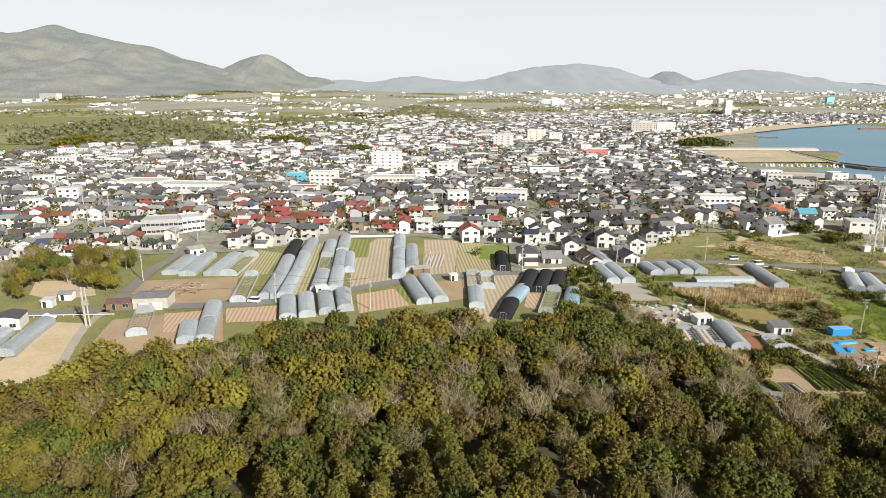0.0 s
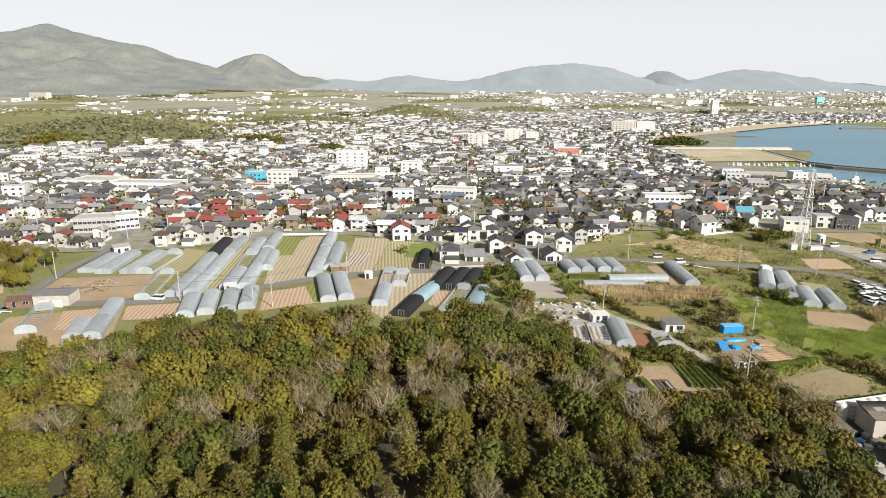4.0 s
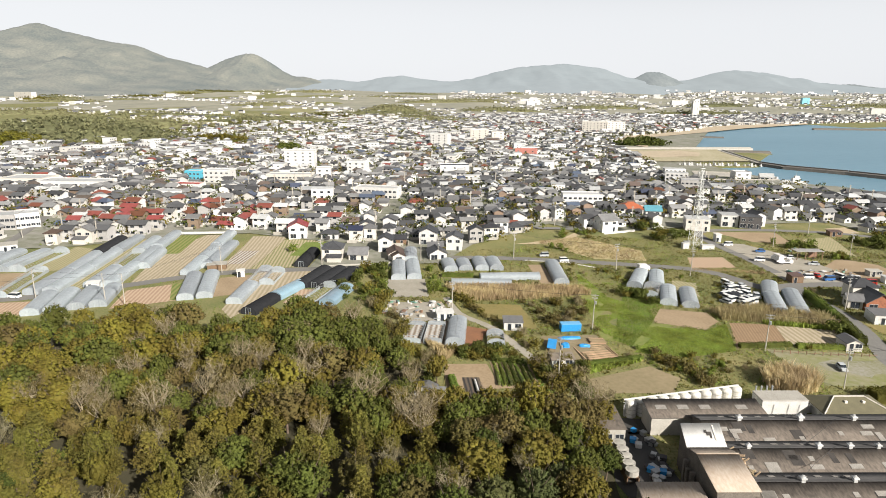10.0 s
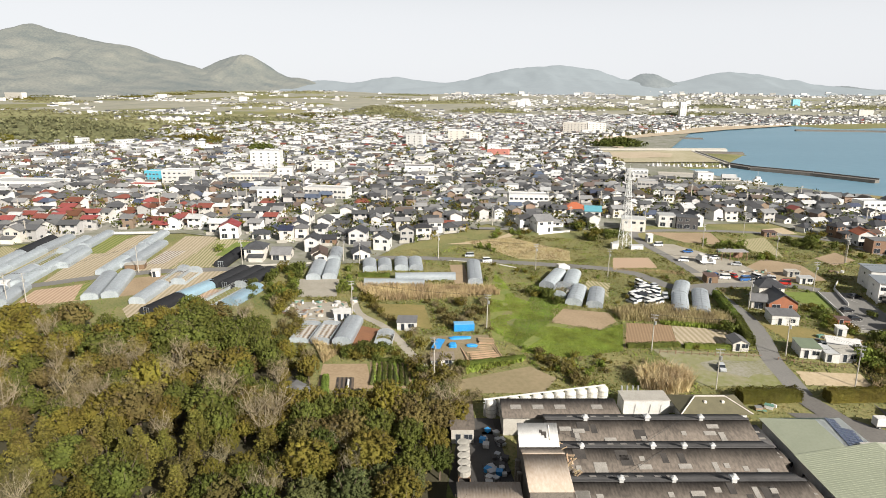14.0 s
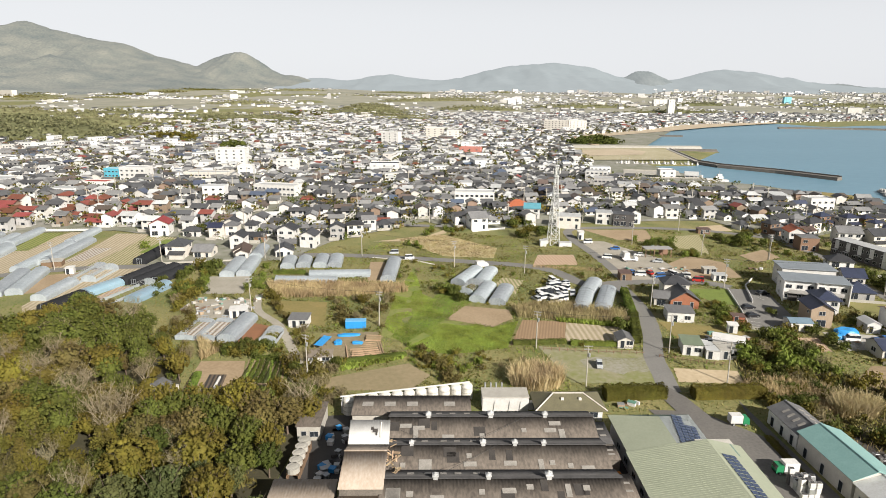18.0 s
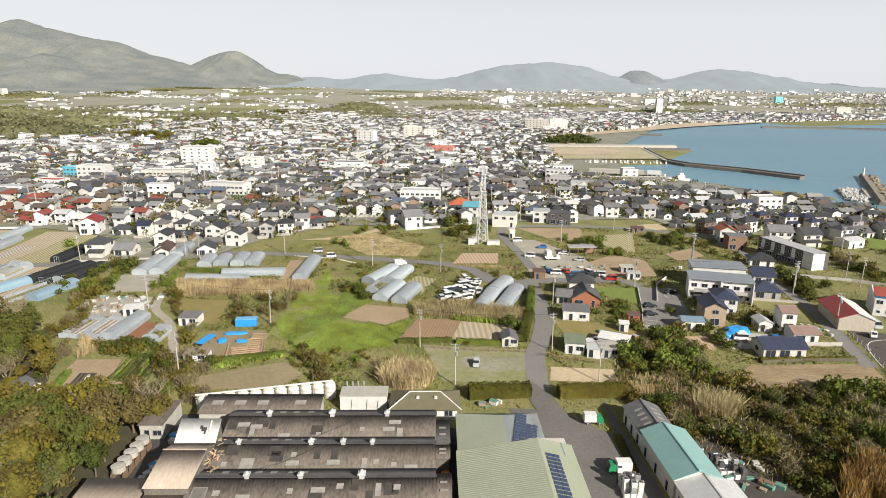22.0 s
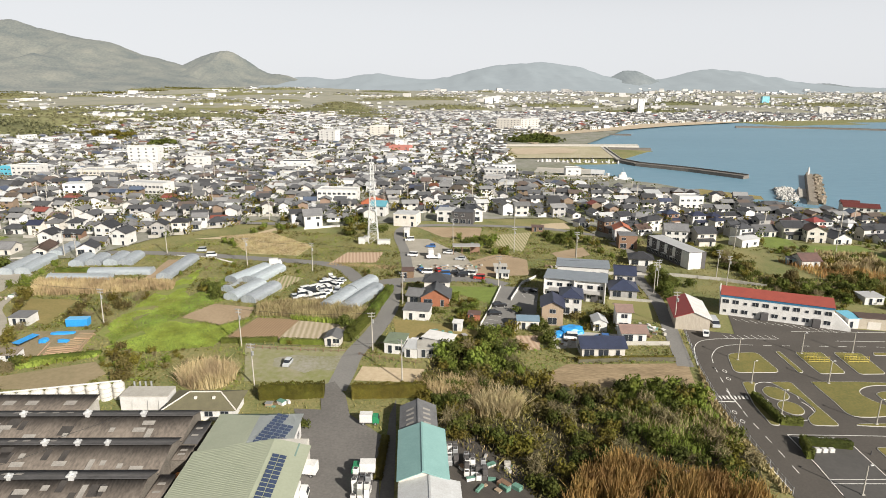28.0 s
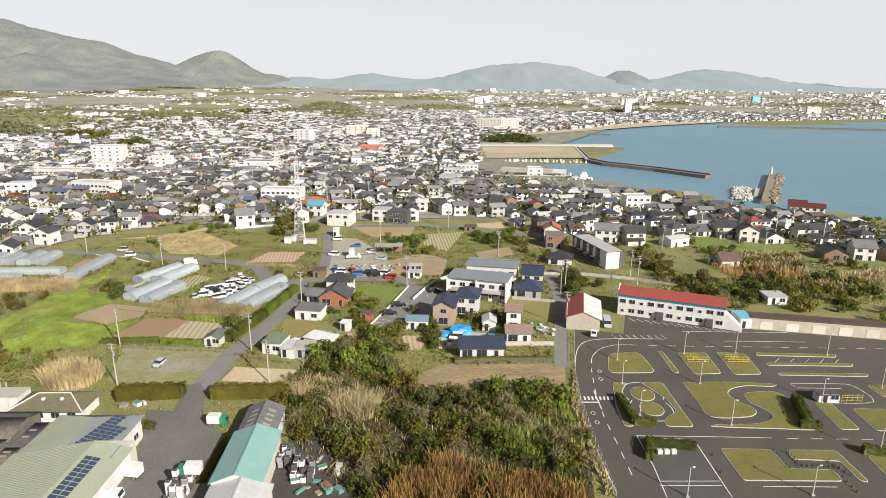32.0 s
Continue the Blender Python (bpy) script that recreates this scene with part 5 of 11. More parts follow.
WORKSWALL = mat("dark_works_wall", (0.17, 0.15, 0.125), (0.08, 0.07, 0.06), 0.5, 0.9)
DULLTIN = mat("dull_tin", (0.24, 0.215, 0.185), (0.13, 0.11, 0.09), 0.9, 0.7, metal=0.2)
works = thing("factory", 125, 105, 0, "old works with long stained corrugated gable roofs", "factory", z=-2.0)
for k, (ridge, x1) in enumerate(((0.6, 38.4), (-8.9, 38.3), (-18.4, 38.4), (-27.9, 38.4))):
    hr, hv, hb = 6.0, 4.3, 4.9
    part("wall", prism(bmesh.new(), [(ridge + 3.6, -0.5), (ridge + 3.6, hb - 0.35), (ridge, hr - 0.2), (ridge - 6.1, hv - 0.3), (ridge - 6.1, -0.5)], "x", 0, x1), WORKSWALL, works)
    s = part("roof", corrugated(-0.2, x1 + 0.3, ridge, hr, ridge - 6.0, hv, 0.55), STAINED, works)
    part("back_roof", corrugated(-0.2, x1 + 0.3, ridge + 3.7, hb, ridge, hr, 0.55), DARKSHEET, works, "dark grey roof sheets")
    part("ridge_cap", boxes((-0.3, x1 + 0.4, ridge - 0.35, ridge + 0.35, hr + 0.02, hr + 0.12), bevel=0.03), DARKSHEET, works)
    part("gutter", boxes((-0.2, x1 + 0.3, ridge - 6.15, ridge - 5.9, hv - 0.12, hv + 0.02)), mat("gutter_black", (0.05, 0.048, 0.046), (0.03, 0.03, 0.03), 1.0, 0.8), works)
    slope = (hr - hv) / 6.0
    rk = random.Random(40 + k)
    tilt = math.degrees(math.atan(slope))
    for i in range(9):
        sx, sy, sw, sl = rk.uniform(1, x1 - 2), rk.uniform(1.2, 4.6), rk.choice((0.9, 1.1, 2.2)), rk.choice((1.0, 1.0, 2.4))
        sy = min(sy, 5.6 - sl)
        part("skylight", boxes((-sw / 2, sw / 2, -sl / 2, sl / 2, 0.055, 0.1)), SKYLIGHT, works, "pale translucent roof sheet", at=(sx, ridge - sy - sl / 2, hr - slope * (sy + sl / 2)), rot=(tilt, 0, 0))
    for i in range(6):
        part("skylight", boxes((-0.55, 0.55, -0.4, 0.4, 0.055, 0.1)), SKYLIGHT, works, "pale translucent roof sheet", at=(4 + i * 2.6 + rk.random(), ridge + 1.8, (hr + hb) / 2 + 0.03), rot=(-16.6, 0, 0))
    for i in range(5):
        sx, sy = rk.uniform(1, x1 - 2), rk.uniform(0.3, 2.6)
        part("sooty_sheet", boxes((-rk.choice((0.55, 1.1, 1.6)), 0.55, -1.1, 1.1, 0.052, 0.075)), SOOTSHEET, works, "soot-blackened roof sheet", at=(sx, ridge - sy - 1.1, hr - slope * (sy + 1.1)), rot=(tilt, 0, 0))
    for i in range(3 + k % 2):
        ventilator(works, 4 + (x1 - 7) * (i + rk.random() * 0.7) / (3 + k % 2), ridge - 0.1, hr, rk.uniform(0.75, 1.05))
for pts in (((2, -3, 5.3), (10, -8, 4.6), (17, -6, 5.3), (26, 0.3, 6.2)), ((4, -16, 5.2), (9, -18, 6.2), (14, -13, 5.4), (20, -9, 6.2))):
    bm = bmesh.new()
    for p, q in zip(pts, pts[1:]):
        tube(bm, p, q, 0.035, sides=4)
    part("cable", bm, mat("cable_black", (0.03, 0.03, 0.03), (0.02, 0.02, 0.02), 1, 0.7), works, "loose black cable over the roof")
# low lean-to roofs along the east gables
for x, y0, y1, m, lab in ((38.75, 2.0, -5.4, DARKSHEET, "dark grey lean-to roof against the gable"), (38.65, -6.2, -10.3, STAINED, "stained lean-to roof against the gable"), (38.75, -14.6, -21.5, STAINED, "stained lean-to roof against the gable")):
    part("side_roof", corrugated(x, x + 2.6, y0, 3.9, y1, 3.7, 0.5), m, works, lab)
    part("side_wall", boxes((x - 0.3, x + 2.4, y1 + 0.15, y0 - 0.15, -0.5, 3.55)), WORKSWALL, works)
    for k in range(2):
        part("skylight", boxes((-0.6, 0.6, -0.25, 0.25, 0.0, 0.06)), SKYLIGHT, works, at=(x + 1.2, y0 + (y1 - y0) * (0.35 + 0.3 * k), 3.9))
splinter = None
for i in range(34):
    o = part("broken_board", splinter or boxes((-0.7, 0.7, -0.1, 0.1, -0.025, 0.025)), None if splinter else mat("splintered_wood", (0.5, 0.38, 0.24), (0.34, 0.25, 0.16), 1.0, 0.85, rand=0.3), works, "broken pale board on the roof", at=(rng.uniform(0.2, 2.6), rng.uniform(-17, -7), rng.uniform(5.3, 6.1)), rot=(rng.uniform(-25, 25), rng.uniform(-50, 50), rng.uniform(0, 180)), size=(rng.uniform(0.5, 1.3), rng.uniform(0.7, 2.2), 1))
    splinter = o.data
lean = thing("roof_block", 121.5, 92, 0, "pale tin-roofed upper block of the works with rust streaks", "building", z=-2.0)
part("wall", prism(bmesh.new(), [(-13, -0.5), (-13, 4.1), (-8.4, 4.7), (-8.3, 6.0), (-0.3, 7.4), (3.7, 6.15), (7.3, 8.6), (7.3, -0.5)], "x", -2.9, 3.9), WORKSWALL, lean, "dark concrete wall")
part("roof", corrugated(-3.1, 4.05, -0.3, 7.6, -8.5, 6.15, 0.45), PALESHEET, lean)
part("back_roof", corrugated(-3.1, 4.05, 3.7, 6.3, -0.3, 7.6, 0.45), STAINED, lean, "stained sheet behind the ridge")
part("upper_roof", corrugated(-3.1, 4.05, 7.4, 8.85, 3.6, 6.35, 0.45), WHITE, lean, "white-painted upper roof")
part("lower_roof", corrugated(-3.1, 4.05, -8.3, 4.9, -13.3, 4.3, 0.45), PALESHEET, lean)
part("ridge_cap", boxes((-3.2, 4.1, -0.45, -0.15, 7.6, 7.72), bevel=0.03), PALESHEET, lean)
part("hole", boxes((-0.45, 0.45, -0.35, 0.35, 0.05, 0.12), (-0.75, -0.3, 0.1, 0.7, 0.05, 0.12), (0.1, 0.4, -0.9, -0.35, 0.05, 0.12)), SOOTSHEET, lean, "dark broken hole in the sheet", at=(1.5, 5.7, 7.73), rot=(33.3, 0, 0))
part("flashing", boxes((-0.12, 0.12, -1.3, 1.6, 0.06, 0.16)), CREAM, lean, "loose pale strip", at=(2.5, 5.7, 7.73), rot=(33.3, 0, 0))
for x, y, z in ((-3.5, 2.6, 4.6), (-3.6, 1.2, 3.8), (-3.5, -0.4, 4.2)):
    part("duct", boxes((x - 0.35, x + 0.35, y - 0.35, y + 0.35, -0.3, z), (x - 0.3, -2.9, y - 0.3, y + 0.3, z - 0.7, z - 0.1), bevel=0.08), DULLTIN, lean, "dull tin duct on the wall")
shedlow = thing("lean_to", 112.5, 85, 0, "low lean-to with a weathered tin roof", "shed", z=-2.0)
part("wall", boxes((-5, 5, -6, 3, -0.5, 3.7)), CONCRETE, shedlow)
part("roof", corrugated(-5.3, 5.2, 3.4, 4.5, -6.4, 3.9, 0.5), PALESHEET, shedlow)
front = thing("store_shed", 129, 112.5, 0, "long low store with a stained roof", "shed", z=-2.0)
part("wall", boxes((-11.8, 11.6, -2.8, 2.8, -0.5, 4.0)), CONCRETE, front)
part("roof", corrugated(-12, 11.8, 3.2, 4.9, -3.2, 4.1, 0.5), STAINED, front)
for sx in (-9, -4.5, 0, 7.5):
    part("skylight", boxes((-1.1, 1.1, -0.7, 0.7, 0.055, 0.1)), SKYLIGHT, front, "pale translucent roof sheet", at=(sx, 0.3, 4.55), rot=(7, 0, 0))
# row of white tanks
TANK = mat("white_tank_plastic", (0.68, 0.67, 0.63), (0.5, 0.48, 0.43), 0.9, 0.5)
bm = bmesh.new()
tube(bm, (0, 0, 0), (0, 0, 2.9), 1.2, 1.2, 16), tube(bm, (0, 0, 2.9), (0, 0, 3.25), 1.2, 0.95, 16), tube(bm, (0, 0, 3.25), (0, 0, 3.4), 0.95, 0.3, 16)
band = bmesh.new()
for z in (0.7, 1.6, 2.5):
    tube(band, (0, 0, z), (0, 0, z + 0.1), 1.24, 1.24, 16)
tank_me = None
for i in range(11):
    x, y = 115.4 + i * 2.52, 117.2 + i * 0.6
    g = thing("storage_tank", x, y, 0, "upright white plastic storage tank in a row", "tank", "row of tanks", z=-1.9)
    if tank_me is None:
        tank_me, band_me = part("body", bm, TANK, g, size=(1, 1, 1.1)).data, part("band", band, CONCRETE, g, size=(1, 1, 1.1)).data
    else:
        part("body", tank_me, None, g, size=(1, 1, 1.1)), part("band", band_me, None, g, size=(1, 1, 1.1))
g = thing("tank_shelter", 128, 118.9, 13.4, "long white sheet screen along the row of tanks", "screen", z=-1.9)
part("screen", boxes((-14.2, 13.8, 1.4, 1.55, 0.0, 2.7), bevel=0.03), GREYWALL, g)
part("top_beam", boxes((-14.3, 13.9, 1.3, 1.65, 3.75, 4.0), bevel=0.03), TANK, g)
part("mid_rail", boxes((-14.3, 13.9, 1.42, 1.54, 3.1, 3.2)), TANK, g)
for i in range(8):
    part("post", boxes((-0.08, 0.08, 1.2, 1.38, -0.2, 3.9)), STEEL, g, at=(-13.9 + i * 3.93, 0, 0))
# stacked machines in the dark yard
for i in range(5):
    g = thing("drum", 109.0 - i * 0.05, 103.3 - i * 2.15, 0, "large round tub, greyed for shade, on a rusty rack", "drum", "drums along the yard", dz=1.6)
    bm = bmesh.new()
    tube(bm, (0, 0, 0), (0, 0, 0.9), 1.15, 1.15, 14), tube(bm, (0, 0, 0.9), (0, 0, 1.0), 1.2, 1.2, 14), tube(bm, (0, 0, 1.0), (0, 0, 1.08), 0.9, 0.5, 14)
    # grey material puts the wood's shadow into the colour of these pale tubs
    part("shell", bm, CONCRETE, g)
    part("rack", boxes((-1.1, -0.95, -0.9, 0.9, -1.6, 0), (0.95, 1.1, -0.9, 0.9, -1.6, 0), (-1.1, 1.1, -0.9, -0.75, -0.2, 0)), BROWNWALL, g)
for i in range(38):
    u = rng.random()
    x, y = 114.9 + rng.uniform(-2.2, 2.0), 92 + u * 19
    c = rng.choice((STEEL, STEEL, STEEL, BLUESHEET, DARKWALL, DARKWALL, DARKWALL, WHITE))
    g = thing("crate", x, y, rng.uniform(0, 90), {id(WHITE): "white plastic bin", id(STEEL): "grey metal bin", id(BLUESHEET): "blue plastic crate", id(DARKWALL): "dark rubber bin"}[id(c)] + " standing in the works yard", "crate", "clutter in the yard")
    s = rng.uniform(0.35, 0.6)
    part("bin", boxes((-s, s, -s, s, 0.05, s * 1.5), bevel=0.06), c, g)
    part("rim", boxes((-s - 0.05, s + 0.05, -s - 0.05, s + 0.05, s * 1.5, s * 1.5 + 0.1)), c, g)
shed((106.8, 106.8), (111.2, 106.8), 9.0, 3.2, CONCRETE, STAINED, "grey yard shed with a flat stained roof", "flat", 0.2)
g = thing("switch_house", 148.5, 119.5, 0, "white equipment house with a grey flat roof", "building", z=-1.95)
part("wall", boxes((-4.9, 4.9, -1.9, 2.4, -0.3, 3.2)), WHITE, g)
part("roof", boxes((-5.0, 5.0, -2.0, 2.5, 3.2, 3.42), bevel=0.04), CONCRETE, g)
for i in range(4):
    part("chimney", tube(bmesh.new(), (-4 + i * 1.2, 2.9, 0), (-4 + i * 1.2, 2.9, 4.3), 0.2, 0.2, 8), STEEL, g)
for i, x in enumerate((-2.6, 0.6, 2.9)):
    part("pipe", tube(bmesh.new(), (x, -2.05, 0.2), (x + 0.25, -2.0, 2.4), 0.05, sides=6), STEEL, g)
for x in (5.5, 6.4):
    part("cabinet", boxes((x - 0.4, x + 0.4, -1.2, -0.2, -0.2, 1.8), bevel=0.04), WHITE, g)
MOSSROOF = mat("moss_green_roof", (0.145, 0.133, 0.078), (0.105, 0.095, 0.058), 0.6, 0.8, 0.02)
g = thing("office_house", 161.5, 117.2, 0, "single-storey office with a moss-green hipped roof", "house", z=-1.95)
part("wall", boxes((-6.6, 6.6, -3.4, 3.4, -0.4, 2.9)), WHITE, g)
part("roof", hip_roof(13.2, 6.8, 2.9, 1.5, 0.8), MOSSROOF, g)
for a, b in (((-7.4, -4.2, 2.75), (-3.2, 0, 4.6)), ((7.4, -4.2, 2.75), (3.2, 0, 4.6)), ((-3.2, 0, 4.62), (3.2, 0, 4.62))):
    part("ridge", tube(bmesh.new(), a, b, 0.14, sides=5), CREAM, g)
for x in (-1.5, 2.2):
    part("vent", boxes((x - 0.3, x + 0.3, -1.7, -1.2, 3.6, 4.3), bevel=0.04), CREAM, g)
for i in range(4):
    part("window", WIN, None, g, at=(-4.8 + i * 3.2, -3.4, 0.9))

# ---- green-roofed hall with solar panels ----
SAGE = mat("sage_green_metal_roof", (0.37, 0.395, 0.295), (0.315, 0.34, 0.25), 0.25, 0.5, 0.0, metal=0.1)
SAGEDARK = mat("blue_green_metal_roof", (0.20, 0.29, 0.25), (0.165, 0.25, 0.215), 0.25, 0.5)
SOLAR = mat("solar_cells", (0.05, 0.07, 0.125), (0.038, 0.055, 0.10), 1.2, 0.25)
PALEBLUE = mat("pale_blue_grey_roof", (0.42, 0.45, 0.45), (0.36, 0.39, 0.39), 0.25, 0.5)
hall = thing("hall", 176, 95, 0, "hall with broad sage-green metal roofs and solar panels", "building", z=-2.0)
part("wall", boxes((-7.9, 6.9, 0.9, 13.0, -0.4, 4.4)), WHITE, hall)
part("wall", boxes((-8.0, 9.3, -22, 0.9, -0.4, 4.3)), WHITE, hall)
bm = bmesh.new()
q = [(-8.5, 1.0, 4.5), (7.5, 1.0, 4.5), (7.5, 13.6, 4.5), (-8.5, 13.6, 4.5), (0.2, 1.0, 6.2), (0.2, 10.0, 6.2)]
vs = [bm.verts.new(c) for c in q] + [bm.verts.new((c[0], c[1], c[2] - 0.15)) for c in q]
for f in ((3, 0, 4, 5), (0, 1, 4), (6, 9, 11, 10), (6, 10, 7), (0, 3, 9, 6), (1, 0, 6, 7)):
    bm.faces.new([vs[i] for i in f])
part("roof", bm, SAGE, hall)
bm = bmesh.new()
bm.faces.new([bm.verts.new(c) for c in ((7.5, 1.0, 4.5), (7.5, 13.6, 4.5), (0.2, 10.0, 6.2), (0.2, 1.0, 6.2))])
bmesh.ops.solidify(bm, geom=bm.faces[:], thickness=0.12)
part("roof", bm, PALEBLUE, hall, "pale blue-grey metal slope")
bm = bmesh.new()
bm.faces.new([bm.verts.new(c) for c in ((7.5, 13.6, 4.5), (-8.5, 13.6, 4.5), (0.2, 10.0, 6.2))])
bmesh.ops.solidify(bm, geom=bm.faces[:], thickness=0.12)
part("hip_end", bm, SAGEDARK, hall)
for (x0, z0), (x1, z1) in (((-8.8, 4.5), (5.3, 7.0)), ((5.3, 7.0), (11.4, 5.57))):
    bm = prism(bmesh.new(), [(x0, z0), (x1, z1), (x1, z1 + 0.14), (x0, z0 + 0.14)], "y", -22.5, 0.8)
    part("roof", bm, SAGE, hall)
rib_me = None
for i in range(46):
    y = -22.2 + i * 0.5
    r = part("seam", rib_me or prism(bmesh.new(), [(-8.8, 4.62), (5.2, 7.1), (5.2, 7.15), (-8.8, 4.665)], "y", -0.02, 0.02), None if rib_me else SAGE, hall, at=(0, y, 0))
    rib_me = r.data
part("eave_wall", boxes((5.0, 9.2, -22.3, 0.7, 4.3, 5.75)), WHITE, hall)
part("porch", boxes((4.2, 10.6, 0.85, 3.2, 1.0, 5.6), bevel=0.05), CREAM, hall)
part("canopy", boxes((6.9, 9.6, -3.0, 0.8, 6.0, 6.2), bevel=0.03), SAGEDARK, hall)
panel = boxes((-0.5, 0.5, -0.82, 0.82, 0, 0.05))
panel_me = part("solar_panel", panel, SOLAR, hall, at=(6.55, -21.2, 6.91), rot=(0, 13.2, 0), size=(1.1, 0.52, 1)).data
for i in range(17):
    for j in range(2):
        if i + j:
            x = 6.55 + j * 1.2
            part("solar_panel", panel_me, None, hall, at=(x, -21.2 + i * 1.08, 7.0 - (x - 5.3) * 0.2345 + 0.2), rot=(0, 13.2, 0), size=(1.1, 0.52, 1))
for i in range(10):
    for j in range(5 if i < 4 else 4 if i < 7 else 2):
        x = 1.7 + 0.2 * i + j * 1.08
        if x < 6.6 and not (i < 2 and j > 3):
            part("solar_panel", panel_me, None, hall, at=(x, 1.7 + i * 1.06, 6.2 - (x - 0.2) * 0.233 + 0.13), rot=(0, 13.1, 0), size=(0.98, 0.5, 1))
for i in range(7):
    part("window", WIN, None, hall, at=(-8.0, -20 + i * 4.5, 1.2), rot=(0, 0, -90))
for i in range(3):
    part("window", WIN, None, hall, at=(6.9, 3.5 + i * 3.5, 1.2), rot=(0, 0, 90))

# ---- sheds with brown, teal and pale roofs beside the yard ----
TEAL = mat("teal_metal_roof", (0.235, 0.40, 0.38), (0.19, 0.335, 0.32), 0.4, 0.45)
for nm, x, y, w, d, eave, rise, m in (("brown", 205.6, 108.4, 6.6, 9.8, 3.4, 1.4, mat("faded_brown_sheet", (0.25, 0.212, 0.178), (0.17, 0.142, 0.118), 0.5, 0.8, 0.02)), ("teal", 206.6, 95.8, 8.0, 14.6, 4.1, 1.5, TEAL), ("pale", 208.0, 83.5, 9.4, 9.2, 3.6, 1.3, LIGHTROOF)):
    g = thing("storehouse", x, y, 2, {"brown": "cream store shed with a faded brown gable roof", "teal": "long store shed with a bright teal metal roof", "pale": "store shed with a pale grey metal roof"}[nm], "shed", z=-2.0)
    part("wall", gabled_body(w, d, eave, rise, "y"), CREAM if nm != "brown" else WHITE, g)
    part("roof", gable_roof(w, d, eave, rise, 0.35, "y", 0.1), GREYTILE if nm == "brown" else m, g)
    part("ridge", boxes((-0.2, 0.2, -d / 2 - 0.3, d / 2 + 0.3, eave + rise + 0.08, eave + rise + 0.2), bevel=0.04), GREYTILE if nm == "brown" else m, g)
    for i in range(3):
        part("door", DOORMESH, None, g, at=(-w / 2, -d / 3 + i * d / 3, 0.1), rot=(0, 0, -90))
    if nm == "brown":
        for i in range(4):
            for s in (-1, 1):
                part("skylight", boxes((-0.75, 0.75, -0.28, 0.28, 0.1, 0.16)), SKYLIGHT, g, at=(s * w / 4.2, -3 + i * 1.7, eave + rise * 0.53), rot=(0, s * 23, 0))

# ---- driving course ----
COURSE = [(277, 157.9), (289.5, 153.9), (294.3, 168.1), (325.1, 156.8), (358.4, 149.8), (420, 146), (420, 66), (269, 66), (268.5, 88.9), (270.1, 121.4), (273.8, 142.6)]
patch("pavement", COURSE, SCHOOLTAR, 0.07, "dark asphalt of the driving course", "course")
COVERED.append((250, 420, 60, 180, COURSE))
TURF = mat("course_turf", (0.185, 0.155, 0.042), (0.108, 0.108, 0.028), 0.25, 0.95, 0.1)

KERBPAINT = mat("worn_white_kerb", (0.55, 0.54, 0.50), (0.38, 0.37, 0.34), 1.2, 0.85)


def island(poly, label="grassy island with a white kerb", turf=None):
    c = (sum(p[0] for p in poly) / len(poly), sum(p[1] for p in poly) / len(poly))
    inner = []
    for i, p in enumerate(poly):
        a, b = Vector(poly[i - 1]), Vector(poly[(i + 1) % len(poly)])
        d1, d2 = (Vector(p) - a).normalized(), (b - Vector(p)).normalized()
        area = sum(poly[k - 1][0] * poly[k][1] - poly[k][0] * poly[k - 1][1] for k in range(len(poly)))
        s = 1 if area > 0 else -1
        n = Vector((-(d1.y + d2.y), d1.x + d2.x))
        n = n.normalized() * s * 0.15 if n.length > 0.01 else Vector((0, 0))
        inner.append((p[0] + n.x, p[1] + n.y))
    patch("kerb", poly, KERBPAINT, 0.1, "white-painted kerb", "kerb", 7, "structure", 0.16)
    return patch("grass_island", inner, turf or TURF, 0.1, label, "grass", 7, "structure", 0.21)


def rounded(poly, r=1.2, k=4):
    out = []
    for i, p in enumerate(poly):
        p, a, b = Vector(p), Vector(poly[i - 1]), Vector(poly[(i + 1) % len(poly)])
        ra, rb = min(r, (a - p).length * 0.45), min(r, (b - p).length * 0.45)
        s, e = p + (a - p).normalized() * ra, p + (b - p).normalized() * rb
        for j in range(k + 1):
            t = j / k
            q = s * (1 - t) ** 2 + p * 2 * t * (1 - t) + e * t * t
            out.append((q.x, q.y))
    return out


def curve_pts(pts, k=6):
    pts, out = [Vector(p) for p in pts], []
    for i in range(len(pts) - 1):
        p0, p1, p2, p3 = pts[max(0, i - 1)], pts[i], pts[i + 1], pts[min(len(pts) - 1, i + 2)]
        for j in range(k):
            t = j / k
            q = 0.5 * ((2 * p1) + (p2 - p0) * t + (2 * p0 - 5 * p1 + 4 * p2 - p3) * t * t + (3 * p1 - p0 - 3 * p2 + p3) * t ** 3)
            out.append((q.x, q.y))
    return out + [tuple(pts[-1])]


island(rounded([(282.1, 142.6), (290.1, 143.6), (290.9, 133.2), (279.6, 133.2)], 2))
island(rounded([(295, 143.8), (296.2, 143.8), (296.4, 133.4), (294.9, 132.9)], 0.6))
island(rounded([(299.7, 143.4), (306.7, 143.3), (306.2, 132.8), (299.7, 132.5), (299.6, 137.8)], 1))
island(rounded([(309.5, 143.3), (316.4, 142.8), (315.5, 132.4), (309, 132.3)], 1))
island(rounded([(319.5, 143.1), (339.1, 142), (338.3, 140.5), (318.9, 141.6)], 0.5))
island(rounded([(319.3, 137.9), (340.4, 137.4), (339.5, 136), (319.1, 136.6)], 0.5))
island(rounded([(319.7, 133.1), (340.8, 132.5), (339.8, 131.1), (319.2, 132)], 0.5))
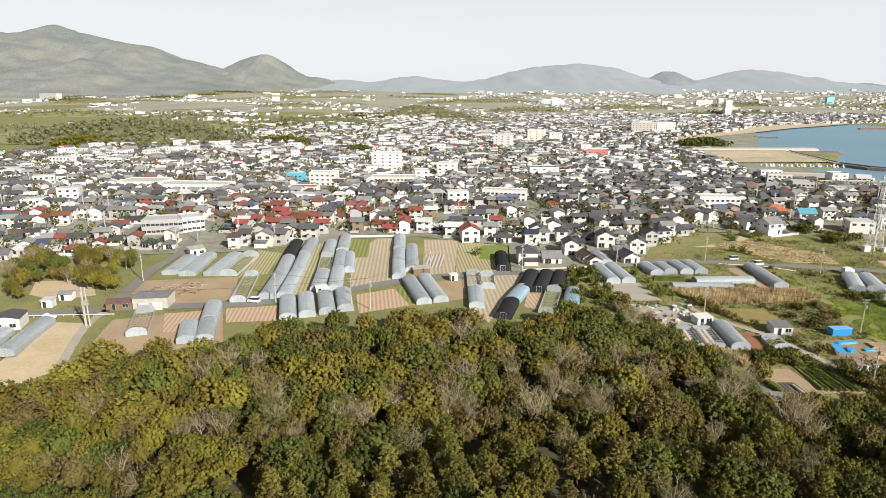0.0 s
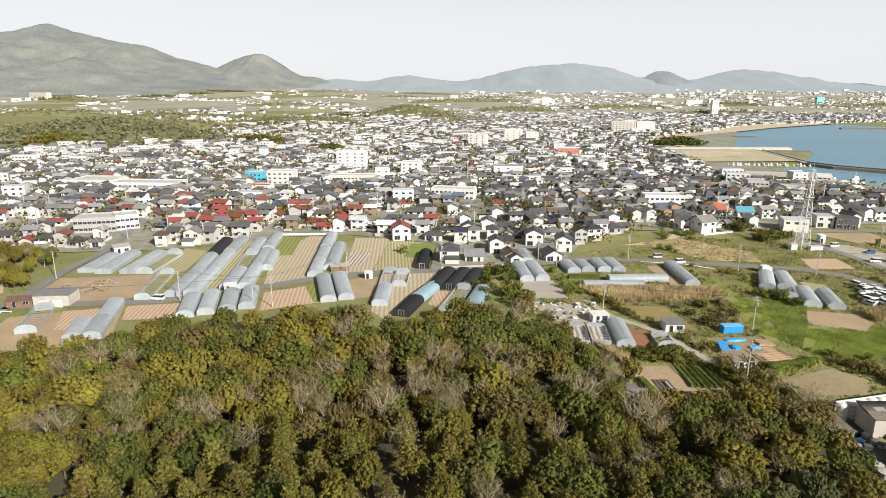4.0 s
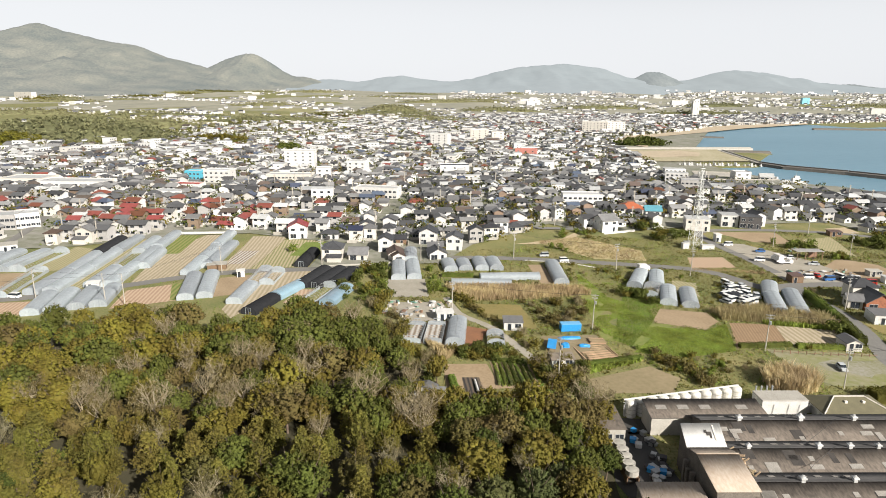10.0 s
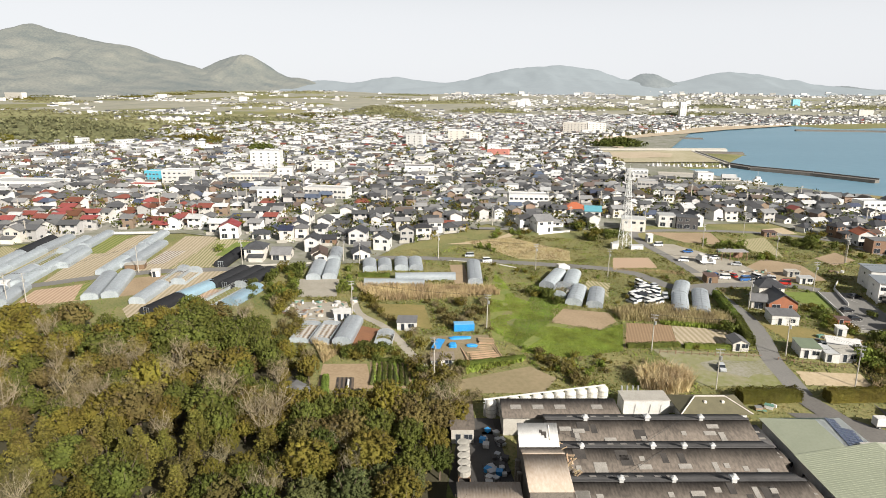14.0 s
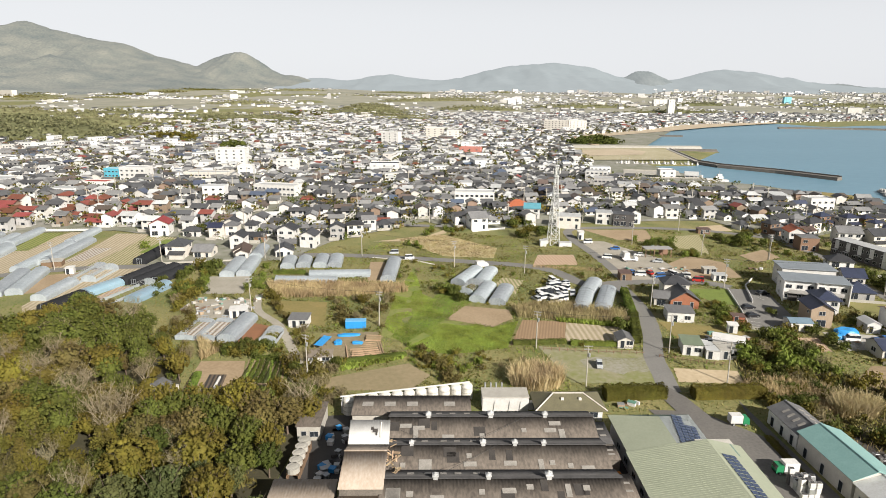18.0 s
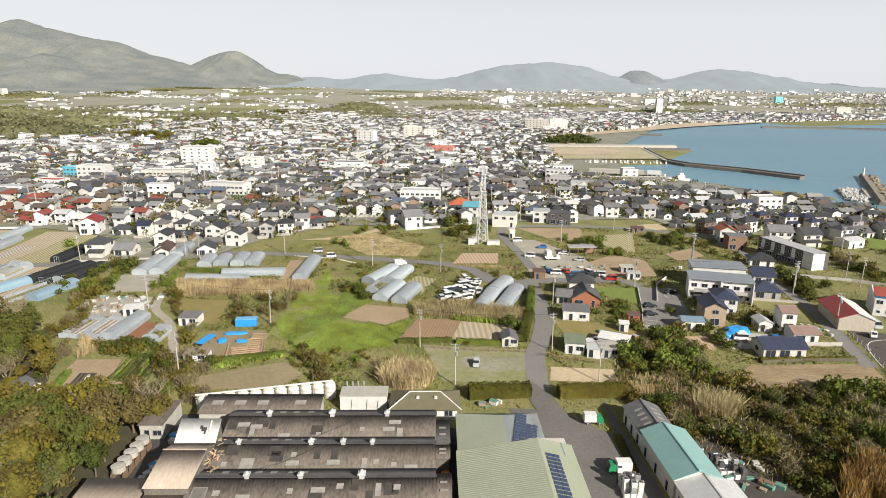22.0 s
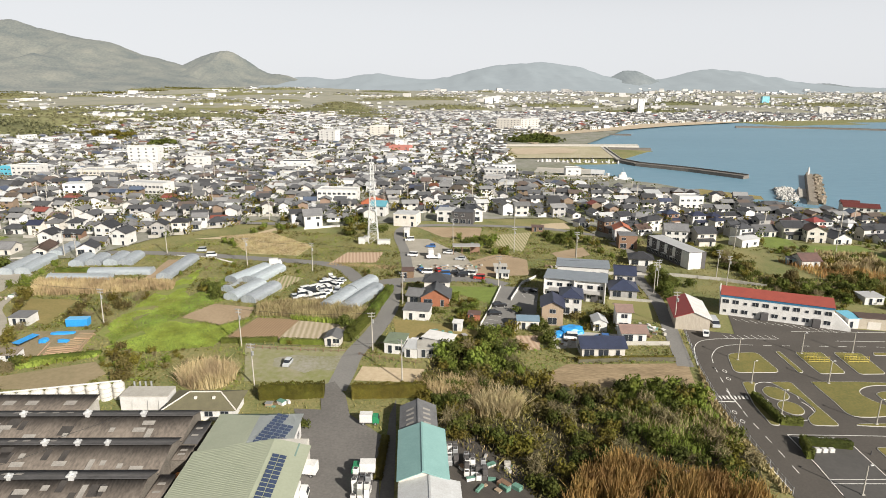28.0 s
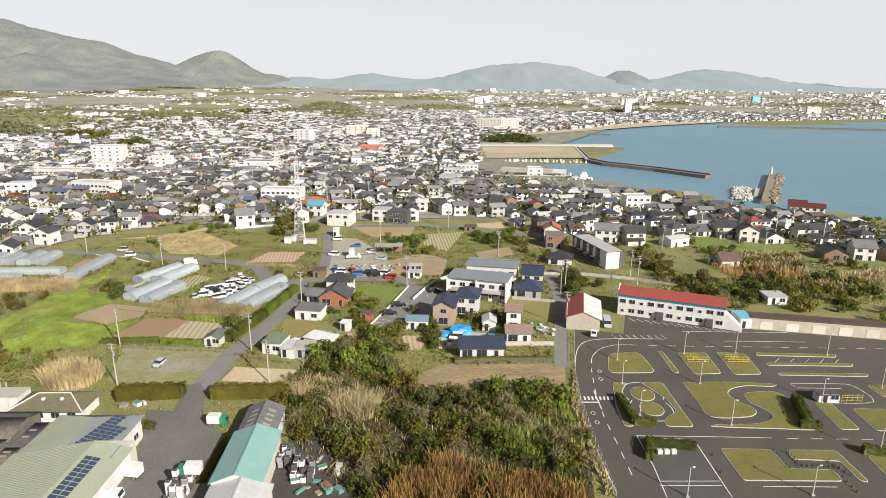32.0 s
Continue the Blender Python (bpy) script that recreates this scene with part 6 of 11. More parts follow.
# figure of eight in its green surround
c1, c2 = Vector((284.5, 123.9)), Vector((284.4, 117.8))
island(rounded([(279.3, 129), (282.6, 129), (280.1, 124.6), (279.3, 117.6), (278.7, 111), (276.6, 111), (277.1, 118.8)], 1.0))
island(rounded([(285.7, 128.9), (290.7, 128.9), (290.5, 110.6), (284.8, 110.9), (285.4, 113.6), (289.3, 116.8), (288.9, 122.3)], 1.2))
for c, r in ((c1, 2.6), (c2, 2.5)):
    island([(c.x + r * math.cos(a * math.pi / 12), c.y + r * math.sin(a * math.pi / 12) * 1.15) for a in range(24)], "round grass bed with a white kerb")
EIGHT = [[(c.x + r * math.cos(a * math.pi / 12), c.y + r * 1.15 * math.sin(a * math.pi / 12)) for a in range(lo, hi)] for c, r, lo, hi in ((c1, 4.3, -2, 15), (c2, 4.3, 9, 27))]
# S-bend islands
island(curve_pts([(295.3, 128.9), (305.9, 128.9), (315.7, 128), (314.9, 126.9), (309.4, 127.2), (305.3, 125.9), (303.4, 123.5), (304.3, 120.5), (306, 118), (305.7, 115.9), (302.8, 114.3), (295.5, 114.5), (295.3, 120.6), (295.3, 128.9)], 4)[:-1])
island(curve_pts([(306.7, 123.5), (308.9, 124.5), (314.9, 124.2), (315.2, 117.9), (315.4, 109.9), (306.2, 109.9), (294.8, 110.7), (295.5, 111.5), (302.8, 111.7), (306.8, 113), (308.6, 115.4), (308.1, 117.6), (306.5, 120.1), (306.7, 123.5)], 4)[:-1])
# crank islands
island(rounded([(292.1, 103.1), (301.6, 102.8), (301.5, 96.8), (309.3, 96.4), (309, 93.1), (291.8, 93.5)], 0.8), "orange-green grass island with a white kerb")
island(rounded([(304.3, 102.6), (313.6, 102.3), (313.3, 92.7), (311.9, 93.2), (312.2, 98.9), (303.9, 99.6)], 0.8), "orange-green grass island with a white kerb")
island(rounded([(320.2, 120.1), (323.8, 120), (323.1, 109.4), (319.2, 109.4)], 0.7))
island(rounded([(326.9, 117.6), (335.9, 117.1), (332.7, 108.8), (326, 108.9)], 1.0))
island(rounded([(336.8, 127.5), (344.1, 127.2), (341.7, 122.2), (337, 122.3)], 1.0))
island(rounded([(318.2, 100.6), (325.7, 100.5), (321.7, 89.9), (317.4, 92.5)], 1.0))
patch("plot", [(278.3, 107.5), (288.6, 104.9), (287.4, 88.4), (276.8, 88.5)], mat("worn_dark_asphalt", (0.085, 0.08, 0.075), (0.065, 0.062, 0.058), 0.15, 0.9, 0.02), 0.12, "worn paved practice plot", "plot")


def line(pts, width=0.16, lift=0.13):
    verts, faces = [], []
    for i, p in enumerate(pts):
        a, b = Vector(pts[max(0, i - 1)]), Vector(pts[min(len(pts) - 1, i + 1)])
        d = (b - a).normalized() * width / 2
        for s in (-1, 1):
            x, y = p[0] - d.y * s, p[1] + d.x * s
            verts.append((x, y, gz(x, y) + lift))
    faces = [(2 * i + 1, 2 * i, 2 * i + 2, 2 * i + 3) for i in range(len(pts) - 1)]
    return tagged(new("road_marking", np_mesh("road_marking", verts, faces, PAINTLINE)), "white painted line on the asphalt", "marking", "", "structure")


def dashes(pts, on=2.2, off=2.6, width=0.16):
    pts = [Vector(p) for p in pts]
    pos, k = 0.0, 0.0
    total = sum((b - a).length for a, b in zip(pts, pts[1:]))

    def at(s):
        for a, b in zip(pts, pts[1:]):
            L = (b - a).length
            if s <= L:
                return tuple(a.lerp(b, s / L))
            s -= L
        return tuple(pts[-1])
    s = 0.0
    while s < total - on:
        line([at(s), at(s + on / 2), at(s + on)], width)
        s += on + off


for arc in EIGHT:
    line(arc, 0.2, 0.15)
line(curve_pts([(268.9, 90.5), (269, 109.4), (270.1, 124), (272.8, 138), (276.4, 147.6), (282.8, 150.8), (299.1, 150.7)], 6), 0.18)
line(curve_pts([(276.7, 137.9), (278.1, 141.8), (281.5, 145.8), (285.9, 147.4), (291.1, 147.3)], 6))
dashes([(276.1, 135.7), (274.4, 125.2), (273.4, 113.9), (273.3, 105.1), (272.9, 91.7)])
dashes([(293.7, 147), (318.9, 146.2), (348.6, 145.1), (357.1, 144.8)])
dashes([(306.6, 106.4), (316.7, 106.1), (328, 105.8)])
line([(277.9, 107.6), (277.7, 97.8), (276.9, 89.2)]), line([(277.9, 107.6), (290.8, 107.2), (303.7, 106.6)]), line([(279.4, 106.6), (286.5, 106.4)])
line([(288.4, 104.7), (287.7, 89.1)]), line([(305.7, 155.4), (334, 154.5)]), line([(314.2, 149.5), (335.6, 148.8)]), line([(277.1, 93.5), (287.6, 93.4)]), line([(276.9, 92.3), (287.4, 92.2)])
line([(294.3, 91.9), (306.9, 91.6)]), line([(294.8, 110.7), (306.2, 109.9)]), line(curve_pts([(319.8, 128.1), (329.7, 128), (333.6, 126.9), (333.5, 120.3), (324.4, 119.8)], 4)), line([(319.8, 128.1), (320.2, 126.3), (330.1, 125.9)])
line([(269.7, 120.6), (273.8, 120.5)], 0.45), line([(274.1, 125.3), (273.8, 117.6)], 0.25)
for i in range(9):
    line([(270.5, 123), (270.1, 121.4)] if i == 0 else [((270.5, 123)[0] + i * 0.86, (270.5, 123)[1]), ((270.5, 123)[0] + i * 0.82, (270.5, 123)[1] - 1.5)], 0.42)
for i in range(8):
    a, b = Vector((286, 153.3)), Vector((299.1, 152.9))
    p = a.lerp(b, i / 7)
    line([tuple(p), (p.x + 0.7, p.y - 2.0)])
for i in range(12):
    a, b = Vector((294.1, 164.5)), Vector((316.6, 156.8))
    p = a.lerp(b, i / 11)
    line([tuple(p), (p.x + 1.2, p.y - 2.2)])
for i in range(5):
    a, b = Vector((321.7, 138.2)), Vector((336.3, 137.8))
    p = a.lerp(b, i / 4)
    line([tuple(p), (p.x + 2.0, p.y + 1.8)], 0.12)
for c in ((277.7, 134), (277, 130.5), (271.6, 116.2), (271.5, 112.6)):
    for dx, dy, ex, ey in ((0, 0.8, 0.5, 0), (0.5, 0, 0, -0.8), (0, -0.8, -0.5, 0), (-0.5, 0, 0, 0.8)):
        line([(c[0] + dx, c[1] + dy), (c[0] + ex, c[1] + ey)], 0.13)

# lamp posts of the course
lamp0 = None
for i, c in enumerate(((283.4, 139.4), (281.3, 128.4), (281, 115.3), (301.1, 142.6), (299, 128.2), (298.1, 111.2), (314.2, 142.9), (336.6, 141.6), (321.9, 120), (280.3, 89.4), (301.4, 89.6), (320.8, 100.9), (339.3, 126))):
    if lamp0 is None:
        lamp0 = thing("street_lamp", c[0], c[1], 0, "tall pale lamp post with a small slanting head", "lamp post", "lamps of the course")
        part("post", tube(bmesh.new(), (0, 0, 0), (0, 0, 5.6), 0.13, 0.09, 8), POLEMAT, lamp0)
        part("base", boxes((-0.3, 0.3, -0.3, 0.3, 0, 0.3), bevel=0.04), CONCRETE, lamp0)
        part("arm", tube(bmesh.new(), (0, 0, 5.5), (0.35, -0.1, 5.75), 0.05, sides=6), STEEL, lamp0)
        part("head", boxes((0.22, 0.72, -0.26, 0.06, 5.68, 5.86), bevel=0.06), WHITE, lamp0)
    else:
        copy_thing(lamp0, pose(c[0], c[1], gz(*c)))
# yellow barriers, cones and blocks
YELLOW = mat("yellow_paint", (0.50, 0.40, 0.05), (0.4, 0.32, 0.04), 1.5, 0.6)
for c, w in (((302.6, 137.8), 5.0), ((312.4, 137.8), 5.0), ((301.4, 139.4), 3.0), ((311.3, 139.3), 3.0), ((328.7, 120.3), 4.5)):
    g = thing("barrier", c[0], c[1], 0, "yellow pipe barrier on the grass island", "barrier", "yellow barriers")
    for z in (0.5, 1.1, 1.7):
        part("rail", tube(bmesh.new(), (-w / 2, 0, z), (w / 2, 0, z), 0.045, sides=6), YELLOW, g)
    for k in range(5):
        part("post", tube(bmesh.new(), (-w / 2 + w * k / 4, 0, 0), (-w / 2 + w * k / 4, 0, 1.8), 0.045, sides=6), YELLOW, g)
cone0 = None
for a, b, n in (((301.9, 102.2), (301.7, 96.8), 6), ((303.6, 97.7), (310.9, 96.9), 9), ((304.1, 101.5), (304.1, 98.6), 4), ((309.9, 98.8), (311.4, 94.7), 5), ((309.5, 95.5), (309.4, 90.2), 5), ((289.8, 100.9), (289, 95.8), 2)):
    for i in range(n):
        x, y = a[0] + (b[0] - a[0]) * i / max(1, n - 1), a[1] + (b[1] - a[1]) * i / max(1, n - 1)
        if cone0 is None:
            cone0 = thing("bollard", x, y, 0, "small dark rubber bollard on the course", "bollard", "bollards of the crank lane", dz=0.1)
            part("foot", boxes((-0.2, 0.2, -0.2, 0.2, 0, 0.06)), DARKWALL, cone0)
            part("stem", tube(bmesh.new(), (0, 0, 0.05), (0, 0, 0.75), 0.13, 0.06, 8), DARKWALL, cone0)
        else:
            copy_thing(cone0, pose(x, y, gz(x, y) + 0.1))
for k in range(3):
    c = (280.2, 101.7)
    g = thing("block", c[0] + k * 1.3, c[1], 0, "white concrete block beside the hedge", "block", "white blocks", dz=0.1)
    part("body", boxes((-0.5, 0.5, -0.4, 0.4, 0, 0.8), bevel=0.06), WHITE, g)
g = shed((321.2, 120.0), (325.6, 119.8), 2.4, 1.9, WHITE, DARKWALL, "small white control hut on the course", "flat", 0.2)
# school building with red roof, barn and long wall
a, b = Vector((291.9, 168.3)), Vector((317.7, 156.9))
v = b - a
L, ang = v.length, math.degrees(math.atan2(v.y, v.x))
n = Vector((-v.y, v.x)).normalized()
m = (a + b) / 2 + n * 4.5
g = thing("school_building", m.x, m.y, ang, "long white two-storey school with red roof and blue fascia", "building")
part("wall", boxes((-L / 2, L / 2, -4.5, 4.5, -1.0, 5.5)), WHITE, g)
part("fascia", boxes((-L / 2 - 0.1, L / 2 + 0.1, -4.65, 4.65, 5.5, 6.1)), mat("blue_fascia", (0.03, 0.16, 0.30), (0.025, 0.13, 0.25), 0.6, 0.5), g)
part("roof", prism(bmesh.new(), [(-4.8, 6.1), (0, 7.6), (4.8, 6.1)], "x", -L / 2 - 0.2, L / 2 + 0.2), mat("faded_red_roof", (0.30, 0.07, 0.05), (0.23, 0.055, 0.042), 0.5, 0.55), g)
part("gable_wall", prism(bmesh.new(), [(-4.7, 5.5), (0, 8.1), (4.7, 5.5)], "x", -L / 2 - 0.45, -L / 2 - 0.2), WHITE, g)
for i in range(11):
    for f in (0, 1):
        if not (f == 0 and i in (4, 9)):
            part("window", WIN if (i + f) % 3 else WINSMALL, None, g, at=(-L / 2 + L * (i + 0.5) / 11, -4.5, 1.0 + 2.7 * f))
for i in (4, 9):
    part("porch", boxes((-1.0, 1.0, -0.9, 0.0, 0, 2.4), bevel=0.1), DARKWALL, g, "dark arched entrance", at=(-L / 2 + L * (i + 0.5) / 11, -4.5, 0))
part("side_stair", prism(bmesh.new(), [(L / 2, -0.5), (L / 2 + 4.5, -0.5), (L / 2 + 4.5, 0.8), (L / 2, 4.6)], "y", -4.4, -1.5), WHITE, g)
shed((322.4, 157.4), (325.7, 157.6), 5.0, 3.0, WHITE, mat("light_blue_roof", (0.15, 0.42, 0.55), (0.12, 0.35, 0.47), 0.6, 0.5), "white annex with a light blue roof", "flat", 0.6)
g = thing("barn", 280.8, 164.0, -13.6, "weathered barn with a half red, half white gable roof", "barn")
part("wall", gabled_body(8.8, 15.6, 3.3, 1.8, "y"), mat("weathered_board", (0.45, 0.40, 0.33), (0.33, 0.29, 0.24), 1.2, 0.85, 0.02, stretch=(3, 3, 0.4)), g)
bm = bmesh.new()
prism(bm, [(-5.0, 3.15), (0, 5.12), (0, 5.26), (-5.0, 3.29)], "y", -8.1, 8.1)
part("roof", bm, mat("rust_red_roof", (0.30, 0.05, 0.045), (0.23, 0.045, 0.04), 0.5, 0.6), g)
part("roof", prism(bmesh.new(), [(5.0, 3.15), (0, 5.13), (0, 5.27), (5.0, 3.29)], "y", -8.1, 8.1), WHITE, g, "white-painted roof half")
a, b = Vector((325.7, 157.6)), Vector((358.6, 150.1))
v = b - a
g = thing("garage_row", (a.x + b.x) / 2, (a.y + b.y) / 2 + 1.5, math.degrees(math.atan2(v.y, v.x)), "long weathered pale garage row with a red-brown roof edge", "garage")
part("wall", boxes((-v.length / 2, v.length / 2, -1.5, 2.5, -1.0, 3.2)), mat("stained_plaster", (0.46, 0.41, 0.33), (0.33, 0.29, 0.23), 0.5, 0.85), g)
part("roof", boxes((-v.length / 2 - 0.2, v.length / 2 + 0.2, -1.7, 2.8, 3.2, 3.45), bevel=0.04), BROWNTILE, g)
for i in range(5):
    part("shutter", boxes((-1.6, 1.6, -0.06, 0.0, 0, 2.2)), CREAM, g, at=(-v.length / 2 + 4 + i * 6.5, -1.5, 0))


# ---- fences and walls ----
def fence(pts, h=1.0, gap=2.0, label="low timber post fence", material=None, rails=2, r=0.07):
    pts = [Vector(p) for p in pts]
    c = (pts[0] + pts[-1]) / 2
    g = thing("fence", c.x, c.y, 0, label, "fence", z=0)
    post_me = None
    for a, b in zip(pts, pts[1:]):
        n = max(1, round((b - a).length / gap))
        for i in range(n):
            p = a.lerp(b, i / n)
            o = part("post", post_me or boxes((-r, r, -r, r, -0.4, h)), None if post_me else (material or BROWNWALL), g, at=(p.x - c.x, p.y - c.y, gz(p.x, p.y)))
            post_me = o.data
        for k in range(rails):
            z = h * (0.9 - 0.4 * k)
            part("rail", tube(bmesh.new(), (a.x - c.x, a.y - c.y, gz(*a) + z), (b.x - c.x, b.y - c.y, gz(*b) + z), r * 0.6, sides=4), material or BROWNWALL, g)
    return g


def wall(pts, h=1.0, t=0.2, label="low concrete block wall", material=None):
    pts = [Vector(p) for p in pts]
    c = (pts[0] + pts[-1]) / 2
    g = thing("wall", c.x, c.y, 0, label, "wall", kind="structure", z=0)
    for a, b in zip(pts, pts[1:]):
        d = (b - a).normalized()
        nn = Vector((-d.y, d.x)) * t / 2
        bm = bmesh.new()
        v = [bm.verts.new((p.x - c.x + s * nn.x, p.y - c.y + s * nn.y, gz(*p) + z)) for p in (a, b) for s in (-1, 1) for z in (-0.6, h)]
        for f in ((0, 1, 3, 2), (4, 6, 7, 5), (0, 4, 5, 1), (2, 3, 7, 6), (1, 5, 7, 3), (0, 2, 6, 4)):
            bm.faces.new([v[i] for i in f])
        part("panel", bm, material or CONCRETE, g)
    return g


fence([(161.5, 146.2), (173.3, 144.7), (186.7, 143.8)])
fence([(190.1, 142.3), (198.8, 139.5), (206, 137.6)], 0.9)
fence([(270.1, 121.4), (271.7, 133.6), (276.3, 154.9)], 1.6, 2.5, "wire mesh fence on pale posts beside the course", STEEL, 3, 0.05)
fence([(268.5, 89.4), (269.1, 105.1), (270.1, 121.4)], 1.6, 2.5, "wire mesh fence on pale posts beside the course", STEEL, 3, 0.05)
wall([(221.6, 158.9), (231.1, 155.7)], 0.8)
wall([(221.5, 159.7), (225.5, 172.9), (230.6, 192.7)], 0.7, label="white low wall beside the car park", material=WHITE)
wall([(232.5, 179.9), (238, 195.9), (244.1, 203.4)], 1.0, label="white railing wall of the ramp", material=WHITE)
wall([(263.1, 181.1), (275.6, 178.1)], 0.9)
wall([(243.7, 138), (255.3, 139.1), (267.8, 139)], 1.0, label="dark mossy garden wall", material=mat("mossy_block", (0.12, 0.11, 0.07), (0.08, 0.075, 0.05), 0.8, 0.9))
wall([(256.6, 147.5), (269.5, 147.5)], 1.1)
wall([(270.3, 207.2), (292.2, 205.6), (307.1, 200.3), (318.6, 192.6)], 1.1, label="pale concrete retaining wall with railing", material=CONCRETE)
wall([(-43.9, 270.9), (-20.5, 271.9)], 1.2, label="white garden wall along the fields", material=WHITE)
wall([(30, 221.7), (45.3, 224.2), (59.8, 226.5)], 0.9)
wall([(150.3, 271.9), (165.7, 276.9)], 0.9, label="white retaining wall of the new house", material=WHITE)


# ---- utility poles and the lattice mast ----
pole0 = None
POLES = ((-104.1, 166.4), (159.7, 147.2), (193.3, 144.6), (165.6, 211.2), (140.6, 217.9), (104.5, 234.6), (168.2, 128.2), (201.4, 129.6), (199.3, 176.3), (78.7, 173.2), (117.9, 160.9), (103.3, 133.8), (-22.8, 180.5), (-53.9, 186.1), (-4.5, 214.9),
         (30.3, 224.2), (-107.5, 209), (74.4, 226), (67.7, 229.5), (230.1, 194.4), (281.3, 190.2), (263.8, 230.1), (240.8, 237.5), (216.9, 251.3), (279.4, 187.5), (306.3, 194.7), (275, 158.6), (333.9, 246.6), (376.4, 245.5), (264, 229.7), (245.8, 275),
         (306.5, 202.8), (130.6, 288.3), (204.6, 289), (-173.3, 291.6), (-179, 322.2), (-109.2, 264.3), (-74.4, 318.4), (8.3, 318.4), (-28.7, 180.5))
for i, c in enumerate(POLES):
    if pole0 is None:
        pole0 = thing("utility_pole", c[0], c[1], 0, "tall concrete utility pole with crossarms and a transformer", "utility pole", "utility poles", dz=-0.3)
        part("pole", tube(bmesh.new(), (0, 0, 0), (0, 0, 10.6), 0.17, 0.1, 8), POLEMAT, pole0)
        for z, w in ((10.3, 0.95), (9.5, 0.8)):
            part("crossarm", prism(bmesh.new(), [(-w, z - 0.06), (w, z - 0.06), (w, z + 0.26), (w - 0.12, z + 0.26), (w - 0.12, z + 0.06), (0.4, z + 0.06), (0.4, z + 0.26), (0.28, z + 0.26), (0.28, z + 0.06), (-0.28, z + 0.06), (-0.28, z + 0.26), (-0.4, z + 0.26), (-0.4, z + 0.06), (-w + 0.12, z + 0.06), (-w + 0.12, z + 0.26), (-w, z + 0.26)], "y", -0.05, 0.05), STEEL, pole0)
        part("transformer", tube(bmesh.new(), (0.32, -0.1, 7.8), (0.32, -0.1, 8.7), 0.26, 0.26, 10), STEEL, pole0)
    else:
        copy_thing(pole0, pose(c[0], c[1], gz(*c) - 0.3, rng.uniform(-1, 1), rng.uniform(-1, 1), rng.uniform(-30, 30)))
big = thing("power_pole", (-104.1, 166.4)[0] + 0.8, (-104.1, 166.4)[1], 0, "double concrete power pole with equipment boxes by the road", "utility pole")
for x in (-0.5, 0.5):
    part("pole", tube(bmesh.new(), (x, 0, -0.3), (x, 0, 12), 0.22, 0.15, 8), POLEMAT, big)
part("cabinet", boxes((-0.9, 0.9, -0.4, 0.4, 6.5, 8.0), bevel=0.05), STEEL, big)
for z in (9.4, 10.4, 11.4):
    part("crossarm", boxes((-1.4, 1.4, -0.06, 0.06, z - 0.07, z + 0.07)), STEEL, big)
WIRE = mat("wire_black", (0.04, 0.04, 0.04), (0.03, 0.03, 0.03), 1, 0.6)
for a, b in ((0, 12), (13, 12), (12, 14), (1, 2), (2, 8), (5, 4), (4, 3), (3, 19), (8, 19), (19, 20), (6, 7), (2, 7), (9, 10)):
    a, b = POLES[a], POLES[b]
    for off in (-0.7, 0.0, 0.7):
        pts = [(a[0] + (b[0] - a[0]) * k / 6 + off, a[1] + (b[1] - a[1]) * k / 6, gz(*a) + (gz(*b) - gz(*a)) * k / 6 + 10.2 - 4 * 0.9 * (k / 6) * (1 - k / 6)) for k in range(7)]
        tagged(part("power_line", sweep(bmesh.new(), pts, 0.013, 3), WIRE), "thin black overhead wire between the poles", "wire", "overhead wires")

MASTPAINT = mat("pale_grey_mast_paint", (0.62, 0.63, 0.62), (0.5, 0.51, 0.5), 1.0, 0.5)
mx, my = (183.4, 251.4)
mast = thing("lattice_mast", mx, my, 12, "tall pale grey steel lattice telecom mast", "mast")
HM, NB = 33.0, 12
wid = lambda z: 1.75 * max(0.0, 1 - z / HM) ** 1.1 + 0.42
for sx, sy in ((-1, -1), (1, -1), (1, 1), (-1, 1)):
    bm = sweep(bmesh.new(), [(sx * wid(HM * k / NB), sy * wid(HM * k / NB), HM * k / NB) for k in range(NB + 1)], 0.13, 6)
    part("leg", bm, MASTPAINT, mast)
for k in range(NB):
    z0, z1 = HM * k / NB, HM * (k + 1) / NB
    a, b = wid(z0), wid(z1)
    for q in range(4):
        ca, sa = round(math.cos(q * math.pi / 2)), round(math.sin(q * math.pi / 2))
        rot2 = lambda x, y, z: (ca * x - sa * y, sa * x + ca * y, z)
        bm = bmesh.new()
        tube(bm, rot2(-a, -a, z0), rot2(b, -b, z1), 0.06, sides=4), tube(bm, rot2(a, -a, z0), rot2(-b, -b, z1), 0.06, sides=4), tube(bm, rot2(-b, -b, z1), rot2(b, -b, z1), 0.06, sides=4)
        part("bracing", bm, MASTPAINT, mast)
for z in (22.0, 29.0, 33.5):
    part("platform", boxes((-wid(z) - 0.5, wid(z) + 0.5, -wid(z) - 0.5, wid(z) + 0.5, z, z + 0.12)), MASTPAINT, mast)
for q in range(6):
    an = q * math.pi / 3
    part("antenna", boxes((-0.16, 0.16, -0.1, 0.1, 30, 32.4), bevel=0.04), WHITE, mast, at=(1.5 * math.cos(an), 1.5 * math.sin(an), 0), rot=(0, 0, math.degrees(an) + 90))
part("rod", tube(bmesh.new(), (0, 0, 33.5), (0, 0, 37.5), 0.07, 0.03, 6), MASTPAINT, mast)
